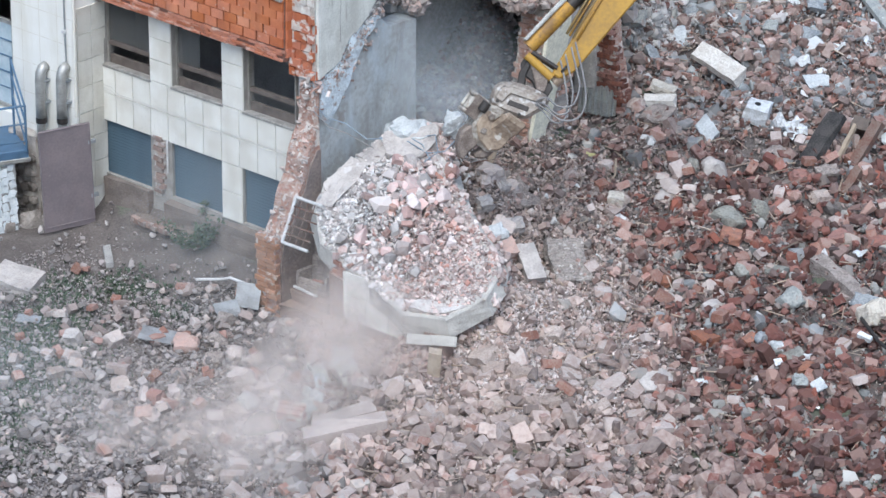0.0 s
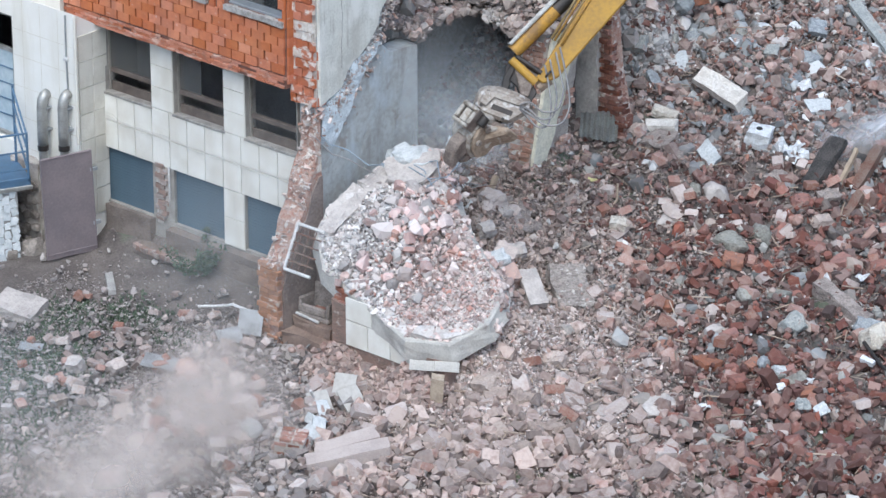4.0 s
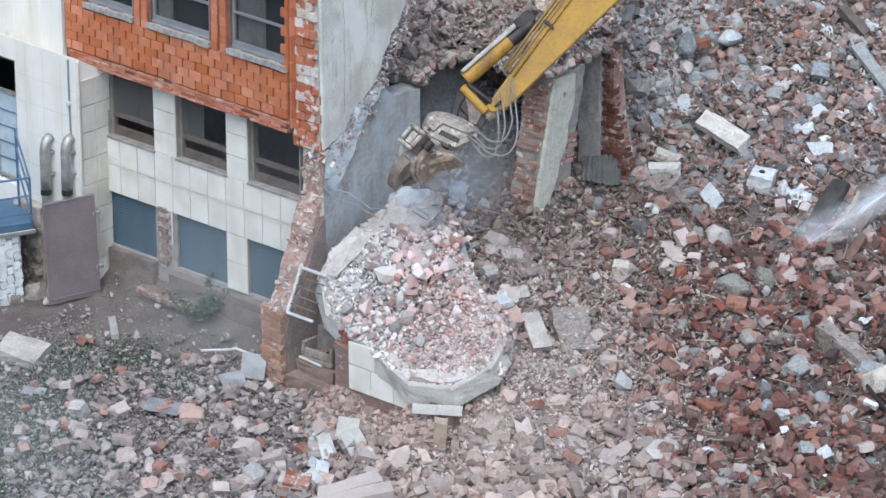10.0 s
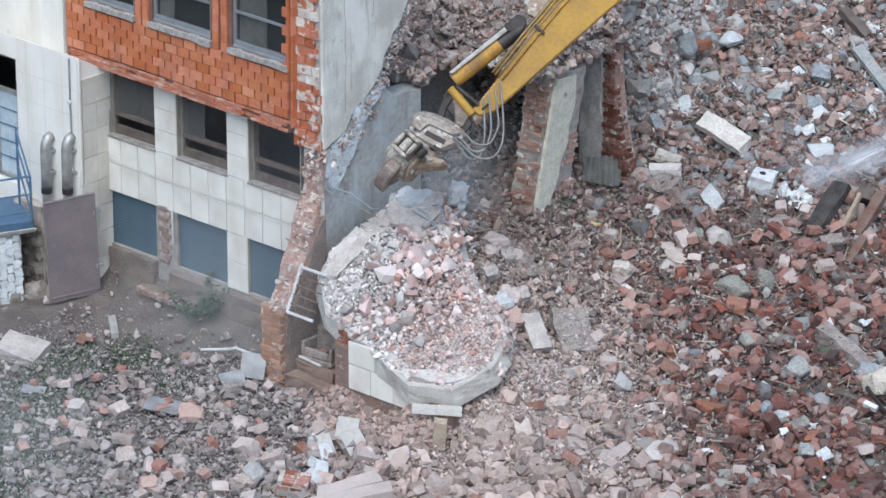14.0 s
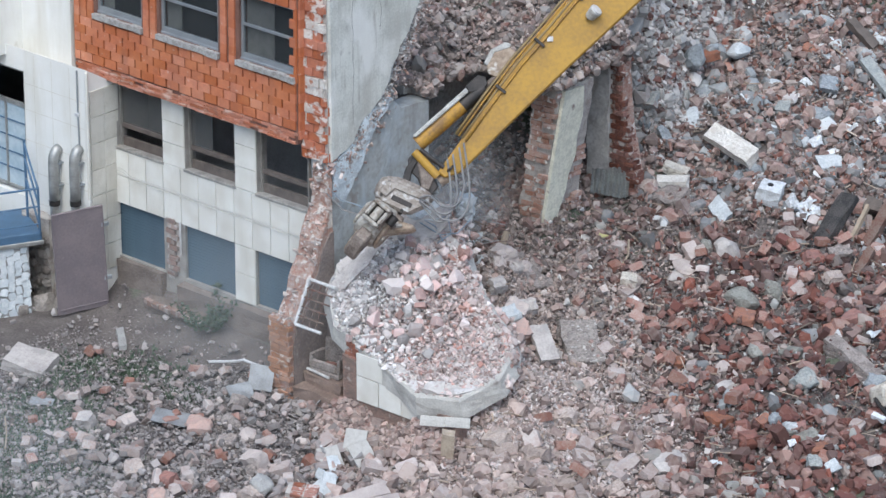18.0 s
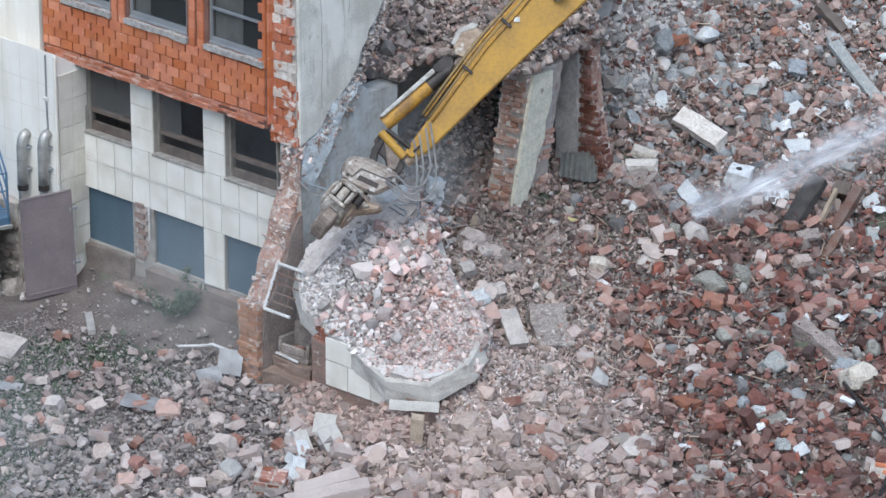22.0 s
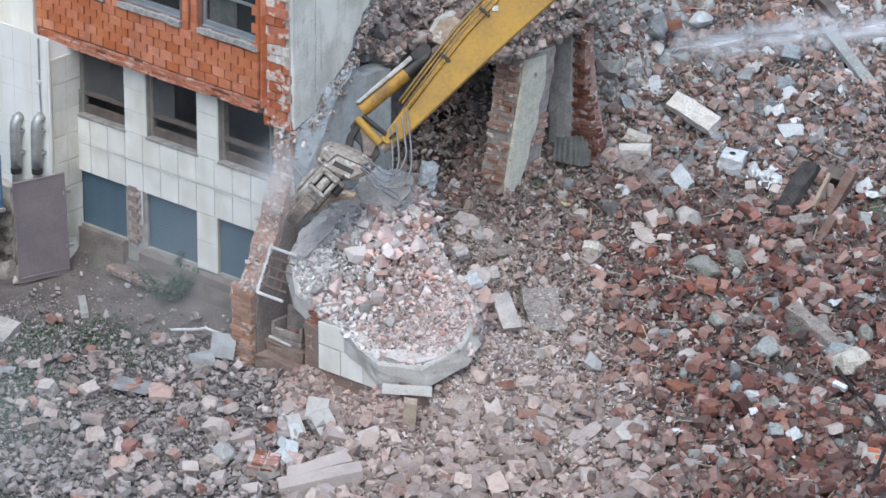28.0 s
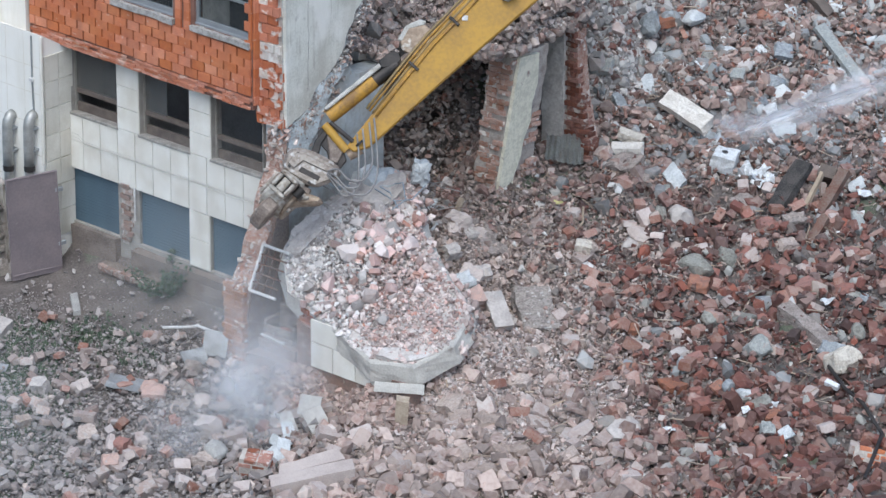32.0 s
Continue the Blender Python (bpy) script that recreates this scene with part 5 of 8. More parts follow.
def balcony_door():
    w = thing("glazed_door", "blue framed glazed balcony door with grilles", "door", pose(-8.9, -0.7, 1.0), kind="structure")
    for a in ((0, 0.12, 0, 2.85), (1.34, 1.46, 0, 2.85), (0.7, 0.76, 0, 2.02), (0.12, 1.34, 2.77, 2.85), (0.12, 1.34, 0, 0.08), (0.12, 1.34, 1.95, 2.05)):
        bm = bmesh.new()
        box(bm, a[0], a[1], 0, 0.07, a[2], a[3])
        part("frame", bm, M_STEELPIPE, w, bevel=0.008)
    for a in ((0.12, 0.7), (0.76, 1.34)):
        bm = bmesh.new()
        box(bm, a[0], a[1], 0.03, 0.04, 0.08, 1.95)
        part("pane", bm, M_CURTAINED, w, "pale blue dusty glass with a curtain behind").visible_shadow = False
        for k in range(1, 5):
            bm = bmesh.new()
            box(bm, a[0], a[1], 0.0, 0.025, 0.08 + k * 0.37, 0.1 + k * 0.37)
            part("glazing_bar", bm, M_BLUEPAINT, w)


balcony_door()


M_PAVING = material("pale_blue_white_stone", (0.6, 0.64, 0.66), (0.76, 0.78, 0.78), rough=0.8, scale=6, fine=25, mix=0.9, bump=0.4, obj=0.14)


def balcony():
    """Its long side runs back towards the white wall; steps climb from its corner to the door."""
    b = thing("balcony", "blue steel balcony with railing before the white wall", "balcony", pose(-6.24, -1.53, 0, 0, 0, 63))
    bm = bmesh.new()
    box(bm, -3.2, 0, 0, 1.45, 0.6, 0.84)
    part("platform", bm, M_BLUEPAINT, b, "blue painted platform", bevel=0.02)
    bm = bmesh.new()
    box(bm, -3.2, 0.03, -0.035, 0.0, 0.56, 0.66)
    part("platform_edge", bm, M_STEELPIPE, b, "pale strip along the platform's lower edge", bevel=0.012)
    for z in (1.04, 1.44, 1.85):
        bm = bmesh.new()
        rod(bm, (-3.2, -0.02, z), (-0.05, -0.02, z), 0.026 if z > 1.8 else 0.02)
        part("rail", bm, M_BLUEPAINT, b)
    for x in (-3.0, -2.0, -1.0, -0.05):
        bm = bmesh.new()
        rod(bm, (x, -0.02, 0.8), (x, -0.02, 1.87), 0.028)
        part("post", bm, M_BLUEPAINT, b)
    for z0, z1 in ((1.85, 2.55), (1.5, 2.2), (1.0, 1.75)):
        bm = bmesh.new()
        rod(bm, (-0.05, 0.0, z0), (-0.05, 0.95, z1), 0.024)
        part("stair_rail", bm, M_BLUEPAINT, b)
    bm = bmesh.new()
    rod(bm, (-0.05, 0.95, 0.84), (-0.05, 0.95, 2.6), 0.028)
    part("stair_post", bm, M_BLUEPAINT, b)
    bm = bmesh.new()
    box(bm, -3.1, -0.3, 0.06, 1.2, -1.3, 0.6)
    base = part("base", bm, M_CONCRETE, b, "base below the platform clad in pale crazy paving", wobble=0.02)
    rs = random.Random(31)
    for k in range(11):
        for j in range(9):
            bm = bmesh.new()
            w, h = rs.uniform(0.15, 0.2), rs.uniform(0.17, 0.25)
            outline = [(-w * rs.uniform(0.35, 0.52), -h * rs.uniform(0.35, 0.52)), (w * rs.uniform(0.35, 0.54), -h * rs.uniform(0.35, 0.52)), (w * rs.uniform(0.4, 0.56), h * rs.uniform(0.3, 0.52)), (0.02, h * 0.54), (-w * rs.uniform(0.35, 0.52), h * rs.uniform(0.3, 0.52))]
            prism(bm, outline, 0.0, 0.025, Matrix(((1, 0, 0, 0), (0, 0, -1, 0), (0, 1, 0, 0), (0, 0, 0, 1))))
            piece("stone", mesh_of("stone", bm, M_PAVING), base, pose(-0.4 - 0.165 * k + rs.uniform(-0.02, 0.02), 0.055, -1.2 + 0.21 * j + rs.uniform(-0.03, 0.03) + 0.1 * (k % 2), 0, rs.uniform(-18, 18), 0))


balcony()
bm = bmesh.new()
box(bm, -7.35, -6.5, -1.1, -0.82, -1.2, 0.92)
bmesh.ops.subdivide_edges(bm, edges=bm.edges[:], cuts=6, use_grid_fill=True)
stair_side = part("wall_stair_side", bm, bpy.data.materials["lime_mortar"], None, wobble=0.09)
tagged(stair_side, "rough side of the steps in brown rubble stone", "wall", kind="structure")
rs = random.Random(12)
M_STEPSTONE = material("brown_rubble_stone", (0.3, 0.265, 0.235), (0.2, 0.17, 0.15), rough=0.95, scale=5, fine=25, mix=1.0, bump=0.8, thick=0.03, obj=0.2)
for k in range(22):
    bm = bmesh.new()
    bmesh.ops.create_icosphere(bm, subdivisions=2, radius=0.13)
    for v in bm.verts:
        v.co = Vector((v.co.x * 1.15, v.co.y * 0.6, v.co.z * 0.85)) + noise.noise_vector(v.co * 6 + Vector((k, 0, 0))) * 0.05
    piece("stone", mesh_of("stone", bm, M_STEPSTONE), stair_side, pose(-7.22 + 0.2 * (k % 4) + rs.uniform(-0.04, 0.04), -1.13, -0.95 + 0.33 * (k // 4) + rs.uniform(-0.06, 0.06), 0, rs.uniform(-20, 20), 0))

# plinth and steps half buried in earth
M_EARTHY = material("earth_stained_render", (0.23, 0.19, 0.165), (0.15, 0.122, 0.105), rough=0.95, scale=2.5, fine=25, mix=0.9, bump=0.7, thick=0.03)
for i, (a, b, c, d) in enumerate(((-5.4, -4.05, -0.16, 0.02), (-3.5, -0.3, -0.22, -0.06), (-4.3, -2.6, -0.46, -0.5))):
    bm = bmesh.new()
    box(bm, a, b, c, 0.0 if i < 2 else -0.2, -1.0, d)
    bmesh.ops.subdivide_edges(bm, edges=bm.edges[:], cuts=4, use_grid_fill=True)
    ob = part("plinth", bm, M_EARTHY, None, wobble=0.04)
    tagged(ob, "crumbling plinth step half buried in brown earth", "plinth", kind="structure")
dull_me = old_me.copy()
dull_me.materials[0] = material("earth_dulled_brick", (0.3, 0.2, 0.165), (0.26, 0.215, 0.19), rough=0.95, scale=6, fine=30, mix=1.0, bump=0.6, obj=0.25, spots=(0.36, 0.31, 0.28), spot_scale=6, spot_at=0.52)
for i in range(14):
    piece("brick", dull_me, ob, pose(-4.1 + i * 0.11 * 1.0, -0.46 - 0.02 * (i % 3), -0.54 - 0.02 * (i % 2), random.uniform(-8, 8), random.uniform(-8, 8), random.uniform(-12, 12)))
bm = bmesh.new()
box(bm, -3.95, -3.55, 0.0, 0.2, FLOOR_A - 0.1, HEAD_A)
pier = part("wall_pier", bm, M_MORTAR, None, wobble=0.02)
tagged(pier, "narrow worn brick pier between the shutters", "pier", kind="structure")
for i in range(11):
    piece("brick", dull_me, pier, pose(-3.78 + (0.05 if i % 2 else -0.03), -0.0, i * 0.12 + 0.05, random.uniform(-4, 4), random.uniform(-4, 4), random.uniform(-8, 8)))
bm = bmesh.new()
rod(bm, (-3.5, -0.06, 0.55), (-3.5, -0.06, 1.3), 0.02)
tagged(part("pipe_stub", bm, M_WHITEPAINT), "short white pipe beside the brick pier", "pipe")
M_PALECABLE = material("painted_over_cable", (0.64, 0.62, 0.57), (0.52, 0.5, 0.46), rough=0.7, bump=0.1)
for z in (1.98, 1.9):
    bm = bmesh.new()
    tube(bm, [(x, -0.055, z - 0.03 * math.sin(math.pi * ((x + 5.5) % 1.9) / 1.9) + (0.1 if x < -5 else 0)) for x in np.arange(-5.55, 0.2, 0.19)], 0.005, 5)
    tagged(part("cable_run", bm, M_PALECABLE), "thin grey cable clipped along the tiled wall", "cable")


def bush(x, y, s, seed):
    r = random.Random(seed)
    b = thing("bush", "small dull green bush at the foot of the wall", "bush", pose(x, y, height(x, y) - 0.05))
    bm = bmesh.new()
    bl = bmesh.new()
    for i in range(16):
        a, e = r.uniform(0, 6.28), r.uniform(0.5, 1.4)
        tip = Vector((math.cos(a) * math.cos(e), math.sin(a) * math.cos(e), math.sin(e))) * r.uniform(0.5, 1.0) * s
        tube(bm, [(0, 0, 0), tuple(tip * 0.5 + Vector((0, 0, 0.05))), tuple(tip)], 0.008, 4)
        for k in range(48):
            c = tip * r.uniform(0.35, 1.05) + Vector((r.gauss(0, 0.06), r.gauss(0, 0.06), r.gauss(0, 0.05)))
            d, w = Vector((r.gauss(0, 1), r.gauss(0, 1), r.gauss(0, 0.6))).normalized() * 0.065, Vector((r.gauss(0, 1), r.gauss(0, 1), r.gauss(0, 1))).normalized() * 0.032
            bl.faces.new([bl.verts.new(c - d), bl.verts.new(c + w), bl.verts.new(c + d), bl.verts.new(c - w)])
    part("twigs", bm, M_WOOD, b)
    part("leaves", bl, M_LEAF, b)["kind"] = "stuff"


bush(-2.3, -0.5, 1.12, 3)
bush(-4.9, -5.6, 0.35, 5)


# weeds over the yard
WEED_SPOTS = ((-2.6, -4.6, 900, 0.8), (-1.2, -6.4, 1000, 0.95), (-3.6, -3.3, 260, 0.5), (-0.2, -8.2, 1000, 1.0), (-2.4, -2.4, 330, 0.45), (0.8, -9.4, 600, 0.9), (-0.9, -2.6, 130, 0.3))


def weeds():
    r = np.random.default_rng(77)
    bm = bmesh.new()
    for cx, cy, n, spread in WEED_SPOTS:
        for _ in range(n):
            x, y = cx + r.normal(0, spread), cy + r.normal(0, spread)
            z = height(x, y)
            for k in range(3):
                a, h = r.uniform(0, 6.28), r.uniform(0.03, 0.11)
                d = Vector((math.cos(a), math.sin(a), 0))
                s = Vector((-d.y, d.x, 0)) * 0.034
                b0 = Vector((x, y, z - 0.01))
                bm.faces.new([bm.verts.new(b0 - s), bm.verts.new(b0 + s), bm.verts.new(b0 + d * h * 0.8 + Vector((0, 0, h)))])
    return tagged(part("weeds", bm, M_LEAF), "low green weeds growing between the rubble", "weeds", kind="stuff")


weeds()


# ---- loose large pieces ----
ACROSS, BACK = Vector((0.757, 0.653, 0)), Vector((-0.653, 0.757, 0))


def lying(at, tilt, lean, spin):
    """A pose that tilts forward off the slope, leans sideways and is turned about its own upright."""
    return Matrix.Translation(at) @ Matrix.Rotation(radians(abs(tilt)), 4, ACROSS) @ Matrix.Rotation(radians(lean), 4, BACK) @ Matrix.Rotation(radians(spin), 4, "Z")


def spot(at):
    """Where a piece comes to lie when it is lifted by at[2] off the slope."""
    x, y = at[0] + 1.57 * at[2], at[1] - 1.83 * at[2]
    return x, y, height(x, y) + at[2]


def chunk(name, label, category, size, at, turn, mat, seed, rough=0.12, cuts=2, group="", chips=0):
    """A broken block: a box with knocked-off corners, and chips struck off it."""
    r = random.Random(seed)
    bm = bmesh.new()
    x, y, z = (s / 2 for s in size)
    box(bm, -x, x, -y, y, -z, z)
    for v in bm.verts:
        for i in range(3):
            v.co[i] *= 1 - r.uniform(0, rough * 1.6)
    bmesh.ops.subdivide_edges(bm, edges=bm.edges[:], cuts=cuts, use_grid_fill=True)
    bmesh.ops.recalc_face_normals(bm, faces=bm.faces)
    amp = rough * (min(size) * 0.6 + max(size) * 0.14)
    for _ in range(chips):
        n = Vector((r.gauss(0, 1), r.gauss(0, 1), r.gauss(0, 1))).normalized()
        d = (abs(n.x) * x + abs(n.y) * y + abs(n.z) * z) * r.uniform(0.58, 0.82)
        for v in bm.verts:
            over = v.co.dot(n) - d
            if over > 0:
                v.co -= n * over
    for v in bm.verts:
        d = noise.noise_vector(v.co * (2.2 / max(size)) * 2 + Vector((seed * 7.1, 0, 0))) * amp + noise.noise_vector(v.co * 14) * amp * 0.3
        v.co += Vector((d.x, d.y, d.z * min(1, 1.6 * size[2] / max(size))))
    ob = part(name, bm, mat, None, bevel=0.0)
    ob.matrix_basis = lying(spot(at), *turn)
    return tagged(ob, label, category, group)


def stone(label, size, at, seed, mat=None, category="stone"):
    bm = bmesh.new()
    bmesh.ops.create_icosphere(bm, subdivisions=3, radius=0.5)
    r = random.Random(seed)
    cuts = [(Vector((r.gauss(0, 1), r.gauss(0, 1), r.gauss(0, 1))).normalized(), r.uniform(0.3, 0.42)) for _ in range(14)]
    for v in bm.verts:
        for n, d in cuts:
            over = v.co.dot(n) - d
            if over > 0:
                v.co -= n * over
        v.co += noise.noise_vector(v.co * 4 + Vector((seed, 0, 0))) * 0.045 + noise.noise_vector(v.co * 11 + Vector((seed, 0, 0))) * 0.018
        v.co = Vector((v.co.x * size[0], v.co.y * size[1], v.co.z * size[2])) * 1.25
    ob = part("stone", bm, mat or M_PALECONCRETE, None)
    ob.matrix_basis = pose(*spot(at), r.uniform(-15, 15), r.uniform(-15, 15), r.uniform(0, 360))
    return tagged(ob, label, category)


M_CREAM = material("cream_limestone", (0.68, 0.63, 0.55), (0.5, 0.44, 0.37), rough=0.9, scale=5, fine=22, mix=1.0, bump=1.0, thick=0.05, spots=(0.36, 0.3, 0.25), spot_scale=6, spot_at=0.64)
M_CREAMWHITE = material("crumbling_cream_stone", (0.78, 0.74, 0.68), (0.6, 0.55, 0.49), rough=0.9, scale=5, fine=22, mix=0.9, bump=0.9, thick=0.04)
M_PINKSTONE = material("pink_dusty_concrete", (0.54, 0.47, 0.43), (0.44, 0.37, 0.34), rough=0.95, scale=3, fine=35, mix=0.8, bump=0.5, thick=0.02)
M_BLUESTONE = material("blue_grey_concrete", (0.3, 0.315, 0.305), (0.42, 0.425, 0.405), rough=0.95, scale=4, fine=22, mix=1.1, bump=0.9, thick=0.04, spots=(0.36, 0.3, 0.27), spot_scale=4, spot_at=0.6)
M_PALEBLUE = material("pale_blue_concrete", (0.6, 0.62, 0.625), (0.44, 0.46, 0.47), rough=0.95, scale=3, fine=28, mix=0.9, bump=0.7, thick=0.03)
M_DUSTYTILE = material("dusty_cream_tile", (0.5, 0.48, 0.45), (0.4, 0.375, 0.345), rough=0.8, scale=3, fine=20, mix=0.7, bump=0.2)
M_DIRTY = material("dirty_brown_concrete", (0.37, 0.32, 0.29), (0.22, 0.185, 0.165), rough=0.95, scale=5, fine=28, mix=1.1, bump=1.0, thick=0.03)
M_CHARRED = material("charred_timber", (0.035, 0.033, 0.033), (0.085, 0.077, 0.072), rough=0.9, scale=4, fine=30, mix=1.0, bump=0.8, thick=0.02)
M_RUST = material("rusty_sheet_steel", (0.15, 0.075, 0.055), (0.2, 0.15, 0.125), rough=0.85, metal=0.1, scale=3, fine=25, mix=0.8, bump=0.3)
M_SHEET = material("dull_sheet_metal", (0.34, 0.35, 0.36), (0.22, 0.22, 0.22), rough=0.6, metal=0.2, scale=2, fine=30, bump=0.1)
M_BRIGHT = material("white_plastic_sheet", (0.72, 0.74, 0.76), (0.5, 0.5, 0.49), rough=0.6, scale=7, fine=30, mix=0.9, bump=0.2)
M_YELLOWPLASTIC = material("yellow_plastic", (0.52, 0.47, 0.2), (0.42, 0.38, 0.18), rough=0.5, scale=6, bump=0.1)

M_PEBBLY = material("pebbly_dirty_concrete", (0.4, 0.355, 0.32), (0.24, 0.205, 0.185), rough=0.95, scale=6, fine=20, mix=1.3, bump=1.0, thick=0.06, spots=(0.6, 0.56, 0.52), spot_scale=9, spot_at=0.58)
M_LUMPPINK = material("brick_pink_concrete", (0.5, 0.34, 0.29), (0.42, 0.32, 0.28), rough=0.95, scale=4, fine=25, mix=0.9, bump=0.6, thick=0.02)
M_TANPOST = material("tan_weathered_post", (0.48, 0.4, 0.31), (0.36, 0.29, 0.22), rough=0.9, scale=5, fine=25, mix=0.9, bump=0.5, thick=0.02)
chunk("stone_slab", "flat cream stone slab lying on the brick heap", "slab", (1.45, 0.46, 0.26), (3.0, 10.6, 0.42), (30, -6, -4), M_CREAMWHITE, 1, 0.12, 7)
chunk("stone_block", "short cream stone block on the rubble", "block", (0.74, 0.36, 0.2), (2.95, 8.6, 0.26), (6, -4, 30), M_CREAMWHITE, 2, 0.12)
chunk("stone_block", "broken pale stone lying behind another block", "block", (0.6, 0.35, 0.22), (2.7, 9.0, 0.3), (10, 12, 20), M_CREAM, 3, 0.16)
chunk("concrete_beam", "long grey concrete beam lying up the heap", "beam", (0.3, 2.1, 0.12), (4.25, 14.75, 0.3), (24, 4, 66), M_BLUESTONE, 7, 0.06)
chunk("concrete_slab", "thin pale slab tilted among bricks", "slab", (0.4, 0.86, 0.24), (4.66, 2.1, 0.42), (42, 10, 60), M_PALECONCRETE, 8, 0.1, 3)
chunk("concrete_slab", "rough pebbly concrete slab beside another", "slab", (0.84, 1.25, 0.42), (5.2, 2.65, 0.14), (24, 6, 50), M_PEBBLY, 9, 0.13, 6)
chunk("concrete_lump", "squarish pale concrete lump by the fallen slab", "concrete", (0.52, 0.46, 0.5), (3.75, 2.3, 0.36), (24, 14, 20), M_PINKSTONE, 10, 0.18, 3)
chunk("concrete_lump", "pale concrete lump near the fallen slab", "concrete", (0.56, 0.44, 0.46), (4.0, 1.85, 0.32), (12, -16, 55), M_PALEBLUE, 11, 0.2, 3)
chunk("concrete_lump", "dusty pink concrete lump near the fallen slab", "concrete", (0.46, 0.4, 0.42), (4.55, 1.5, 0.22), (30, 10, 75), M_LUMPPINK, 12, 0.2, 3)
chunk("concrete_beam", "pale pink concrete lintel lying among bricks", "beam", (1.75, 0.42, 0.4), (5.35, -4.2, 0.2), (4, -4, 58), M_PINKSTONE, 13, 0.08)
chunk("concrete_beam", "broken pink lintel piece behind a longer one", "beam", (1.35, 0.36, 0.34), (4.95, -3.75, 0.28), (8, -6, 58), M_PINKSTONE, 14, 0.14)
chunk("concrete_post", "upright tan concrete post below the slab", "post", (0.27, 0.24, 0.95), (5.2, -1.46, 0.2), (-8, 5, 38), M_TANPOST, 15, 0.08)
chunk("concrete_slab", "broken pale concrete slab lying in the yard", "slab", (1.1, 0.9, 0.3), (-4.5, -3.5, 0.16), (-12, 10, 20), M_PALECONCRETE, 18, 0.14)
chunk("concrete_slab", "grey slab leaning on the brick heap", "slab", (0.8, 0.6, 0.36), (3.35, 3.5, 0.02), (14, 16, 50), M_DIRTY, 19, 0.34, 6)
chunk("stone_block", "pale square brick stone on the heap", "block", (0.36, 0.32, 0.3), (4.5, 5.1, 0.2), (12, 10, 35), M_CREAM, 20, 0.14)


def ribbed_panel(at, turn):
    """A broken corrugated panel: ribs run down its length, its ends are snapped off unevenly."""
    r = random.Random(22)
    bm = bmesh.new()
    rows = []
    for j in range(9):
        row = []
        for i in range(37):
            a = i / 36
            y = (j / 8 - 0.5) * 0.62 * (1 - 0.12 * math.sin(5 * a + 1)) + 0.03 * noise.noise(Vector((a * 6, j * 0.3, 2)))
            row.append(bm.verts.new(((a - 0.5) * 0.82, y, 0.028 * math.cos(a * 2 * math.pi * 7) + 0.012 * noise.noise(Vector((a * 4, j * 0.5, 7))))))
        rows.append(row)
    for r0, r1 in zip(rows, rows[1:]):
        for i in range(36):
            bm.faces.new((r0[i], r0[i + 1], r1[i + 1], r1[i]))
    bmesh.ops.solidify(bm, geom=bm.faces[:], thickness=0.07)
    ob = part("ribbed_panel", bm, M_RIBBED)
    ob.matrix_basis = lying(spot(at), *turn)
    return tagged(ob, "broken grey ribbed concrete panel leaning by the column", "panel")


M_RIBBED = material("weathered_ribbed_concrete", (0.36, 0.37, 0.35), (0.26, 0.26, 0.245), rough=0.95, scale=3, fine=30, mix=0.9, bump=0.6, thick=0.02)
ribbed_panel((1.9, 7.72, 0.36), (50, 0, 36))
stone("large tan stone with smooth faces", (0.72, 0.5, 0.62), (10.75, 5.5, 0.22), 41, M_CREAM)
stone("pale grey stone on dark brick rubble", (0.52, 0.45, 0.5), (9.3, 4.65, 0.2), 42, M_BLUESTONE)
chunk("concrete_beam", "long grey concrete beam half buried in wet bricks", "beam", (1.7, 0.36, 0.36), (9.6, 5.9, 0.16), (13, 0, -17), M_DIRTY, 43, 0.16, 5)
for k, (x, y, w) in enumerate(((-6.5, -1.3, 0.5), (-6.75, -1.75, 0.44), (-6.3, -1.05, 0.34), (-7.0, -2.1, 0.4))):
    stone("grey stone fallen at the foot of the paved base", (w, w * 0.7, w * 1.1), (x, y, 0.08), 600 + k, M_STEPSTONE)
stone("grey stone in the yard rubble", (0.45, 0.4, 0.5), (3.2, -4.6, 0.2), 51, M_CONCRETE)
stone("pale stone in the yard rubble", (0.4, 0.34, 0.32), (2.6, -4.2, 0.12), 52, M_DIRTY)
stone("brownish stone in the yard rubble", (0.42, 0.36, 0.34), (0.8, -3.0, 0.1), 53, M_DIRTY)
stone("brownish stone by the low pier", (0.4, 0.34, 0.34), (0.2, -2.2, 0.1), 54, M_DIRTY)
stone("pinkish stone near the low pier", (0.4, 0.34, 0.32), (1.5, -3.2, 0.1), 55, M_PINKSTONE)


def holed_block(at):
    b = chunk("concrete_footing", "pale concrete footing block with a round hole", "block", (0.56, 0.52, 0.42), (at[0], at[1], 0.36), (12, 5, 20), M_BRIGHT, 61, 0.1)
    bm = bmesh.new()
    rod(bm, (-0.02, 0, 0.1), (-0.02, 0, 0.215), 0.07, 12)
    part("hole", bm, M_BLACKSTEEL, b, "dark round hole")


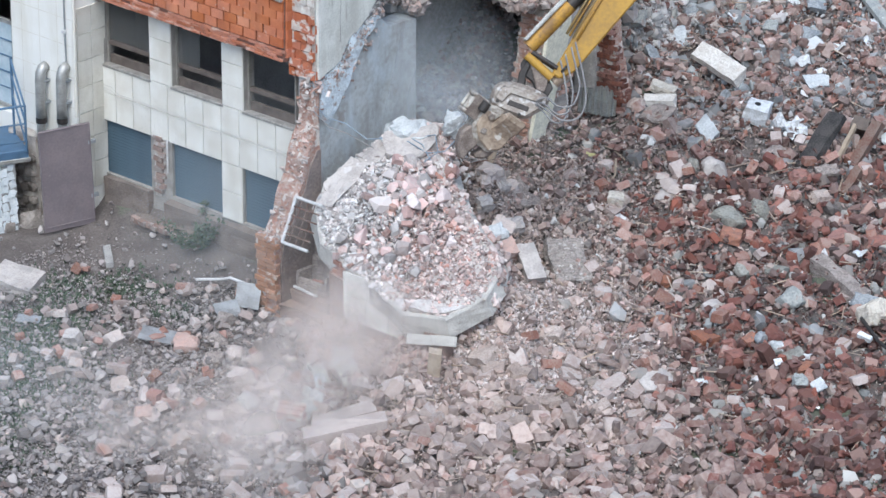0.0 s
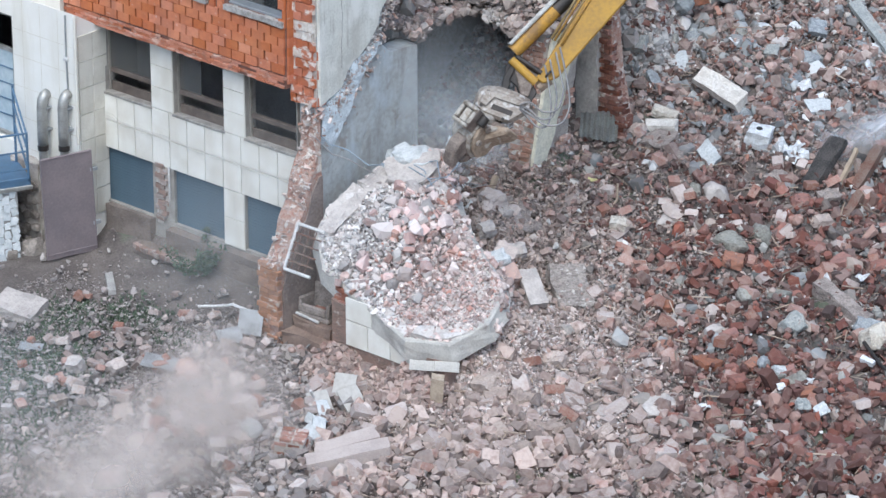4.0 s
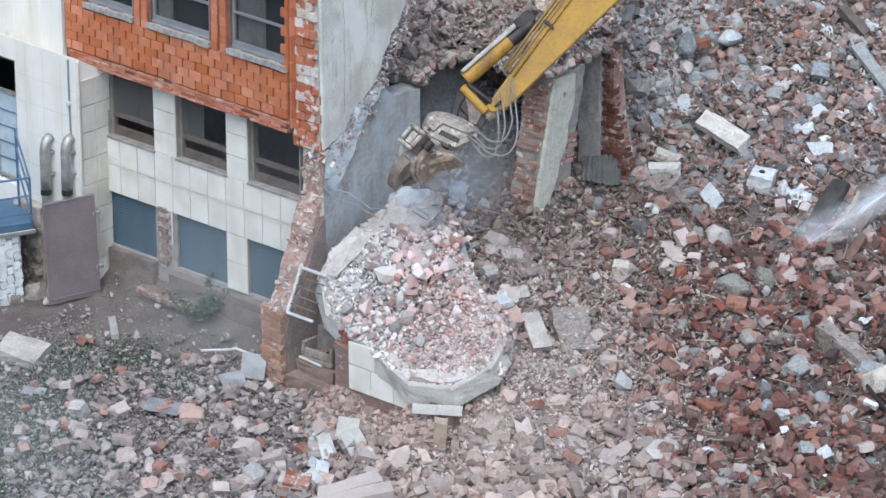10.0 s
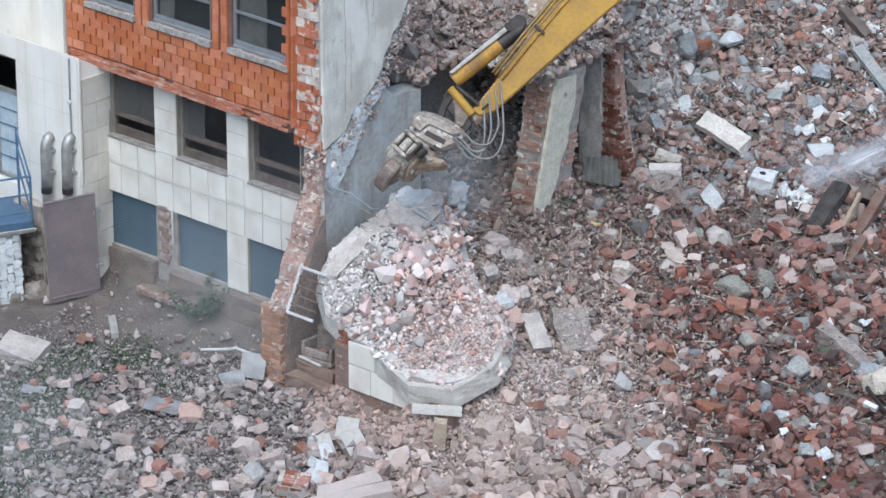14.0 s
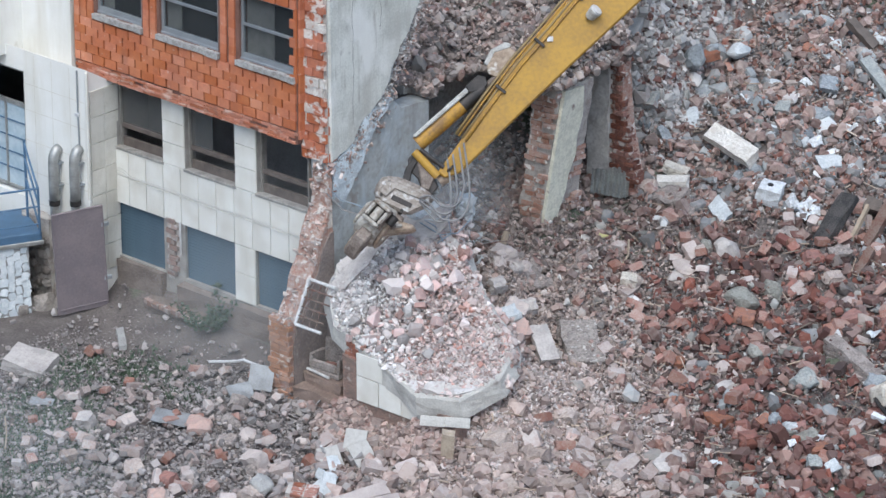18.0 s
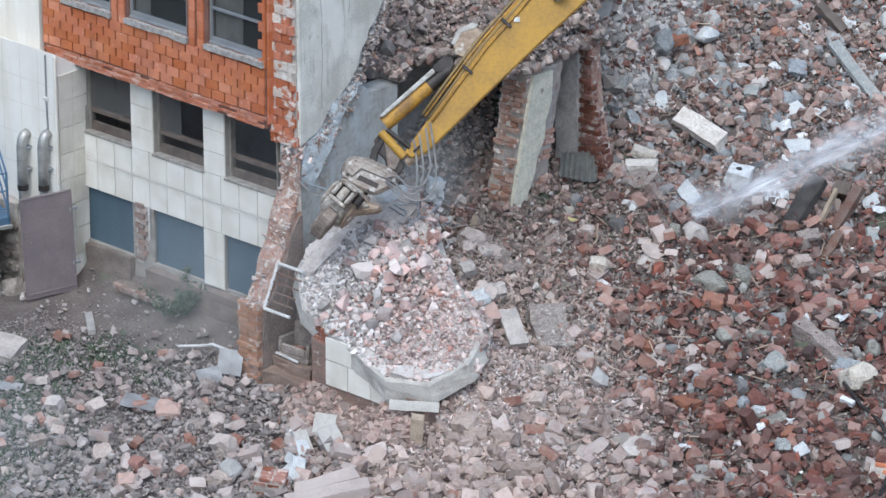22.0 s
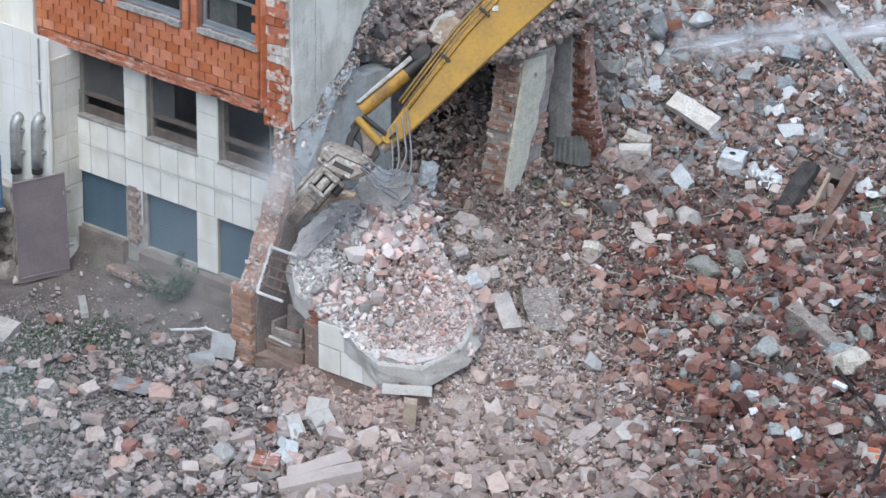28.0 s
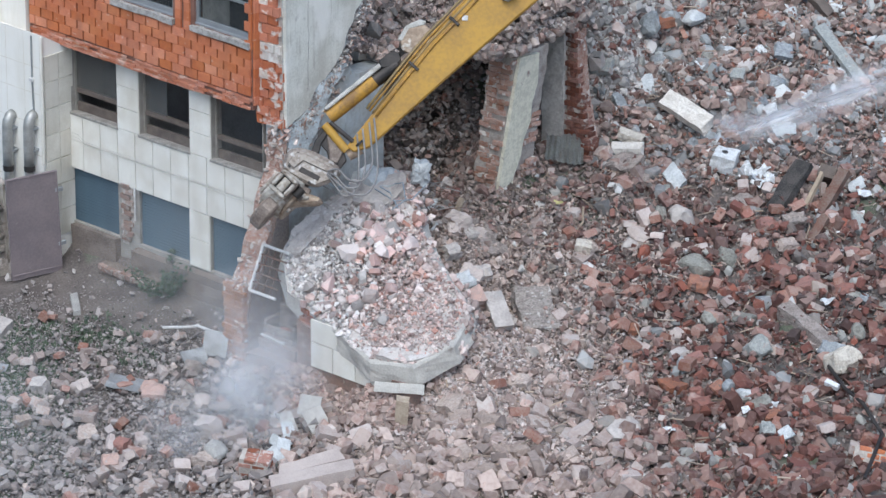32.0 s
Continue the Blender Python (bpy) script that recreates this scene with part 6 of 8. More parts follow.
holed_block((4.75, 9.65))
for k, (x, y, s, mat) in enumerate(((2.68, 3.19, 0.46, M_PINKSTONE), (3.66, 2.75, 0.42, M_PALECONCRETE), (4.95, 2.10, 0.36, M_PALECONCRETE), (1.80, 3.67, 0.4, M_PALEBLUE), (3.79, 2.12, 0.34, M_PINKSTONE), (1.62, 3.23, 0.42, M_PALECONCRETE), (4.82, 1.60, 0.4, M_DIRTY), (3.12, 2.49, 0.36, M_PALECONCRETE), (2.68, 3.81, 0.4, M_PINKSTONE))):
    chunk("concrete_lump", "pale lump of broken concrete beside the slab", "concrete", (s * 1.15, s * 0.95, s * 0.85), (x, y, 0.14), (12 + 9 * k % 30, 11 * k % 28, 61 * k % 90), mat, 140 + k, 0.22, 4, "spilled wall lumps")
# pale lumps spilled between the fallen slab and the hall
for k, (x, y, sx, sy, sz, mat) in enumerate(((0.81, 4.44, 0.5, 0.4, 0.4, M_PALEBLUE), (1.70, 3.80, 0.4, 0.36, 0.36, M_PALECONCRETE), (2.51, 3.34, 0.45, 0.4, 0.3, M_DIRTY), (1.96, 3.27, 0.5, 0.36, 0.4, M_PALECONCRETE), (0.99, 4.03, 0.3, 0.3, 0.3, M_BLUESTONE), (2.07, 4.27, 0.6, 0.5, 0.3, M_DIRTY), (0.75, 5.22, 0.36, 0.3, 0.3, M_PALECONCRETE), (2.89, 2.79, 0.3, 0.28, 0.26, M_PINKSTONE), (2.77, 4.04, 0.5, 0.5, 0.3, M_DIRTY), (2.99, 3.23, 0.34, 0.3, 0.3, M_PALECONCRETE))):
    chunk("concrete_lump", "dusty lump of wall spilled beside the slab", "concrete", (sx, sy, sz), (x, y, 0.12), (10 + 7 * k % 30, 9 * k % 25, 47 * k % 90), mat, 110 + k, 0.3, 4, "spilled wall lumps")


chunk("timber_plank", "charred black timber plank leaning on bricks", "plank", (0.46, 1.75, 0.2), (6.4, 9.66, 0.36), (24, -26, 4), M_CHARRED, 94, 0.12, 5)
for at, turn, size, mat, lab in (((6.6, 10.85, 0.4), (50, -10, 20), (0.4, 0.3, 0.62), M_WOOD, "brown timber box on the wet rubble"),
                                 ((7.2, 10.2, 0.34), (34, -18, 8), (0.24, 1.25, 0.2), M_RUST, "rusty post leaning among broken bricks"),
                                 ((7.73, 8.95, 0.25), (40, -12, 8), (0.2, 0.75, 0.16), M_RUST, "short rusty post in the bricks"),
                                 ((6.95, 9.75, 0.3), (36, -22, 10), (0.1, 1.3, 0.1), M_PALEWOOD, "pale pole leaning on wet rubble"),
                                 ((2.6, 16.2, 0.3), (30, 6, 76), (0.26, 1.0, 0.2), M_WOOD, "dark brown timber lying on the far heap")):
    chunk("timber_post", lab, "post", size, at, turn, mat, len(lab), 0.12, 4)


# stones and large bricks that stand out from the rubble: place, width and height of each
M_SALMON = material("salmon_brick", (0.32, 0.155, 0.125), (0.24, 0.13, 0.11), rough=0.9, scale=5, fine=25, mix=1.0, bump=0.5, thick=0.02, obj=0.15)
M_ORANGE = material("orange_brick_lump", (0.32, 0.135, 0.08), (0.22, 0.115, 0.085), rough=0.9, scale=5, fine=25, mix=1.0, bump=0.5, thick=0.02, obj=0.15)
M_GREENSTONE = material("grey_green_stone", (0.32, 0.315, 0.28), (0.2, 0.19, 0.165), rough=0.95, scale=4, fine=22, mix=1.1, bump=0.8, thick=0.03, obj=0.2)
M_TANLUMP = material("dusty_tan_lump", (0.45, 0.375, 0.325), (0.33, 0.26, 0.225), rough=0.95, scale=4, fine=25, mix=1.0, bump=0.6, thick=0.03, obj=0.2)
M_BLUELUMP = material("wet_blue_grey_stone", (0.33, 0.355, 0.37), (0.2, 0.215, 0.23), rough=0.8, scale=4, fine=22, mix=1.1, bump=0.7, thick=0.03, obj=0.2)


def lift_at(x, y):
    """Debris lies deeper over the ground near the torn column."""
    return 0.1 + max(0.0, 1.45 - x) * 0.5 * (y > 9)


BLUE = ((0.04, 13.04, 0.51, 0.66), (0.22, 13.50, 0.33, 0.36), (0.98, 13.56, 0.54, 0.36), (0.87, 11.65, 0.30, 0.33), (1.33, 11.90, 0.39, 0.27), (1.08, 9.95, 0.36, 0.33), (2.33, 13.10, 0.48, 0.45), (2.16, 12.56, 0.39, 0.33), (3.89, 12.64, 0.66, 0.45), (4.09, 12.02, 0.42, 0.33), (4.29, 11.70, 0.27, 0.24), (3.27, 11.28, 0.30, 0.30), (3.90, 9.75, 0.35, 0.51), (4.10, 10.03, 0.41, 0.48), (4.86, 11.01, 0.39, 0.27), (9.83, 7.31, 0.29, 0.29), (10.05, 7.35, 0.29, 0.29), (9.64, 3.27, 0.29, 0.37), (9.93, 3.32, 0.35, 0.35))
GREEN = ((8.12, 4.74, 0.48, 0.41), (8.53, 5.31, 0.57, 0.43), (7.72, 4.09, 0.37, 0.43), (8.18, 3.60, 0.54, 0.43), (10.36, 3.33, 0.47, 0.49), (10.56, 6.30, 0.35, 0.47), (5.14, 6.20, 0.59, 0.29), (5.13, 6.03, 0.55, 0.29), (6.92, 5.83, 0.71, 0.51), (7.09, 6.62, 0.47, 0.63), (6.52, 6.55, 0.37, 0.29), (5.46, 7.26, 0.60, 0.57), (5.11, 6.95, 0.31, 0.51), (4.71, 7.62, 0.39, 0.39), (8.93, -0.51, 0.63, 0.37), (8.84, 0.85, 0.69, 0.43))
SALMON = ((8.98, 6.90, 0.51, 0.63), (9.58, 7.32, 0.51, 0.48), (9.49, 2.60, 0.59, 0.59), (9.19, 2.83, 0.31, 0.31), (8.68, 3.44, 0.37, 0.41), (8.75, 5.70, 0.41, 0.37), (10.09, 3.45, 0.33, 0.31), (7.32, 7.06, 0.45, 0.45), (8.05, 7.16, 0.54, 0.39), (6.08, 7.11, 0.39, 0.35), (8.75, 8.76, 0.45, 0.39), (7.02, 8.14, 0.45, 0.39), (6.15, 7.59, 0.37, 0.35), (9.20, 0.70, 0.48, 0.42), (9.93, -0.20, 0.42, 0.36))
ORANGE = ((7.82, 2.38, 0.36, 0.39), (6.88, 3.68, 0.36, 0.33), (8.73, 2.62, 0.57, 0.37), (10.91, 2.97, 0.39, 0.33), (0.43, 13.13, 0.48, 0.30), (2.31, 14.58, 0.48, 0.42), (3.28, 14.51, 0.36, 0.27), (9.43, 3.17, 0.36, 0.29), (7.24, 5.45, 0.54, 0.36))
TAN = ((5.87, -0.70, 0.63, 0.57), (6.25, -0.92, 0.63, 0.51), (6.65, -0.61, 0.63, 0.59), (6.39, 0.80, 0.45, 0.51), (7.85, -1.10, 0.51, 0.57), (7.68, -1.43, 0.39, 0.39), (7.85, -2.02, 0.51, 0.48), (6.99, -1.73, 0.60, 0.54), (6.86, -2.51, 0.39, 0.33), (8.56, -0.37, 0.42, 0.36), (8.82, 0.83, 0.63, 0.45), (7.07, -0.42, 0.33, 0.39), (4.69, 5.02, 0.47, 0.37), (6.78, 9.87, 0.51, 0.39), (7.81, 7.75, 0.51, 0.45), (2.90, 7.85, 0.47, 0.45), (2.69, 13.38, 0.33, 0.33), (2.96, 11.28, 0.27, 0.25))
SLABS = ((0.27, 10.94, 0.75, 0.42), (1.73, 10.91, 0.37, 0.63), (1.86, 9.73, 0.27, 0.57), (3.18, 12.32, 0.45, 0.33), (5.21, 11.23, 0.75, 0.39), (4.47, 8.29, 0.48, 0.60), (8.25, 9.66, 0.33, 0.60), (7.60, 10.60, 0.51, 0.33), (10.35, 5.75, 0.66, 0.36), (11.00, 2.61, 0.39, 0.27), (11.32, 2.77, 0.39, 0.27), (3.50, 13.60, 0.57, 0.51))
SCRAPS = ((2.73, 13.81, 0.30, 0.18), (4.72, 12.78, 0.27, 0.25), (2.40, 11.92, 0.27, 0.19), (5.08, 13.32, 0.18, 0.28), (4.63, 14.43, 0.30, 0.14), (5.39, 9.56, 0.30, 0.30), (5.75, 9.43, 0.36, 0.36), (5.74, 9.72, 0.36, 0.24), (5.95, 9.66, 0.30, 0.30), (5.89, 9.34, 0.30, 0.24), (7.88, 10.42, 0.36, 0.18), (10.51, 3.51, 0.23, 0.17), (9.29, 1.60, 0.47, 0.25), (8.75, 3.91, 0.16, 0.14), (9.48, 6.77, 0.30, 0.20), (7.42, 0.91, 0.18, 0.14))
for k, (x, y, w, h) in enumerate(BLUE):
    stone("blue-grey stone standing out of wet rubble", (w, w * 0.8, h * 0.9), (x, y, lift_at(x, y)), 300 + k, (M_BLUELUMP, M_BLUELUMP, M_PALEBLUE, M_GREENSTONE)[k % 4])
for k, (x, y, w, h) in enumerate(GREEN):
    stone("grey-green stone among broken bricks", (w, w * 0.8, h * 0.9), (x, y, lift_at(x, y)), 330 + k, (M_GREENSTONE, M_GREENSTONE, M_PINKSTONE, M_PALECONCRETE)[k % 4])
for rows, mat, name, lab, base in ((SALMON, M_SALMON, "brick", "large salmon-red brick lump on the heap", 360), (ORANGE, M_ORANGE, "brick", "large orange brick lump on the heap", 390), (TAN, M_TANLUMP, "masonry_lump", "dust-covered tan piece of masonry", 420)):
    for k, (x, y, w, h) in enumerate(rows):
        chunk(name, lab, "brick" if name == "brick" else "masonry", (w * 0.92, w * 0.75, h * 0.7), (x, y, lift_at(x, y)), (4 + 13 * k % 26, (17 * k) % 50 - 25, (37 * k) % 90), mat, base + k, 0.14, 5, "", 7)
for k, (x, y, w, h) in enumerate(SLABS):
    chunk("concrete_slab", "pale blue-grey slab of broken concrete in the rubble", "slab", (w * 0.85, h, 0.2), (x, y, lift_at(x, y) + 0.1), (28 + (11 * k) % 30, (19 * k) % 44 - 22, 20 + (23 * k) % 60), (M_BLUESTONE, M_PALEBLUE, M_BLUELUMP)[k % 3] if k != 5 else M_PALEBLUE, 450 + k, 0.16, 5, "", 6)
for k, (x, y, w, h) in enumerate(((3.41, 7.96, 0.81, 0.54), (4.13, 7.63, 0.42, 0.33), (7.46, 8.5, 0.51, 0.51), (6.08, 8.54, 0.66, 0.48))):
    chunk("concrete_lump", "dirty brown lump of wall in the rubble", "concrete", (w, w * 0.8, h * 0.8), (x, y, 0.12), (20, 9 * k - 12, 30 * k), M_DIRTY, 470 + k, 0.2, 5, "", 8)
# larger lumps on the yard's rubble
for k, (x, y, w, h, mat) in enumerate(((2.6, -4.07, 0.5, 0.95, M_PINKSTONE), (0.42, -3.48, 0.6, 0.5, M_LUMPPINK), (-0.76, -4.36, 0.45, 0.48, M_PINKSTONE), (-1.39, -4.88, 0.45, 0.5, M_PALECONCRETE), (0.89, -5.77, 0.48, 0.4, M_TANLUMP), (1.68, -5.64, 0.42, 0.32, M_SALMON), (2.05, -6.31, 0.42, 0.42, M_LUMPPINK), (3.3, -5.04, 0.5, 0.4, M_TANLUMP), (1.4, -3.71, 0.45, 0.4, M_DIRTY), (-0.62, -6.1, 0.36, 0.34, M_TANLUMP))):
    chunk("masonry_lump", "dusty lump of masonry on the yard's rubble", "masonry", (w * 0.9, w * 0.75, h * 0.8), (x, y, 0.12), (6 + 11 * k % 24, (17 * k) % 40 - 20, (37 * k) % 90), mat, 500 + k, 0.14, 5, "", 7)
for k, (x, y, w, h) in enumerate(((4.07, -3.63, 0.3, 0.6), (3.67, -3.01, 0.26, 0.5), (4.21, -4.03, 0.4, 0.4), (3.85, -3.45, 0.22, 0.5))):
    chunk("concrete_slab", "pale blue splinter of wall standing among bricks", "slab", (w, h, 0.12), (x, y, 0.2), (40 + 9 * k, 14 - 9 * k, 30 + 25 * k), M_PALEBLUE, 520 + k, 0.16, 4, "", 5)
chunk("white_bar", "short bright white bar on the rubble", "bar", (0.3, 0.12, 0.1), (10.87, 4.92, 0.34), (20, 0, 5), M_BRIGHT, 81, 0.03)


def crumpled(name, label, category, at, size, turn, mat, seed):
    r = random.Random(seed)
    bm = bmesh.new()
    bmesh.ops.create_grid(bm, x_segments=8, y_segments=8, size=0.5)
    for v in bm.verts:
        v.co.x, v.co.y = v.co.x * size[0], v.co.y * size[1]
        v.co.z = noise.noise(v.co * 6 + Vector((seed, 0, 0))) * size[2]
    geo = bmesh.ops.solidify(bm, geom=bm.faces[:], thickness=0.008)
    ob = part(name, bm, mat)
    ob.matrix_basis = lying(spot(at), *turn)
    return tagged(ob, label, category)


crumpled("plastic_sheet", "crumpled white plastic sheet on the rubble", "sheet", (5.5, 9.55, 0.25), (0.36, 0.42, 0.24), (-20, 5, 20), M_BRIGHT, 1)
for k, (x, y, w, h) in enumerate(SCRAPS):
    crumpled("plastic_scrap", "torn white scrap lying on the rubble", "scrap", (x, y, 0.24), (w * 0.8, h * 0.95, 0.16), (10 + (7 * k) % 20, (11 * k) % 24 - 12, (50 * k) % 90), M_BRIGHT, 30 + k)
crumpled("plastic_scrap", "small white scrap among bricks", "scrap", (10.3, 8.0, 0.25), (0.3, 0.16, 0.1), (-25, 0, 10), M_BRIGHT, 4)
crumpled("plastic_scrap", "small pale scrap among bricks", "scrap", (4.3, 12.0, 0.28), (0.3, 0.25, 0.1), (-25, 0, 60), M_BRIGHT, 5)
crumpled("plastic_scrap", "tiny white scrap in dark bricks", "scrap", (10.2, 3.0, 0.25), (0.16, 0.14, 0.06), (-25, 0, 60), M_BRIGHT, 7)
crumpled("yellow_strap", "loop of dirty yellow plastic strap", "strap", (3.2, 5.9, 0.18), (0.2, 0.1, 0.08), (-20, 0, 30), M_YELLOWPLASTIC, 8)
crumpled("metal_sheet", "bent grey metal sheet by the low pier", "sheet", (-0.3, -0.9, 0.4), (0.5, 0.55, 0.02), (46, 6, 34), M_SHEET, 9)
crumpled("metal_sheet", "dull metal sheet lying on rubble", "sheet", (-0.1, -1.75, 0.22), (0.5, 0.42, 0.03), (30, 8, 62), M_SHEET, 10)
crumpled("metal_sheet", "flat grey metal sheet on yard rubble", "sheet", (-0.35, -3.5, 0.2), (0.72, 0.5, 0.02), (8, 6, 30), M_SHEET, 11)
crumpled("paper_scrap", "pale flat scrap in the yard", "scrap", (-2.9, -4.7, 0.1), (0.5, 0.25, 0.05), (-8, 0, 30), M_SHEET, 12)
for at, turn, seed in (((3.2, -1.9, 0.35), (50, -14, 30), 1), ((3.75, -2.3, 0.28), (42, 16, 70), 2), ((3.3, -2.75, 0.22), (30, 10, 60), 3)):
    chunk("floor_tile", "cream tile fallen from the porch front", "tile", (0.45, 0.5, 0.05), at, turn, M_DUSTYTILE, 70 + seed, 0.04)
chunk("concrete_pipe", "short pale pipe section lying on earth", "pipe", (0.18, 1.0, 0.16), (-3.9, -1.5, 0.06), (0, 0, 50), M_CONCRETE, 80, 0.1)
for pts, r0, mat, lab in (([(-1.15, -1.65, 0.3), (-0.6, -1.4, 0.34), (-0.45, -1.36, 0.4), (0.25, -1.3, 0.42)], 0.03, M_WHITEPAINT, "bent white pipe lying on rubble"),
                          ([(-2.6, -6.0, 0.2), (-2.0, -6.5, 0.12), (-1.6, -6.9, 0.08)], 0.018, M_PALEWOOD, "thin pale stick in the weeds"),
                          ([(3.55, -3.3, 0.5), (3.5, -3.1, 0.15)], 0.03, M_WHITEPAINT, "short white pipe standing up in rubble"),
                          ([(10.96, 4.81, 0.22), (11.67, 4.38, 0.22), (12.22, 4.17, 0.22), (12.90, 3.85, 0.22), (13.6, 2.2, 0.2)], 0.04, M_BLACKSTEEL, "black cable lying over the heap"),
                          ([(3.9, 5.9, 0.25), (4.2, 5.5, 0.22), (4.3, 5.2, 0.16)], 0.025, M_PALEWOOD, "pale splintered lath lying on bricks"),
                          ([(2.35, 3.75, 0.95), (2.36, 3.5, 0.55), (2.3, 3.2, 0.1)], 0.07, M_PALEWOOD, "splintered plank leaning on the heap")):
    bm = bmesh.new()
    tube(bm, [(x, y, height(x, y) + z) for x, y, z in pts], r0, 7)
    tagged(part("pole" if "cable" not in lab else "cable", bm, mat), lab, "cable" if "cable" in lab else "pole")


def masonry(name, label, at, turn, cols, rows, layers, mat):
    m0 = thing(name, label, "masonry", pose(at[0], at[1], height(*at[:2]) + at[2], *turn))
    bm = bmesh.new()
    box(bm, 0.01, cols * 0.26 + 0.05, -0.005, layers * 0.13 - 0.03, 0.01, rows * 0.11 - 0.035)
    part("mortar", bm, M_MORTAR, m0, "pale mortar bed", wobble=0.015)
    bm = bmesh.new()
    box(bm, 0, 0.24, 0, 0.12, 0, 0.09)
    bmesh.ops.bevel(bm, geom=bm.edges[:], offset=0.012, segments=1, affect="EDGES")
    me = mesh_of("brick", bm, mat)
    for i in range(cols):
        for j in range(rows):
            for k in range(layers):
                if random.random() < 0.9:
                    piece("brick", me, m0, pose(i * 0.26 + (0.1 if j % 2 else 0), k * 0.13 - 0.012, j * 0.11, random.uniform(-2, 2), random.uniform(-2, 2), random.uniform(-3, 3)))


masonry("brick_lump", "lump of red bricks still bound by pale mortar", (4.35, -5.2, 0.05), (12, 5, 30), 2, 4, 3, M_OLDBRICK)
masonry("brick_lump", "fallen piece of orange brick wall on the heap", (12.8, 2.95, 0.05), (-25, 8, 30), 3, 4, 3, M_BRICK)


# window guard caught on the broken wall, and what stands in the recess
def guard():
    g = thing("window_guard", "white painted steel window guard hanging on broken wall", "window guard")
    a, d, w = Vector((0.9, -0.76, 1.46)), Vector((0, -0.44, -0.85)), Vector((0.7, 0.015, -0.015))
    for nm, s, e in (("frame_bar", a, a + w), ("frame_bar", a + d, a + d + w), ("frame_bar", a, a + d)):
        bm = bmesh.new()
        rod(bm, s, e, 0.035, 6)
        part(nm, bm, M_WHITEPAINT, g)
    for i in range(1, 4):
        bm = bmesh.new()
        rod(bm, a + w * i / 4, a + d + w * i / 4, 0.01, 5)
        part("grille_bar", bm, M_RUST, g, "rusty grille bar")
    for i in (1, 2, 3, 4):
        bm = bmesh.new()
        rod(bm, a + d * i / 5, a + w + d * i / 5, 0.017, 5)
        part("grille_bar", bm, M_RUST, g, "rusty grille bar")


guard()
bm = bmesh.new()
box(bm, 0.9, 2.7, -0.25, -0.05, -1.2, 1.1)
tagged(part("wall_recess", bm, bpy.data.materials["mottled_brown_plaster"], wobble=0.04), "mottled brown back wall of the porch recess", "wall", kind="structure")
bm = bmesh.new()
box(bm, 0.9, 2.7, -1.3, -0.25, -1.3, -0.75)
box(bm, 0.92, 2.0, -1.02, -0.4, -0.8, -0.51)
bmesh.ops.subdivide_edges(bm, edges=bm.edges[:], cuts=3, use_grid_fill=True)
tagged(part("porch_floor", bm, material("brown_earth", (0.3, 0.22, 0.18), (0.22, 0.16, 0.13), scale=3, fine=25, mix=0.8, bump=0.6, thick=0.03), wobble=0.06), "brown earth floor of the porch recess", "floor", kind="structure")


def old_sink():
    s = thing("stone_sink", "grey stone sink full of debris in the recess", "sink", pose(1.0, -0.95, -0.5, -4, 0, 4))
    for nm, a in (("base", (0, 0.8, 0, 0.5, 0, 0.12)), ("side", (0, 0.08, 0, 0.5, 0.12, 0.42)), ("side", (0.72, 0.8, 0, 0.5, 0.12, 0.42)), ("front", (0.08, 0.72, 0, 0.07, 0.12, 0.3)), ("back", (0.08, 0.72, 0.42, 0.5, 0.12, 0.68))):
        bm = bmesh.new()
        box(bm, *a)
        part(nm, bm, M_DIRTY, s, bevel=0.03, wobble=0.012)
    bm = bmesh.new()
    rod(bm, (0.0, -0.03, 0.08), (0.6, -0.05, 0.02), 0.03)
    part("rim_bar", bm, M_WHITEPAINT, s, "loose white bar")
    bm = bmesh.new()
    box(bm, 0.3, 0.52, 0.15, 0.28, 0.12, 0.24)
    part("brick", bm, M_OLDBRICK, s)


old_sink()
for i in range(18):
    piece("brick", old_me, porch, pose(2.72 - 0.24 * (i % 2) * 0.5 - 0.05, -1.3, -0.9 + i * 0.092, random.uniform(-4, 4), random.uniform(-5, 5), random.uniform(-20, 20)))

M_CABLE = material("dusty_blue_cable", (0.3, 0.36, 0.42), (0.22, 0.26, 0.3), rough=0.7, bump=0.1)
# torn cables at the corner and over the slab's top
for k, pts in enumerate(([(0.8, -0.05, 3.2), (1.0, 0.1, 2.95), (1.3, 0.3, 2.85), (1.7, 0.5, 2.55), (1.75, 0.9, 2.45)], [(0.8, -0.1, 3.1), (1.15, 0.0, 2.8), (1.4, 0.2, 2.7), (1.8, 0.6, 2.35)],
                         [(1.5, 1.1, 2.35), (1.8, 1.15, 2.4), (2.2, 1.2, 2.42), (2.7, 1.2, 2.3), (3.0, 1.4, 2.35), (3.1, 1.7, 2.6)], [(2.4, 1.5, 2.5), (2.75, 1.4, 2.65), (3.0, 1.2, 2.4), (2.8, 1.0, 2.2)],
                         [(1.6, 1.2, 2.4), (2.0, 1.3, 2.5), (2.5, 1.3, 2.4), (2.9, 1.1, 2.2)])):
    bm = bmesh.new()
    tube(bm, pts, 0.014, 5)
    tagged(part("cable", bm, M_CABLE if k != 1 else M_HOSE), "torn cable trailing from the broken wall", "cable", "torn cables")
chunk("concrete_lump", "pale blue lump standing on the slab's rim", "concrete", (0.45, 0.35, 0.6), (2.75, 2.0, 0), (10, 8, 40), M_PALEBLUE, 90, 0.34, 4).location.z = 2.7
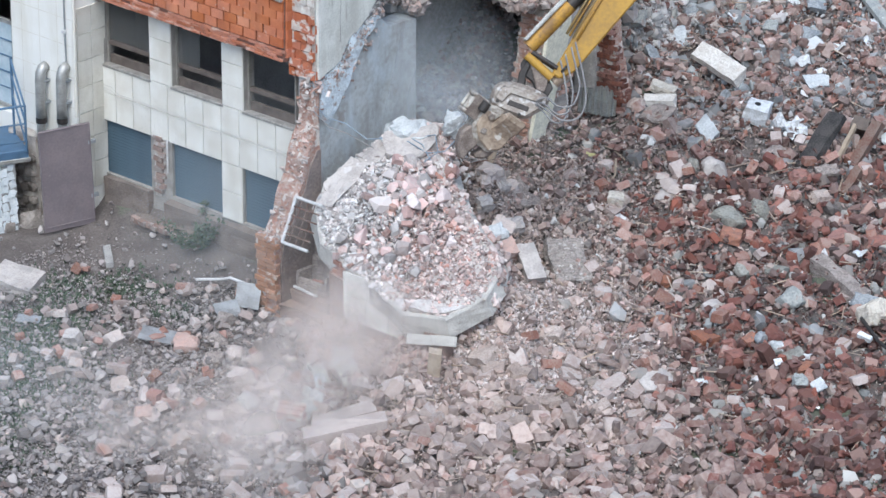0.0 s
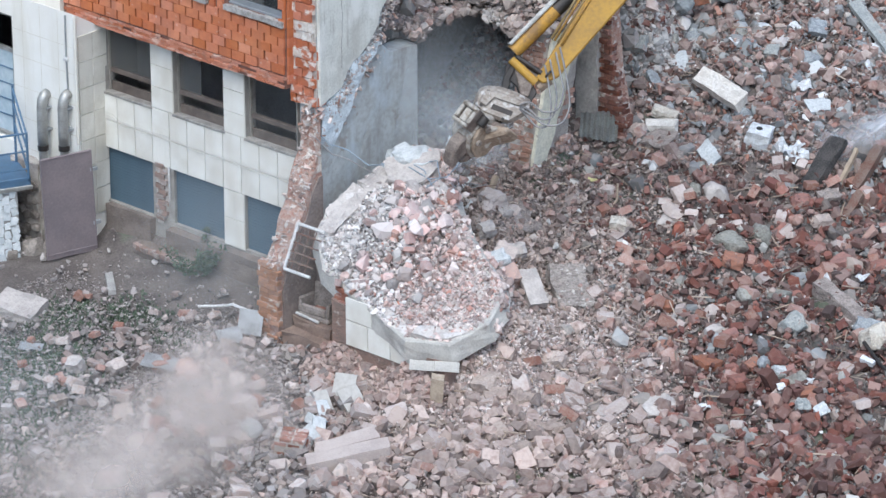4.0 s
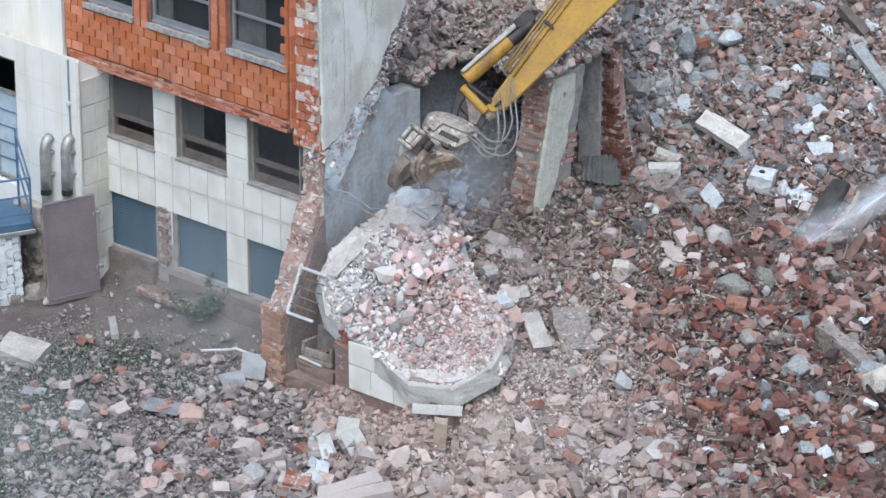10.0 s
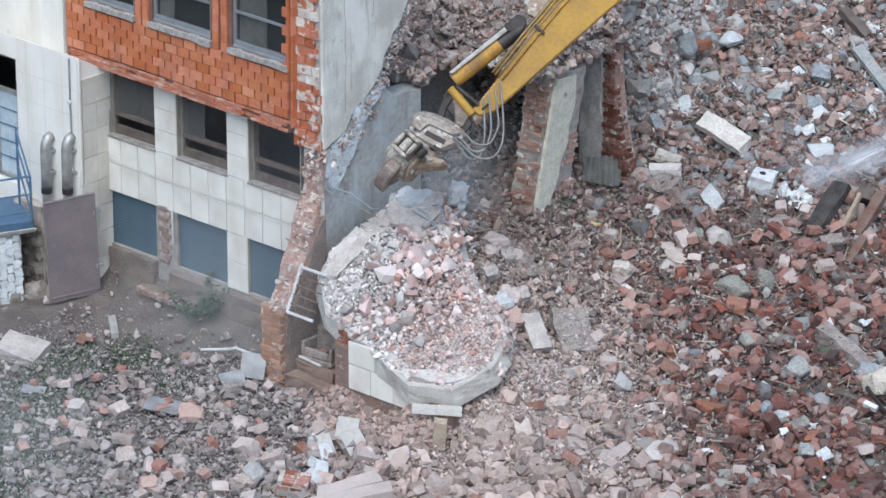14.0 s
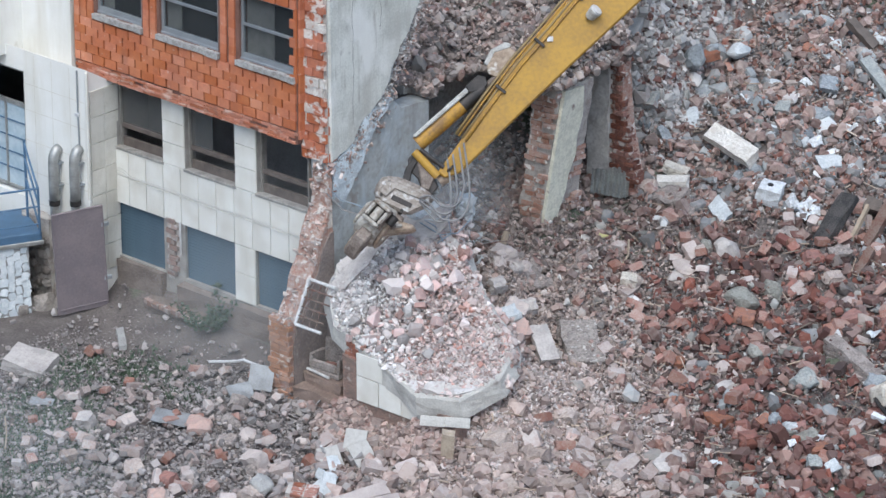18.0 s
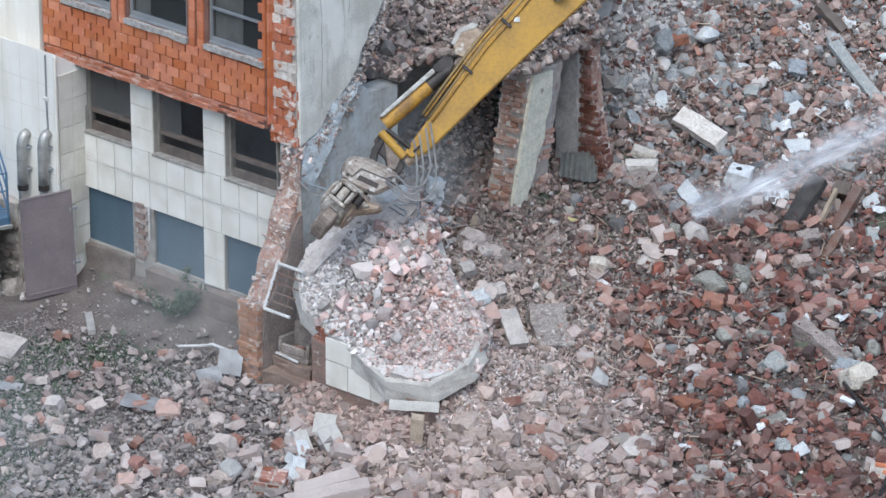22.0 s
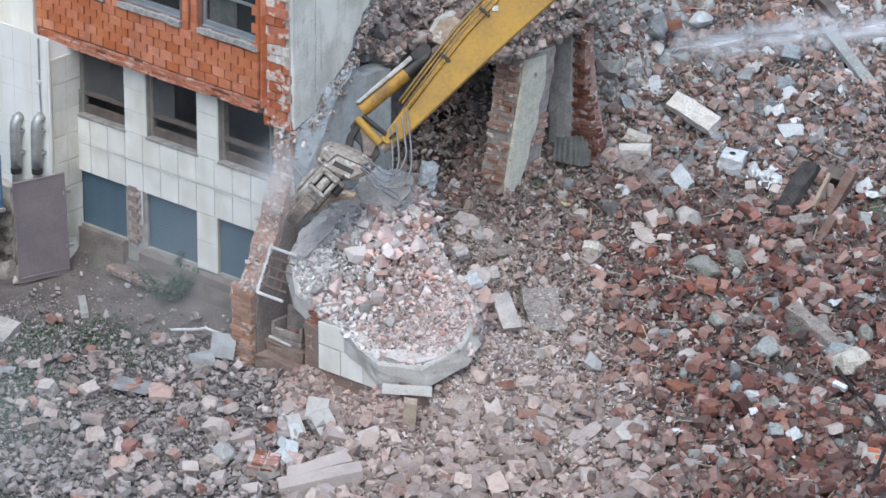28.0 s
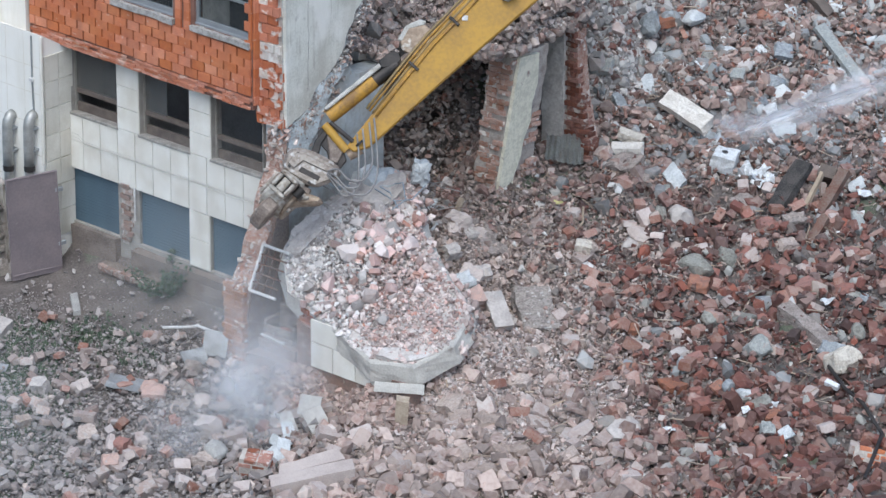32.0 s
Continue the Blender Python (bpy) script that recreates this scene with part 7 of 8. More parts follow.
chunk("concrete_lump", "big pale blue lump of wall on the slab", "concrete", (1.25, 0.8, 0.75), (1.95, 1.6, 0), (30, 0, 35), M_PALEBLUE, 91, 0.34, 4).location.z = 2.35


# tangle of bent wire and rebar caught at the top of the slab
for k in range(11):
    r = random.Random(200 + k)
    c = Vector((2.55 + r.gauss(0, 0.22), 2.35 + r.gauss(0, 0.22), 2.25 + r.gauss(0, 0.12)))
    pts = [c + Vector((math.cos(0.9 * i + k) * (0.16 + 0.06 * i), math.sin(0.7 * i + 2 * k) * (0.14 + 0.05 * i), -0.07 * i + r.gauss(0, 0.05))) for i in range(7)]
    bm = bmesh.new()
    tube(bm, pts, 0.011, 5)
    tagged(part("wire", bm, M_HOSE if k % 3 else M_RUST), "bent grey wire sticking out of the rubble", "wire", "tangled wires")


# ---- loose bricks that lie singly near the front ----
def loose(kind, n, seed, mats, label, group, umin, umax, vmin, vmax, smin, smax):
    r = random.Random(seed)
    meshes = []
    for k in range(24):
        bm = bmesh.new()
        l, w, h = r.uniform(0.22, 0.42), r.uniform(0.18, 0.28), r.uniform(0.12, 0.22)
        for cx, cy, cz in [(i, j, k2) for i in (-0.5, 0.5) for j in (-0.5, 0.5) for k2 in (-0.5, 0.5)]:
            worn = r.choice((0.97, 0.94, 0.88, 0.72, 0.5))
            for ax in range(3):
                c = [cx * l, cy * w, cz * h]
                c[ax] *= worn * r.uniform(0.9, 1.0)
                bm.verts.new([v * r.uniform(0.9, 1.0) for v in c])
        hull = bmesh.ops.convex_hull(bm, input=bm.verts[:])
        bmesh.ops.delete(bm, geom=list({g for g in hull["geom_interior"] + hull["geom_unused"] if isinstance(g, bmesh.types.BMVert)}), context="VERTS")
        meshes.append(mesh_of(kind, bm, mats[k % len(mats)]))
    for i in range(n):
        u, v = r.uniform(umin, umax), r.uniform(vmin, vmax)
        x, y = 6.5 - 0.653 * u + 0.757 * v, -2.7 + 0.757 * u + 0.653 * v
        if -1.6 < y < 3.5 and 0.2 < x < 5.9 or (y > -0.6 and x < 0.9):
            continue
        ob = new(kind, meshes[r.randrange(24)])
        ob.matrix_basis = pose(x, y, height(x, y) + 0.14, r.gauss(0, 22), r.gauss(0, 22), r.uniform(0, 360)) @ Matrix.Scale(r.uniform(smin, smax), 4)
        tagged(ob, label, kind, group)


M_LOOSE_PINK = material("dust_covered_brick", (0.47, 0.405, 0.375), (0.38, 0.3, 0.27), rough=0.95, scale=5, fine=30, mix=0.8, bump=0.4, obj=0.2)
M_LOOSE_RED = material("bare_red_brick", (0.29, 0.14, 0.105), (0.36, 0.25, 0.21), rough=0.9, scale=5, fine=30, mix=0.8, bump=0.4, obj=0.25)
M_YARDLOOSE = material("muddy_brick", (0.33, 0.27, 0.245), (0.25, 0.19, 0.17), rough=0.95, scale=5, fine=30, mix=0.9, bump=0.5, obj=0.25)
M_LOOSE_GREY = material("mortar_clad_brick", (0.5, 0.45, 0.42), (0.42, 0.32, 0.28), rough=0.95, scale=6, fine=30, mix=0.8, bump=0.4, obj=0.2)
loose("brick", 160, 5, [M_LOOSE_PINK, M_LOOSE_PINK, M_LOOSE_GREY, M_LOOSE_PINK, M_LOOSE_RED], "brick under pale pink dust lying on the heap", "loose dusty bricks", -5.5, 2.5, -6.5, 4.5, 0.8, 1.25)
loose("brick", 110, 6, [M_LOOSE_RED, M_LOOSE_RED, M_LOOSE_GREY, M_LOOSE_PINK], "broken red brick lying on the heap", "loose red bricks", 0, 9, 2.5, 9.5, 0.75, 1.2)
loose("brick", 70, 8, [M_YARDLOOSE, M_LOOSE_RED, M_YARDLOOSE, M_LOOSE_GREY], "loose brick lying in the yard", "loose yard bricks", 1.5, 7, -8.5, -3.5, 0.55, 0.9)


# ---- water and dust, in soft rigid wisps ----
def wisp_material(name, colour, strength, scale, stretch=1.0, span=(0.36, 0.72)):
    m = bpy.data.materials.new(name)
    m.use_nodes = True
    n, l = m.node_tree.nodes, m.node_tree.links
    bsdf = n["Principled BSDF"]
    bsdf.inputs["Base Color"].default_value, bsdf.inputs["Roughness"].default_value = (*colour, 1), 1.0
    bsdf.inputs["Specular IOR Level"].default_value = 0.0
    uv = n.new("ShaderNodeUVMap")
    uv.uv_map = "soft"
    grad = n.new("ShaderNodeTexGradient")
    grad.gradient_type = "SPHERICAL"
    l.new(uv.outputs[0], grad.inputs[0])
    tc = n.new("ShaderNodeTexCoord")
    mp = n.new("ShaderNodeMapping")
    mp.inputs["Scale"].default_value = (scale * stretch, scale, scale)
    l.new(tc.outputs["Object"], mp.inputs[0])
    ns = n.new("ShaderNodeTexNoise")
    ns.inputs["Scale"].default_value, ns.inputs["Detail"].default_value = 1.0, 5
    l.new(mp.outputs[0], ns.inputs["Vector"])
    mr = n.new("ShaderNodeMapRange")
    mr.inputs["From Min"].default_value, mr.inputs["From Max"].default_value = span
    l.new(ns.outputs["Fac"], mr.inputs["Value"])
    mul, mul2 = n.new("ShaderNodeMath"), n.new("ShaderNodeMath")
    mul.operation = mul2.operation = "MULTIPLY"
    l.new(grad.outputs["Fac"], mul.inputs[0])
    l.new(mr.outputs[0], mul.inputs[1])
    l.new(mul.outputs[0], mul2.inputs[0])
    mul2.inputs[1].default_value = strength
    l.new(mul2.outputs[0], bsdf.inputs["Alpha"])
    return m


def wisps(name, sheets, mat, label, category, group=""):
    """sheets: (centre, half-axis a, half-axis b); each is a soft-edged sheet."""
    me = bpy.data.meshes.new(name)
    verts, faces, uvs = [], [], []
    for c, a, b in sheets:
        c, a, b = Vector(c), Vector(a), Vector(b)
        k = len(verts)
        for s, t in ((-1, -1), (1, -1), (1, 1), (-1, 1)):
            verts.append(c + a * s + b * t)
            uvs.append((s, t))
        faces.append((k, k + 1, k + 2, k + 3))
    me.from_pydata([tuple(v) for v in verts], [], faces)
    layer = me.uv_layers.new(name="soft")
    for i, l in enumerate(me.loops):
        layer.data[i].uv = uvs[l.vertex_index]
    me.materials.append(mat)
    ob = new(name, me)
    ob.visible_shadow = False
    return tagged(ob, label, category, group)


M_MIST = wisp_material("water_mist", (0.88, 0.9, 0.94), 0.72, 3.0, 0.3, (0.34, 0.74))
M_SPLASH = wisp_material("water_splash", (0.82, 0.88, 0.96), 0.9, 1.4, 1.0, (0.25, 0.75))
M_DUST = wisp_material("brick_dust", (0.5, 0.44, 0.41), 0.75, 0.8, 1.0, (0.2, 0.8))
M_FRESHDUST = wisp_material("fresh_dust", (0.57, 0.59, 0.63), 0.6, 0.8, 1.0, (0.2, 0.8))
M_HAZE = wisp_material("pale_haze", (0.46, 0.5, 0.54), 0.62, 0.5, 1.0, (0.1, 0.9))

M_THINHAZE = wisp_material("thin_haze", (0.5, 0.53, 0.54), 0.24, 0.4, 1.0, (0.05, 0.95))

# the jet's own x axis runs from where it strikes back to the nozzle
sheets = []
r = random.Random(9)
for i in range(14):
    a = (i % 2) * 1.57 + i * 0.21
    d = 0.5 + i // 2 * 1.5
    w = 0.72 - 0.028 * i
    sheets.append(((d, r.uniform(-0.03, 0.03), r.uniform(-0.03, 0.03)), (2.3, 0, 0), (0, w * math.cos(a), w * math.sin(a))))
sheets += [((-0.1, 0, 0.1), (0.7, 0, 0), (0, 0.45, 0.3)), ((-0.6, 0.1, 0.05), (1.1, 0.2, 0), (0, 0.4, 0.55))]
jet = thing("water_jet", "white jet of water spray wetting the heap", "water")
for k, s in enumerate(sheets):
    w = wisps("spray", [s], M_MIST if k < 14 else M_SPLASH, "", "")
    w.parent = jet


def puff(name, seed, size, count, mat, label, group=""):
    r = random.Random(seed)
    sh = []
    for i in range(count):
        c = Vector((r.gauss(0, 0.45), r.gauss(0, 0.45), r.gauss(0, 0.4))) * size
        n = (AIM @ Vector((r.gauss(0, 0.25), r.gauss(0, 0.25), 1))).normalized()
        a = n.orthogonal().normalized()
        a = Matrix.Rotation(r.uniform(0, 6.28), 3, n) @ a
        s = size * r.uniform(0.7, 1.2)
        sh.append((c, a * s, n.cross(a) * s * r.uniform(0.7, 1.0)))
    cloud = thing(name, label, "dust", None, group)
    for s in sh:
        w = wisps("wisp", [s], mat, "", "")
        w.parent = cloud
    return cloud


dust_a = puff("dust_cloud", 1, 1.9, 5, M_DUST, "drifting cloud of pale brick dust", "dust clouds")
dust_b = puff("dust_cloud", 2, 2.0, 4, M_DUST, "dust cloud rolling over the yard rubble", "dust clouds")
dust_c = puff("dust_cloud", 3, 1.25, 4, M_FRESHDUST, "cloud of dust falling past the broken corner", "dust clouds")
dust_d = puff("dust_cloud", 4, 0.9, 4, M_FRESHDUST, "dust blown from the crushed wall", "dust clouds")
haze = puff("dust_haze", 5, 1.7, 5, M_HAZE, "thin blue-grey haze hanging in the torn hall", "dust clouds")
haze.location = (0.6, 4.4, 2.5)

yard_haze = puff("dust_haze", 8, 3.6, 2, M_THINHAZE, "thin grey dust haze hanging over the yard", "dust clouds")
yard_haze.location = (0.5, -7.0, 0.3)

NOZZLE = Vector((13.88, 10.25, 6.68))
JET_ROWS = [
    (0, 7.11, 14.16, 1.84),
    (1, 6.69, 13.08, 1.72),
    (1.5, 3.45, 11.08, 1.86),
    (2, 5.75, 12.03, 1.68),
    (3, 6.99, 9.87, 1.12),
    (3.5, 7.33, 9.66, 1.03),
    (5.5, 3.07, 10.28, 1.78),
    (6, 3.21, 10.49, 1.79),
    (6.5, 3.91, 10.31, 1.66),
    (7, 4.42, 8.99, 1.35),
    (7.5, 4.43, 8.37, 1.24),
    (8, 4.55, 8.55, 1.25),
    (8.5, 4.76, 8.45, 1.20),
    (9, 5.10, 8.86, 1.22),
    (9.5, 6.43, 8.81, 1.01),
    (10, 7.21, 8.08, 0.77),
    (10.5, 7.89, 5.57, 0.23),
    (11, 8.19, 3.84, -0.11),
    (11.5, 8.68, 2.00, -0.51),
    (12, 8.20, 3.93, -0.10),
    (12.5, 9.7, 2.4, -0.62),
    (13, 10.7, 4.8, -0.4),
    (13.5, 9.3, 6.3, 0.1),
    (14, 5.88, 9.72, 1.26),
    (14.5, 5.95, 13.32, 1.87),
    (16.5, 6.87, 8.53, 0.90),
    (17, 6.35, 8.37, 0.95),
    (17.5, 6.95, 6.74, 0.58),
    (18, 6.05, 13.02, 1.80),
    (18.5, 2.27, 9.78, 1.81),
    (19, 4.00, 10.08, 1.60),
    (19.5, 6.40, 8.87, 1.03),
    (20, 6.96, 5.57, 0.37),
    (20.5, 7.32, 5.84, 0.36),
    (21, 3.41, 15.07, 2.56),
    (21.5, 2.91, 10.71, 1.87),
    (22, 5.24, 7.52, 0.97),
    (22.5, 4.47, 7.14, 1.02),
    (23, 4.04, 7.12, 1.08),
    (23.5, 4.67, 7.26, 1.01),
    (24, 4.33, 7.96, 1.18),
    (24.5, 4.58, 8.10, 1.17),
    (25, 4.75, 7.99, 1.12),
    (25.5, 2.68, 8.48, 1.52),
    (27.5, 1.04, 10.23, 2.07),
    (28, 1.43, 12.02, 2.32),
    (28.5, 0.30, 10.59, 2.24),
    (29, 4.72, 13.86, 2.15),
    (29.5, 2.83, 10.08, 1.78),
    (30, 3.36, 9.63, 1.62),
    (30.5, 3.99, 9.89, 1.57),
    (31, 4.75, 9.96, 1.47),
    (31.5, 4.45, 9.82, 1.49),
    (32, 4.58, 9.87, 1.48),
]


# ---- rubble ----
def rock_templates(rng, count, kind):
    """Small closed shapes, as corner arrays and triangle arrays."""
    out = []
    for _ in range(count):
        if kind == "brick":
            l, w, h = rng.uniform(0.5, 1.0), rng.uniform(0.4, 0.62), rng.uniform(0.25, 0.5)
            if rng.random() < 0.25:
                h = rng.uniform(0.08, 0.16)
            c = np.array([(sx * l, sy * w, sz * h) for sz in (-1, 1) for sy in (-1, 1) for sx in (-1, 1)]) * 0.5
            c = c + rng.normal(0, 0.035, c.shape)
            t = np.array([(0, 2, 1), (1, 2, 3), (4, 5, 6), (5, 7, 6), (0, 1, 4), (1, 5, 4), (2, 6, 3), (3, 6, 7), (0, 4, 2), (2, 4, 6), (1, 3, 5), (3, 7, 5)])
        elif kind == "shard":
            # flat, splintered and elongated breaks
            bm = bmesh.new()
            half = np.array((rng.uniform(0.55, 1.1), rng.uniform(0.3, 0.62), rng.uniform(0.12, 0.42))) / 2
            for v in rng.uniform(-1, 1, (11, 3)):
                bm.verts.new(np.sign(v) * np.abs(v) ** 0.4 * half)
            hull = bmesh.ops.convex_hull(bm, input=bm.verts[:])
            bmesh.ops.delete(bm, geom=list({g for g in hull["geom_interior"] + hull["geom_unused"] if isinstance(g, bmesh.types.BMVert)}), context="VERTS")
            bmesh.ops.triangulate(bm, faces=bm.faces[:])
            bmesh.ops.recalc_face_normals(bm, faces=bm.faces)
            bm.verts.index_update()
            c = np.array([v.co[:] for v in bm.verts])
            t = np.array([[v.index for v in f.verts] for f in bm.faces])
            bm.free()
        elif kind == "lump":
            # a brick with its corners and edges knocked off
            bm = bmesh.new()
            half = np.array((rng.uniform(0.5, 1.0), rng.uniform(0.42, 0.66), rng.uniform(0.3, 0.52))) / 2
            for s in [(i, j, k) for i in (-1, 1) for j in (-1, 1) for k in (-1, 1)]:
                for ax in range(3):
                    c0 = np.array(s, float)
                    c0[ax] *= rng.uniform(0.35, 0.95)
                    bm.verts.new(c0 * half * rng.uniform(0.86, 1.0, 3))
            hull = bmesh.ops.convex_hull(bm, input=bm.verts[:])
            bmesh.ops.delete(bm, geom=list({g for g in hull["geom_interior"] + hull["geom_unused"] if isinstance(g, bmesh.types.BMVert)}), context="VERTS")
            bmesh.ops.triangulate(bm, faces=bm.faces[:])
            bmesh.ops.recalc_face_normals(bm, faces=bm.faces)
            bm.verts.index_update()
            c = np.array([v.co[:] for v in bm.verts])
            t = np.array([[v.index for v in f.verts] for f in bm.faces])
            bm.free()
        else:
            bm = bmesh.new()
            shape = rng.uniform(0.4, 0.62, 3) * 1.45
            for v in rng.normal(0, 1, (22 if kind == "stone" else 8, 3)):
                v = v / np.abs(v).max() ** 0.85 / 2
                bm.verts.new(v * shape)
            hull = bmesh.ops.convex_hull(bm, input=bm.verts[:])
            bmesh.ops.delete(bm, geom=list({g for g in hull["geom_interior"] + hull["geom_unused"] if isinstance(g, bmesh.types.BMVert)}), context="VERTS")
            bmesh.ops.triangulate(bm, faces=bm.faces[:])
            bmesh.ops.recalc_face_normals(bm, faces=bm.faces)
            bm.verts.index_update()
            c = np.array([v.co[:] for v in bm.verts])
            t = np.array([[v.index for v in f.verts] for f in bm.faces])
            bm.free()
        out.append((c, t))
    return out


def turns(rng, n, flat):
    """Random turns; flat near 1 keeps the pieces lying down."""
    a, b, c = rng.uniform(0, 2 * np.pi, n), rng.normal(0, 1 - flat, n), rng.normal(0, 1 - flat, n)
    ca, sa, cb, sb, cc, sc = np.cos(a), np.sin(a), np.cos(b), np.sin(b), np.cos(c), np.sin(c)
    m = np.empty((n, 3, 3))
    m[:, 0] = np.stack((ca * cb, ca * sb * sc - sa * cc, ca * sb * cc + sa * sc), 1)
    m[:, 1] = np.stack((sa * cb, sa * sb * sc + ca * cc, sa * sb * cc - ca * sc), 1)
    m[:, 2] = np.stack((-sb, cb * sc, cb * cc), 1)
    return m


def scatter(name, mat, kind, places, sizes, dusty, seed, flat=0.6, label="", category="rubble", parent=None, basis=None):
    """One mesh of many loose pieces at the given places."""
    rng = np.random.default_rng(seed)
    temps = rock_templates(rng, 22, kind) if kind != "mixed" else rock_templates(rng, 22, "shard") + rock_templates(rng, 9, "lump") + rock_templates(rng, 7, "stone") + rock_templates(rng, 6, "brick")
    pick = rng.integers(0, len(temps), len(places))
    rot = turns(rng, len(places), flat)
    vs, ts, ds, base = [], [], [], 0
    for k, (c, t) in enumerate(temps):
        sel = np.where(pick == k)[0]
        if not len(sel):
            continue
        p = np.einsum("nij,vj->nvi", rot[sel], c) * sizes[sel, None, None] + places[sel, None, :]
        vs.append(p.reshape(-1, 3))
        ts.append((t[None] + (base + np.arange(len(sel)) * len(c))[:, None, None]).reshape(-1, 3))
        ds.append(np.repeat(dusty[sel], len(c)))
        base += len(sel) * len(c)
    vs, ts, ds = np.concatenate(vs), np.concatenate(ts), np.concatenate(ds)
    me = bpy.data.meshes.new(name)
    me.vertices.add(len(vs))
    me.vertices.foreach_set("co", vs.astype(np.float32).ravel())
    me.loops.add(ts.size)
    me.loops.foreach_set("vertex_index", ts.astype(np.int32).ravel())
    me.polygons.add(len(ts))
    me.polygons.foreach_set("loop_start", np.arange(0, ts.size, 3, dtype=np.int32))
    me.polygons.foreach_set("use_smooth", np.zeros(len(ts), dtype=bool))
    me.update(calc_edges=True)
    att = me.attributes.new("dusty", "FLOAT", "POINT")
    att.data.foreach_set("value", ds.astype(np.float32))
    me.materials.append(mat)
    ob = new(name, me)
    if basis:
        ob.matrix_basis = basis
    if parent:
        ob.parent = parent
        ob["kind"] = "stuff"
    else:
        tagged(ob, label, category, kind="stuff")
    return ob


def heap_places(rng, n, sink=0.1, lift=0.12):
    u, v = rng.uniform(-7, 26, n), rng.uniform(-12, 13, n)
    x, y = 6.5 - 0.653 * u + 0.757 * v, -2.7 + 0.757 * u + 0.653 * v
    court = smooth(-1.5, -3.0, v) * smooth(0.5, -1.0, x - 0.6)
    keep = ~((x < 0.9) & (y > -0.25) & (x > -14) & (y < 3.1))
    under = np.interp(y, [0, 3.0, 7.5, 8.4, 10, 14, 26], [0.3, 0.3, 0.3, -1.0, -3, -4, -9])
    keep &= ~((x < under) & (y > 0))
    keep &= ~((x < -5.3) & (y > -0.9))
    keep &= ~((x > 0.3) & (x < 0.9) & (y > -1.4) & (y < 0))
    # the yard before the facade is thinly strewn, bare earth towards the foot of the wall
    thin = np.where(x < 0.3, np.clip(0.06 + 0.75 * smooth(-0.9, -3.2, y) * smooth(-5.5, -1.0, x) + 0.3 * smooth(-3, -6, y) + 0.4 * smooth(-2.2, 0, x) * smooth(-0.3, -1.2, y), 0, 1), 1.0)
    thin = np.where((x < -1.5) & (y < -3), thin * (0.45 + 0.5 * (np.sin(1.1 * x + 0.5) * np.sin(0.9 * y) > -0.1)), thin)
    thin = thin * np.where((x > 0.9) & (x < 2.7) & (y > -1.35) & (y < 0.6), 0.25, 1)
    for cx, cy, _, s in WEED_SPOTS:
        thin = thin * (1 - 0.45 * np.exp(-((x - cx) ** 2 + (y - cy) ** 2) / (2 * (s * 0.9) ** 2)))
    thin = np.where((x < 0.3) & (y < -0.6), thin * 0.72, thin)
    keep &= rng.random(n) < thin
    x, y = x[keep], y[keep]
    z = land(x, y) + rng.uniform(-sink, lift, len(x))
    return np.stack((x, y, z), 1)


def dustiness(p, rng):
    u, v = plan_uv(p[:, 0], p[:, 1])
    d = 0.48 + 0.52 * np.exp(-((u - 0.5) / 5.2) ** 2 - ((v - 0.1) / 4.4) ** 2)
    d = np.maximum(d, 0.88 * np.exp(-((u - 5.0) / 4.2) ** 2 - ((v - 1.6) / 2.6) ** 2))
    d = np.maximum(d, 0.9 * smooth(-2.2, -3.5, v))
    d = d - 0.84 * smooth(2.6, 5.8, v + 0.25 * (u - 4)) * smooth(9.5, 7.0, u)
    d = d + 0.1 * smooth(9, 12, u)
    return np.clip(d + rng.normal(0, 0.13, len(p)), 0, 1)


def grade(p):
    """Coarser pieces towards the near foot, finer up the middle of the heap."""
    u, v = plan_uv(p[:, 0], p[:, 1])
    fine = np.exp(-((u - 6) / 3.5) ** 2 - ((v - 1.5) / 3.0) ** 2)
    return (1.0 + 0.24 * smooth(3.5, -1, u) - 0.4 * fine) * (1 - 0.42 * smooth(-2.3, -4, v))


def spread(names, mats, kind, n, sizes, seed, flat, labels, sink=0.1, lift=0.12):
    """One scatter over the heap and a greyer one over the yard."""
    p = heap_places(rng, n, sink, lift)
    size, dust = sizes(p), dustiness(p, rng)
    yard = plan_uv(p[:, 0], p[:, 1])[1] < -2.3 + rng.normal(0, 0.7, len(p))
    for k, sel in enumerate((~yard, yard)):
        scatter(names[k], mats[k], kind, p[sel], size[sel], dust[sel], seed + 100 * k, max(flat, 0.6) if k else flat, labels[k])


rng = np.random.default_rng(7)
spread(("brick_rubble", "yard_bricks"), (M_RUB_BRICK, M_YARD_BRICK), "mixed", 50000, lambda p: rng.gamma(4, 0.05, len(p)).clip(0.07, 0.46) * grade(p), 11, 0.35,
       ("heap of broken red bricks under pale dust", "grey dusty bricks strewn over the yard"), 0.12, 0.22)
spread(("whole_bricks", "yard_whole_bricks"), (M_RUB_BRICK, M_YARD_BRICK), "lump", 5000, lambda p: rng.gamma(7, 0.036, len(p)).clip(0.14, 0.4) * grade(p), 15, 0.35,
       ("whole bricks scattered over the heap", "whole bricks scattered over the yard"), 0.05, 0.2)
spread(("stone_rubble", "yard_stones"), (M_RUB_STONE, M_RUB_STONE), "stone", 9000, lambda p: rng.gamma(2.4, 0.06, len(p)).clip(0.06, 0.4) * grade(p), 12, 0.3,
       ("scattered lumps of grey concrete and stone", "pale stones strewn over the yard"))
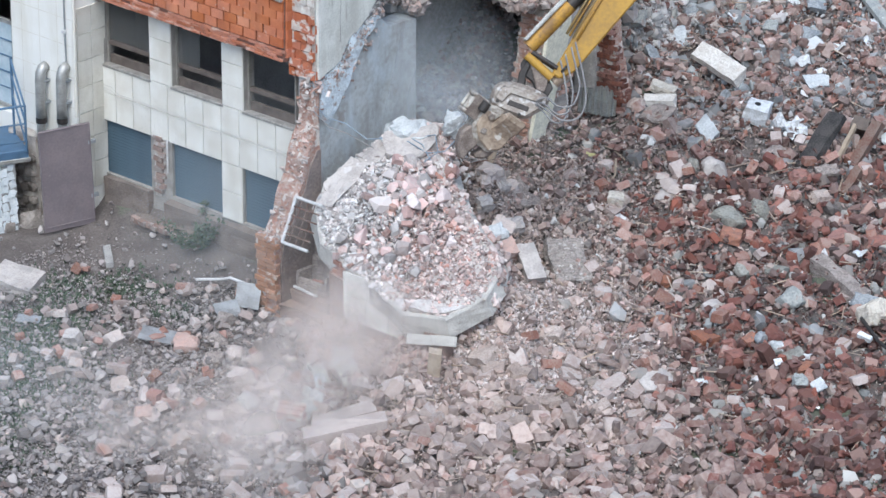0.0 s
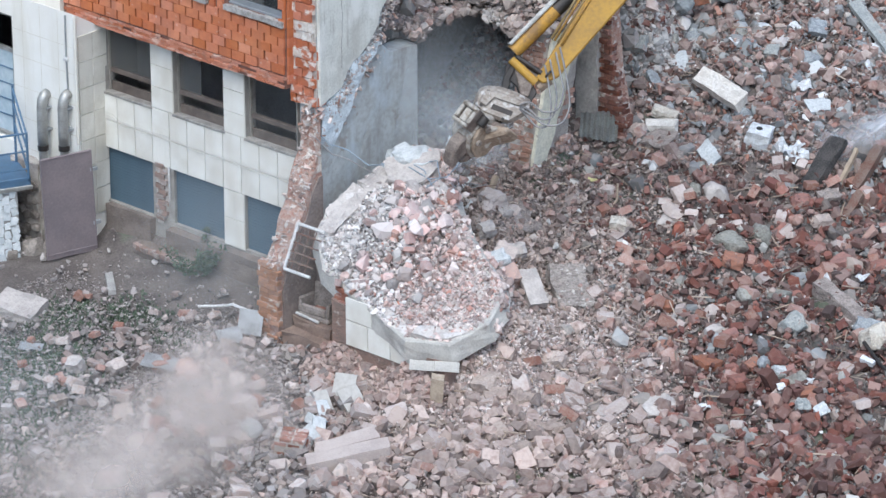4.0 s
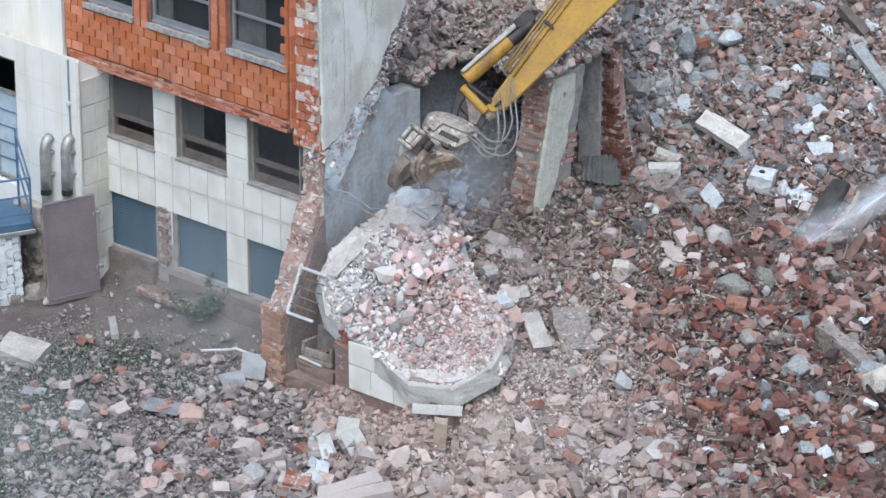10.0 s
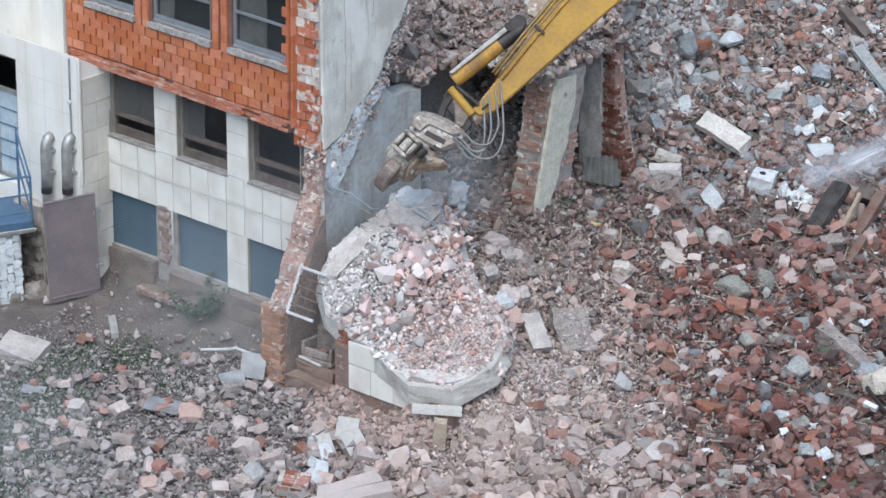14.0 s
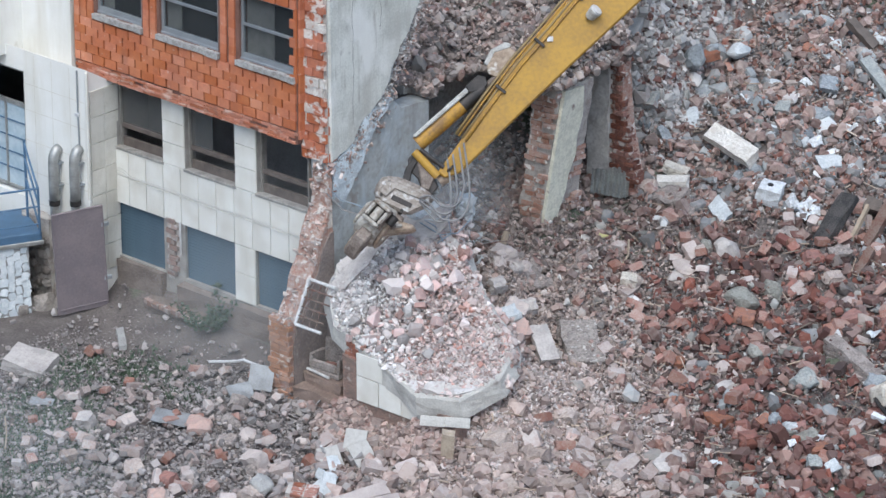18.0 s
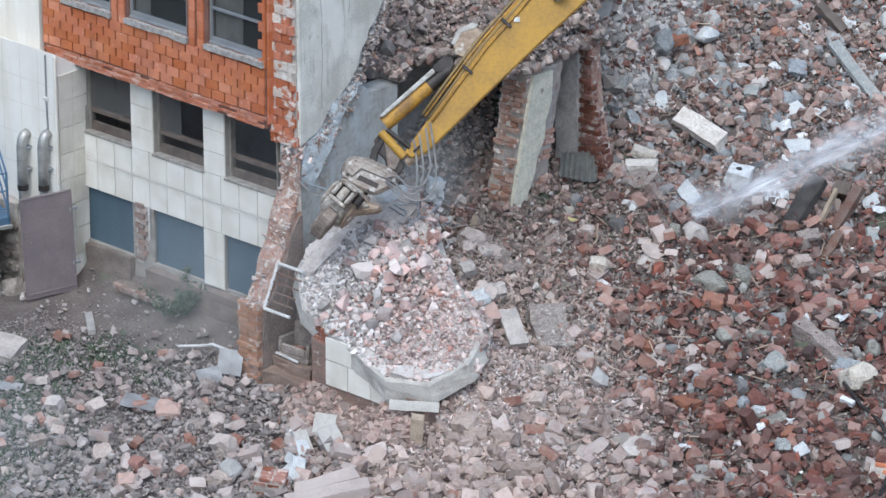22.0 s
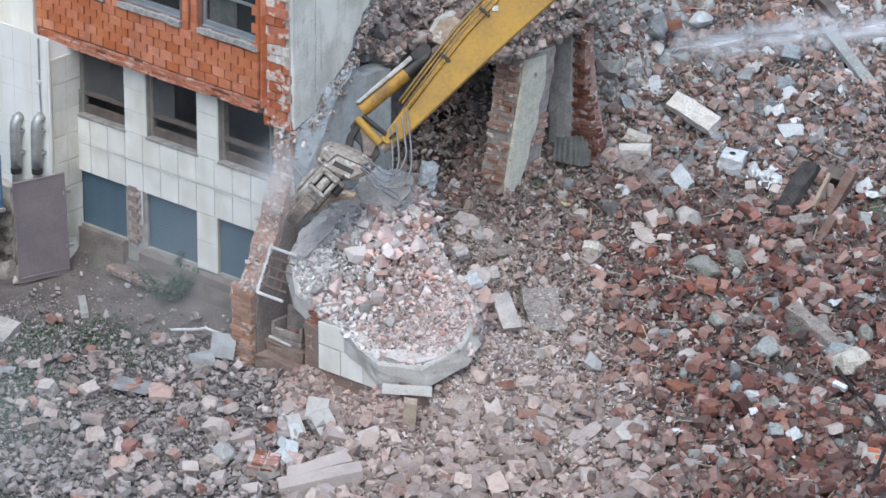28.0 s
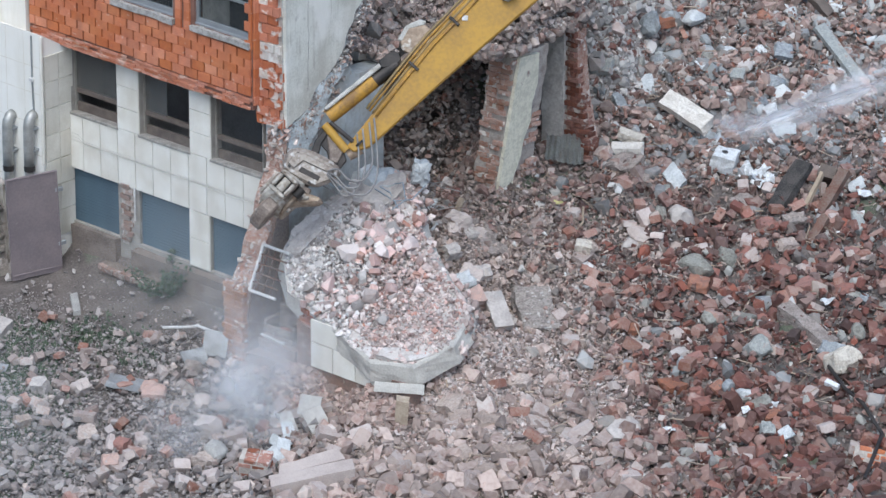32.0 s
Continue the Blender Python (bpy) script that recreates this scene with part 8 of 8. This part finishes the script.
spread(("fine_rubble", "yard_chippings"), (M_RUB_FINE, M_YARD_FINE), "shard", 130000, lambda p: rng.gamma(3, 0.029, len(p)).clip(0.03, 0.24), 13, 0.2,
       ("fine brick and mortar chippings over the heap", "fine grey chippings over the yard"), 0.03, 0.13)


n = 42000
u, v = rng.normal(4.5, 3.0, n), rng.normal(1.0, 2.2, n)
p = np.stack((6.5 - 0.653 * u + 0.757 * v, -2.7 + 0.757 * u + 0.653 * v), 1)
p = p[(u > -3) & (u < 11) & (v > -2.5) & ~((p[:, 0] < 1.4) & (p[:, 1] > -1.6)) & ~((p[:, 0] < 2.7) & (p[:, 1] > -1.6) & (p[:, 1] < 0.6))]
p = np.column_stack((p, land(p[:, 0], p[:, 1]) + rng.uniform(-0.02, 0.1, len(p))))
scatter("dusty_fines", M_RUB_FINE, "shard", p, rng.gamma(4, 0.03, len(p)).clip(0.04, 0.26), np.clip(0.78 + rng.normal(0, 0.2, len(p)), 0, 1), 14, 0.2, "dusty crushed brick filling gaps in the heap")


n = 20000
p = np.stack((rng.normal(6.5, 1.3, n), rng.normal(-0.4, 1.25, n)), 1)
p = p[(p[:, 0] > 3.2) & ~((p[:, 0] < 5.4) & (p[:, 1] < -1.3) & (p[:, 1] > -1.5))]
p = np.column_stack((p, land(p[:, 0], p[:, 1]) + rng.uniform(0.0, 0.12, len(p))))
scatter("pale_fines", M_RUB_CRUSH, "shard", p, rng.gamma(3, 0.028, len(p)).clip(0.03, 0.2), np.clip(0.85 + rng.normal(0, 0.2, len(p)), 0, 1), 16, 0.2, "pale crushed mortar spilled beside the slab")


n = 46000
x, y = rng.uniform(-5.2, 3.5, n), rng.uniform(-11, -0.8, n)
keep = rng.random(n) < np.clip(0.12 + 0.9 * smooth(-1.2, -3.2, y) + 0.5 * smooth(-2.0, 0.5, x), 0, 1)
x, y = x[keep], y[keep]
p = np.stack((x, y, land(x, y) + rng.uniform(-0.01, 0.05, len(x))), 1)
scatter("yard_grit", M_YARD_FINE, "shard", p, rng.gamma(3, 0.016, len(p)).clip(0.02, 0.1), np.clip(0.95 + rng.normal(0, 0.2, len(p)), 0, 1), 17, 0.5, "pale grit and dust over the yard")


def patch(n, u0, u1, v0, v1, lift):
    u, v = rng.uniform(u0, u1, n), rng.uniform(v0, v1, n)
    x, y = 6.5 - 0.653 * u + 0.757 * v, -2.7 + 0.757 * u + 0.653 * v
    return np.stack((x, y, land(x, y) + lift), 1)


M_RUB_BLUE = rubble_material("blue_grey_lumps", [(0.19, 0.195, 0.195), (0.28, 0.29, 0.295), (0.22, 0.21, 0.205), (0.39, 0.4, 0.395), (0.26, 0.23, 0.21)], DUST_PINK)
M_RUB_WHITE = rubble_material("white_plaster_bits", [(0.62, 0.615, 0.6), (0.52, 0.5, 0.48), (0.68, 0.68, 0.675)], DUST_PALE)
M_RUB_MIX = rubble_material("mixed_dusty_bricks", [(0.46, 0.29, 0.26), (0.6, 0.55, 0.53), (0.42, 0.19, 0.125), (0.56, 0.42, 0.4), (0.4, 0.24, 0.2), (0.58, 0.4, 0.37), (0.52, 0.5, 0.49), (0.44, 0.26, 0.23)], DUST_PALE)
M_RUB_ORANGE = rubble_material("torn_brick_ends", [(0.42, 0.21, 0.14), (0.32, 0.18, 0.14), (0.52, 0.45, 0.4), (0.36, 0.19, 0.13), (0.42, 0.33, 0.29), (0.62, 0.57, 0.53)], DUST_PALE)
M_RUB_WET = rubble_material("wet_red_brick", [(0.24, 0.095, 0.07), (0.34, 0.17, 0.12), (0.16, 0.085, 0.07), (0.28, 0.13, 0.095), (0.36, 0.26, 0.22)], DUST_PINK)
M_RUB_WOOD = rubble_material("wood_splinters", [(0.42, 0.33, 0.25), (0.28, 0.21, 0.16), (0.5, 0.42, 0.34), (0.2, 0.15, 0.12)], DUST_PINK)
p = patch(260, 8.5, 20, 3.0, 12, 0.08)
scatter("blue_grey_lumps", M_RUB_BLUE, "stone", p, rng.gamma(4, 0.07, len(p)).clip(0.12, 0.55), np.full(len(p), 0.1), 61, 0.3, "blue-grey lumps of concrete over the upper heap")
p = patch(24, 1, 9, 3.0, 10, 0.08)
scatter("grey_lumps", M_RUB_BLUE, "stone", p, rng.gamma(7, 0.05, len(p)).clip(0.2, 0.5), np.full(len(p), 0.1), 62, 0.3, "grey lumps of concrete in the red bricks")
p = patch(330, -2, 20, 2.0, 12, 0.16)
scatter("white_plaster_bits", M_RUB_WHITE, "chip", p, rng.gamma(3, 0.035, len(p)).clip(0.05, 0.28), np.full(len(p), 0.0), 63, 0.4, "small bright bits of plaster over the heap")
M_RUB_PALEBLUE = rubble_material("pale_blue_lumps", [(0.44, 0.47, 0.475), (0.32, 0.335, 0.34), (0.6, 0.62, 0.62), (0.22, 0.225, 0.225), (0.46, 0.43, 0.41)], DUST_PINK)
p = patch(170, 10.6, 17.5, 3.6, 11.0, 0.07)
p = p[(p[:, 0] > 2.6 - 0.42 * (p[:, 1] - 8.0))]
scatter("pale_blue_lumps", M_RUB_PALEBLUE, "stone", p, rng.gamma(5, 0.06, len(p)).clip(0.14, 0.55), np.full(len(p), 0.1), 66, 0.3, "pale blue-grey concrete lumps over the upper heap")


def splinters(n, seed):
    r = np.random.default_rng(seed)
    q0 = patch(n, -3, 18, -1.5, 11, 0.12)
    bm = bmesh.new()
    for x, y, z in q0:
        a, l, e = r.uniform(0, 6.28), r.uniform(0.15, 0.55), r.normal(0.1, 0.25)
        d = Vector((math.cos(a) * math.cos(e), math.sin(a) * math.cos(e), math.sin(e))) * l
        rod(bm, (x, y, z), Vector((x, y, z)) + d, r.uniform(0.008, 0.02), 4)
    return tagged(part("wood_splinters", bm, M_RUB_WOOD), "splinters of wood and lath among the bricks", "splinters", kind="stuff")


splinters(900, 71)


def slab_top(rng, n):
    x, y = rng.uniform(-7, 3.0, n), rng.uniform(2.9, 15, n)
    edge_x = np.interp(y, [2.9, 3.0, 3.5, 4.0, 4.5, 4.8, 5.2, 6.1, 6.9, 7.4, 8.6, 9.8, 11.5, 14, 15], [0.6, 0.8, 0.42, 0.3, 0.36, 2.3, 2.55, 2.4, 2.3, 2.45, 1.9, 1.2, 0.4, -0.5, -0.7])
    keep = x < edge_x + 0.1
    keep &= ~((y < 4.9) & (x > 0.5) & (x < 1.5) & (y > 3.2))
    x, y = x[keep], y[keep]
    z = 4.5 + 0.16 * np.clip(y - 3, 0, 14) + lumps(x, y) * 2 + rng.uniform(-0.1, 0.15, len(x)) - 0.25 * smooth(0.8, 0, edge_x[keep] - x)
    return np.stack((x, y, np.maximum(z, 4.5)), 1)


p = slab_top(rng, 6500)
scatter("slab_brick_rubble", M_RUB_BRICK, "mixed", p, rng.gamma(4, 0.04, len(p)).clip(0.07, 0.36), 0.72 + rng.normal(0, 0.2, len(p)), 21, 0.45, "broken bricks heaped on the remaining slab")
p = slab_top(rng, 2800)
scatter("slab_stone_rubble", M_RUB_STONE, "stone", p, rng.gamma(3, 0.05, len(p)).clip(0.07, 0.42), 0.65 + rng.normal(0, 0.2, len(p)), 22, 0.3, "grey stones heaped on the remaining slab")
p = slab_top(rng, 20000)
scatter("slab_fine_rubble", M_RUB_FINE, "chip", p, rng.gamma(4, 0.03, len(p)).clip(0.06, 0.26), 0.72 + rng.normal(0, 0.2, len(p)), 23, 0.2, "fine chippings on the remaining slab")
bm = bmesh.new()
grid = {}
for i, x in enumerate(np.arange(-9, 3.1, 0.4)):
    for j, y in enumerate(np.arange(2.9, 15.1, 0.4)):
        ex = np.interp(y, [2.9, 3.0, 3.5, 4.0, 4.5, 4.8, 5.2, 6.1, 6.9, 7.4, 8.6, 9.8, 11.5, 14, 15], [0.6, 0.8, 0.42, 0.3, 0.36, 2.3, 2.55, 2.4, 2.3, 2.45, 1.9, 1.2, 0.4, -0.5, -0.7])
        if x < ex:
            h = 4.5 + (0.16 * max(y - 3, 0) + 2 * float(lumps(x, y)) + 0.02) * min(1, (ex - x) / 0.8)
            grid[i, j] = bm.verts.new((x, y, max(h, 4.49)))
for (i, j), v0 in grid.items():
    if (i + 1, j) in grid and (i, j + 1) in grid and (i + 1, j + 1) in grid:
        bm.faces.new((v0, grid[i + 1, j], grid[i + 1, j + 1], grid[i, j + 1]))
tagged(part("slab_fill", bm, M_GROUND, None), "earth and dust packed on the slab", "rubble", kind="stuff")

# grey debris spilling over the slab's edge above the stump and the column
M_RUB_CONC = rubble_material("crumbled_grey_concrete", [(0.4, 0.39, 0.37), (0.24, 0.23, 0.22), (0.5, 0.485, 0.46), (0.32, 0.29, 0.27), (0.42, 0.42, 0.405), (0.34, 0.22, 0.18)], DUST_PALE)
n = 4500
ang, rad = rng.uniform(0, 2 * np.pi, n), np.sqrt(rng.random(n))
p = np.stack((1.5 + 0.95 * rad * np.cos(ang), 6.6 + 2.0 * rad * np.sin(ang), 4.46 + 0.3 * (1 - rad ** 2) + rng.uniform(-0.05, 0.1, n)), 1)
scatter("edge_debris", M_RUB_CONC, "shard", p, rng.gamma(2.5, 0.04, n).clip(0.04, 0.34), np.clip(0.7 + rng.normal(0, 0.15, n), 0, 1), 24, 0.3, "grey debris spilling over the slab's broken edge")
t = rng.random(900) * 8.8
ex = np.interp(t, [0, 0.6, 1.1, 1.6, 2.4, 3.1, 3.5, 4.0, 4.6, 5.2, 6.1, 6.9, 7.4, 8.8], [0.8, 0.42, 0.3, 0.36, 0.62, 1.2, 1.6, 2.1, 2.3, 2.55, 2.4, 2.3, 2.45, 1.9])
ey = np.interp(t, [0, 0.6, 1.1, 1.6, 2.4, 3.1, 3.5, 4.0, 4.6, 5.2, 6.1, 6.9, 7.4, 8.8], [3.0, 3.5, 4.0, 4.5, 5.2, 5.05, 4.85, 4.72, 4.75, 5.2, 6.1, 6.9, 7.4, 8.6])
p = np.stack((ex + rng.normal(0, 0.08, 900), ey + rng.normal(0, 0.08, 900), 4.44 + rng.normal(0, 0.06, 900)), 1)
scatter("edge_crumbs", M_RUB_FINE, "stone", p, rng.gamma(3, 0.045, 900).clip(0.05, 0.3), np.full(900, 0.5), 25, 0.3, "crumbs along the slab's broken edge")

# rubble caught along the broken top of the wing wall and the torn corner
m = 520
t = rng.random(m)
yy = -1.36 * t
top = np.interp(yy, [-1.36, -1.08, -0.82, -0.6, -0.42, -0.06, 0], [0.7, 0.64, 1.1, 1.6, 2.15, 2.8, 3.5])
p = np.stack((rng.uniform(0.34, 0.84, m), yy, top + rng.normal(-0.05, 0.05, m)), 1)
scatter("wing_bricks", M_RUB_ORANGE, "shard", p, rng.gamma(3, 0.032, m).clip(0.04, 0.24), np.clip(0.5 + rng.normal(0, 0.25, m), 0, 1), 26, 0.5, "broken bricks and mortar on the wing wall's ragged top")
m = 240
p = np.stack((rng.normal(0.56, 0.15, m), rng.normal(0.05, 0.06, m), rng.uniform(3.0, 3.85, m)), 1)
scatter("corner_bricks", M_RUB_ORANGE, "shard", p, rng.gamma(4, 0.03, m).clip(0.05, 0.24), np.clip(0.45 + rng.normal(0, 0.3, m), 0, 1), 27, 0.5, "ragged brick ends at the torn corner")
M_RUB_CONC0 = rubble_material("torn_mortar", [(0.42, 0.42, 0.41), (0.33, 0.32, 0.31), (0.5, 0.5, 0.49), (0.38, 0.35, 0.33), (0.44, 0.48, 0.5), (0.4, 0.3, 0.26)], DUST_PALE)
# ragged plaster, mortar and brick clinging along the torn line of the party wall
line = np.array([(0.05, 3.7), (0.45, 3.85), (0.66, 3.95), (0.8, 4.2), (1.0, 4.42), (1.2, 4.48), (1.5, 4.68), (1.75, 5.0), (2.05, 5.45), (2.35, 5.9), (2.62, 6.35), (2.8, 6.65), (2.95, 7.2), (3.2, 7.6)])
m = 1700
t = rng.random(m) ** 0.9
k = np.linspace(0, 1, len(line))
off = np.abs(rng.normal(0, 0.19, m)) * rng.choice((1.0, 0.45), m)
p = np.stack((0.8 + rng.uniform(-0.02, 0.05, m), np.interp(t, k, line[:, 0]) + off * 0.75, np.interp(t, k, line[:, 1]) - off * 0.8), 1)
scatter("torn_edge_mortar", M_RUB_CONC0, "shard", p[:850], rng.gamma(2.2, 0.03, 850).clip(0.03, 0.22), np.clip(0.4 + rng.normal(0, 0.2, 850), 0, 1), 28, 0.2, "ragged mortar along the torn plaster edge")
scatter("torn_edge_bricks", M_RUB_ORANGE, "shard", p[850:] + (0, 0.1, -0.08), rng.gamma(2.2, 0.034, m - 850).clip(0.03, 0.22), np.clip(0.5 + rng.normal(0, 0.25, m - 850), 0, 1), 29, 0.2, "torn brick ends along the plaster edge")
# what has fallen into the hall
m = 5200
x, y = rng.uniform(-1.1, 1.2, m), rng.uniform(3.15, 8.2, m)
p = np.stack((x, y, land(x, y) + 0.5 * np.clip(0.6 - x, 0, 2) + rng.uniform(-0.05, 0.15, m)), 1)
scatter("hall_rubble", M_RUB_FINE, "mixed", p, rng.gamma(2.4, 0.04, m).clip(0.03, 0.36), np.clip(0.3 + rng.normal(0, 0.12, m), 0, 1), 30, 0.3, "dusty debris filling the back of the hall")

# what lies on the fallen slab
n = 16000
a = rng.uniform(-2.3, 2.1, n)
b = rng.uniform(-2.1, 2.9, n)
edge2 = np.array(SLAB_EDGE)


def inside(px, py, poly, shrink):
    c = poly.mean(0)
    poly = c + (poly - c) * shrink
    r = np.zeros(len(px), bool)
    for (x0, y0), (x1, y1) in zip(poly, np.roll(poly, -1, 0)):
        hit = ((y0 > py) != (y1 > py)) & (px < (x1 - x0) * (py - y0) / (y1 - y0 + 1e-12) + x0)
        r ^= hit
    return r


ok = inside(a, b, edge2, 0.985)
a, b = a[ok], b[ok]
mound = 0.3 * np.exp(-((a + 0.45) / 0.9) ** 2 - ((b - 0.7) / 1.3) ** 2)
p = np.stack((a, b, mound * rng.uniform(0.5, 1.1, len(a)) + rng.uniform(0, 0.03, len(a))), 1)
left = a < -0.35 - 0.2 * b + rng.normal(0, 0.3, len(a))
size = rng.gamma(3, 0.024, len(p)).clip(0.03, 0.2)
scatter("gravel", M_RUB_PALE, "chip", p[left], size[left], np.clip(0.3 + rng.normal(0, 0.25, left.sum()), 0, 1), 31, 0.2, parent=slab)
scatter("crushed_brick", M_RUB_CRUSH, "chip", p[~left], size[~left], np.clip(0.45 + rng.normal(0, 0.25, (~left).sum()), 0, 1), 33, 0.2, parent=slab)
mid = (np.abs(a + 0.1 - 0.15 * b) < 0.8) & (b > -1.2) & (rng.random(len(a)) < 0.11)
p = np.stack((a[mid], b[mid], mound[mid] + rng.uniform(0, 0.08, mid.sum())), 1)
scatter("loose_bricks", M_RUB_MIX, "shard", p, rng.gamma(3, 0.04, len(p)).clip(0.05, 0.3), np.clip(0.22 + rng.normal(0, 0.25, len(p)), 0, 1), 32, 0.4, parent=slab)
# larger bricks on the mound, and pieces spilling over its far rim
M_RUB_STONEPALE = rubble_material("pale_pink_lumps", [(0.46, 0.42, 0.4), (0.52, 0.5, 0.48), (0.46, 0.37, 0.34), (0.55, 0.53, 0.51)], DUST_PALE)
m = 84
a, b = rng.normal(-0.35, 0.5, m).clip(-1.4, 0.8), rng.normal(0.6, 0.85, m).clip(-0.9, 1.7)
h = 0.3 * np.exp(-((a + 0.45) / 0.9) ** 2 - ((b - 0.7) / 1.3) ** 2)
p = np.stack((a, b, h + rng.uniform(0.02, 0.1, m)), 1)
scatter("brick_chunks", M_RUB_MIX, "lump", p[:26], rng.gamma(8, 0.032, 26).clip(0.16, 0.36), np.clip(0.2 + rng.normal(0, 0.2, 26), 0, 1), 34, 0.1, parent=slab)
scatter("masonry_chunks", M_RUB_MIX, "stone", p[26:62], rng.gamma(7, 0.038, 36).clip(0.14, 0.46), np.clip(0.3 + rng.normal(0, 0.25, 36), 0, 1), 37, 0.1, parent=slab)
scatter("stone_chunks", M_RUB_STONEPALE, "stone", p[62:], rng.gamma(9, 0.026, m - 62).clip(0.14, 0.34), np.full(m - 62, 0.5), 35, 0.4, parent=slab)
m = 260
t = rng.random(m)
k = np.array([(-0.9, 2.95), (-0.4, 2.85), (0.03, 2.09), (0.28, 1.5), (1.05, 0.62), (1.8, -0.1), (1.95, -0.65), (1.85, -1.2)])
s = np.linspace(0, 1, len(k))
off = rng.normal(0.02, 0.13, m)
p = np.stack((np.interp(t, s, k[:, 0]) + off * 0.7, np.interp(t, s, k[:, 1]) + off * 0.5, -0.06 - np.clip(off, 0, 1) * 1.1 + rng.uniform(-0.1, 0.08, m)), 1)
scatter("rim_rubble", M_RUB_CRUSH, "stone", p, rng.gamma(3, 0.036, m).clip(0.04, 0.22), np.clip(0.5 + rng.normal(0, 0.2, m), 0, 1), 36, 0.3, parent=slab)
# rubble banked against the porch front
m = 1500
x = rng.uniform(2.3, 5.6, m)
d = rng.random(m) ** 1.4
y = -1.46 - 0.9 * d
p = np.stack((x, y, land(x, y) + 0.42 * (1 - d) * (0.6 + 0.4 * np.sin(3 * x)) + rng.uniform(-0.06, 0.06, m)), 1)
scatter("porch_rubble", M_RUB_BRICK, "brick", p, rng.gamma(4, 0.04, m).clip(0.05, 0.36), np.clip(0.75 + rng.normal(0, 0.15, m), 0, 1), 37, 0.4, "dusty rubble banked against the porch wall")
# small grey and white pieces over the wet upper heap
m = 9000
p = patch(m, 9.0, 21, 4.0, 12.5, 0.0)
p[:, 2] += rng.uniform(0.04, 0.2, m)
scatter("grey_chippings", M_RUB_BLUE, "shard", p[:4200], rng.gamma(3, 0.045, 4200).clip(0.04, 0.4), np.full(4200, 0.15), 64, 0.3, "blue-grey chippings over the wet upper heap")
scatter("pale_chippings", M_RUB_WHITE, "shard", p[4200:5200], rng.gamma(3, 0.034, 1000).clip(0.04, 0.26), np.full(1000, 0.1), 65, 0.3, "pale plaster chippings over the wet upper heap")
scatter("wet_red_chippings", M_RUB_WET, "shard", p[5200:], rng.gamma(3, 0.04, m - 5200).clip(0.05, 0.34), np.full(m - 5200, 0.15), 67, 0.3, "wet red brick shards over the upper heap")
# talus from the slab's far edge down to the heap
k = np.array([(1.55, 9.1), (1.2, 9.8), (0.4, 11.5), (-0.5, 14.0), (-1.0, 15.4)])
tk = np.linspace(0, 1, len(k))


def talus(t, s):
    x = np.interp(t, tk, k[:, 0]) + s * 1.05 - 0.25
    y = np.interp(t, tk, k[:, 1]) + s * 0.55
    top = 4.62 + 0.16 * (np.interp(t, tk, k[:, 1]) - 3) * 0.6
    low = land(x, y) - 0.05
    top = low + (top - low) * smooth(-0.05, 0.3, t)
    return x, y, top + (low - top) * np.clip(s, 0, 1) ** 0.85


tt, ss = np.meshgrid(np.linspace(0, 1, 30), np.linspace(0, 1, 9), indexing="ij")
gx, gy, gz = talus(tt.ravel(), ss.ravel())
gz = gz + lumps(gx * 1.7, gy * 1.7) * 0.9
i = (np.arange(29)[:, None] * 9 + np.arange(8)).ravel()
me = bpy.data.meshes.new("talus")
me.from_pydata(np.stack((gx, gy, gz), 1).tolist(), [], np.stack((i, i + 9, i + 10, i + 1), 1).tolist())
me.materials.append(M_DIRTY)
tagged(new("talus_bank", me), "bank of grey debris sloping off the slab", "rubble", kind="stuff")
m = 6500
x, y, z = talus(rng.random(m), rng.random(m))
p = np.stack((x, y, z + rng.uniform(-0.02, 0.12, m)), 1)
size = rng.gamma(1.8, 0.07, m).clip(0.05, 0.5)
grey = rng.random(m) < 0.72
scatter("talus_rubble", M_RUB_CONC, "mixed", p[grey], size[grey], np.clip(0.42 + rng.normal(0, 0.2, grey.sum()), 0, 1), 38, 0.3, "grey debris sliding off the slab")
scatter("talus_bricks", M_RUB_BRICK, "mixed", p[~grey], size[~grey] * 0.85, np.clip(0.3 + rng.normal(0, 0.2, (~grey).sum()), 0, 1), 39, 0.3, "red brick debris sliding off the slab")


# the old fronts have sunk a little towards their torn end
def sunk(names, degrees, lift=0.0):
    turn = Matrix.Translation((0.1, 0, 2.5 + lift)) @ Matrix.Rotation(radians(degrees), 4, "Y") @ Matrix.Translation((-0.1, 0, -2.5))
    for ob in scene.objects:
        if not ob.parent and ob.name.split(".")[0] in names:
            ob.matrix_basis = turn @ ob.matrix_basis


sunk(("wall_upper_storey", "upper_window"), 1.2)
sunk(("wall_facade", "lower_window", "roller_shutter", "cable_run", "wall_pier", "pipe_stub"), 0.45)
sunk(("wall_white_building", "wall_white_upper", "trim_upstand", "wall_white_inner", "air_duct", "conduit", "junction_box", "downpipe", "glazed_door", "metal_door"), 1.1, 0.02)


motions()
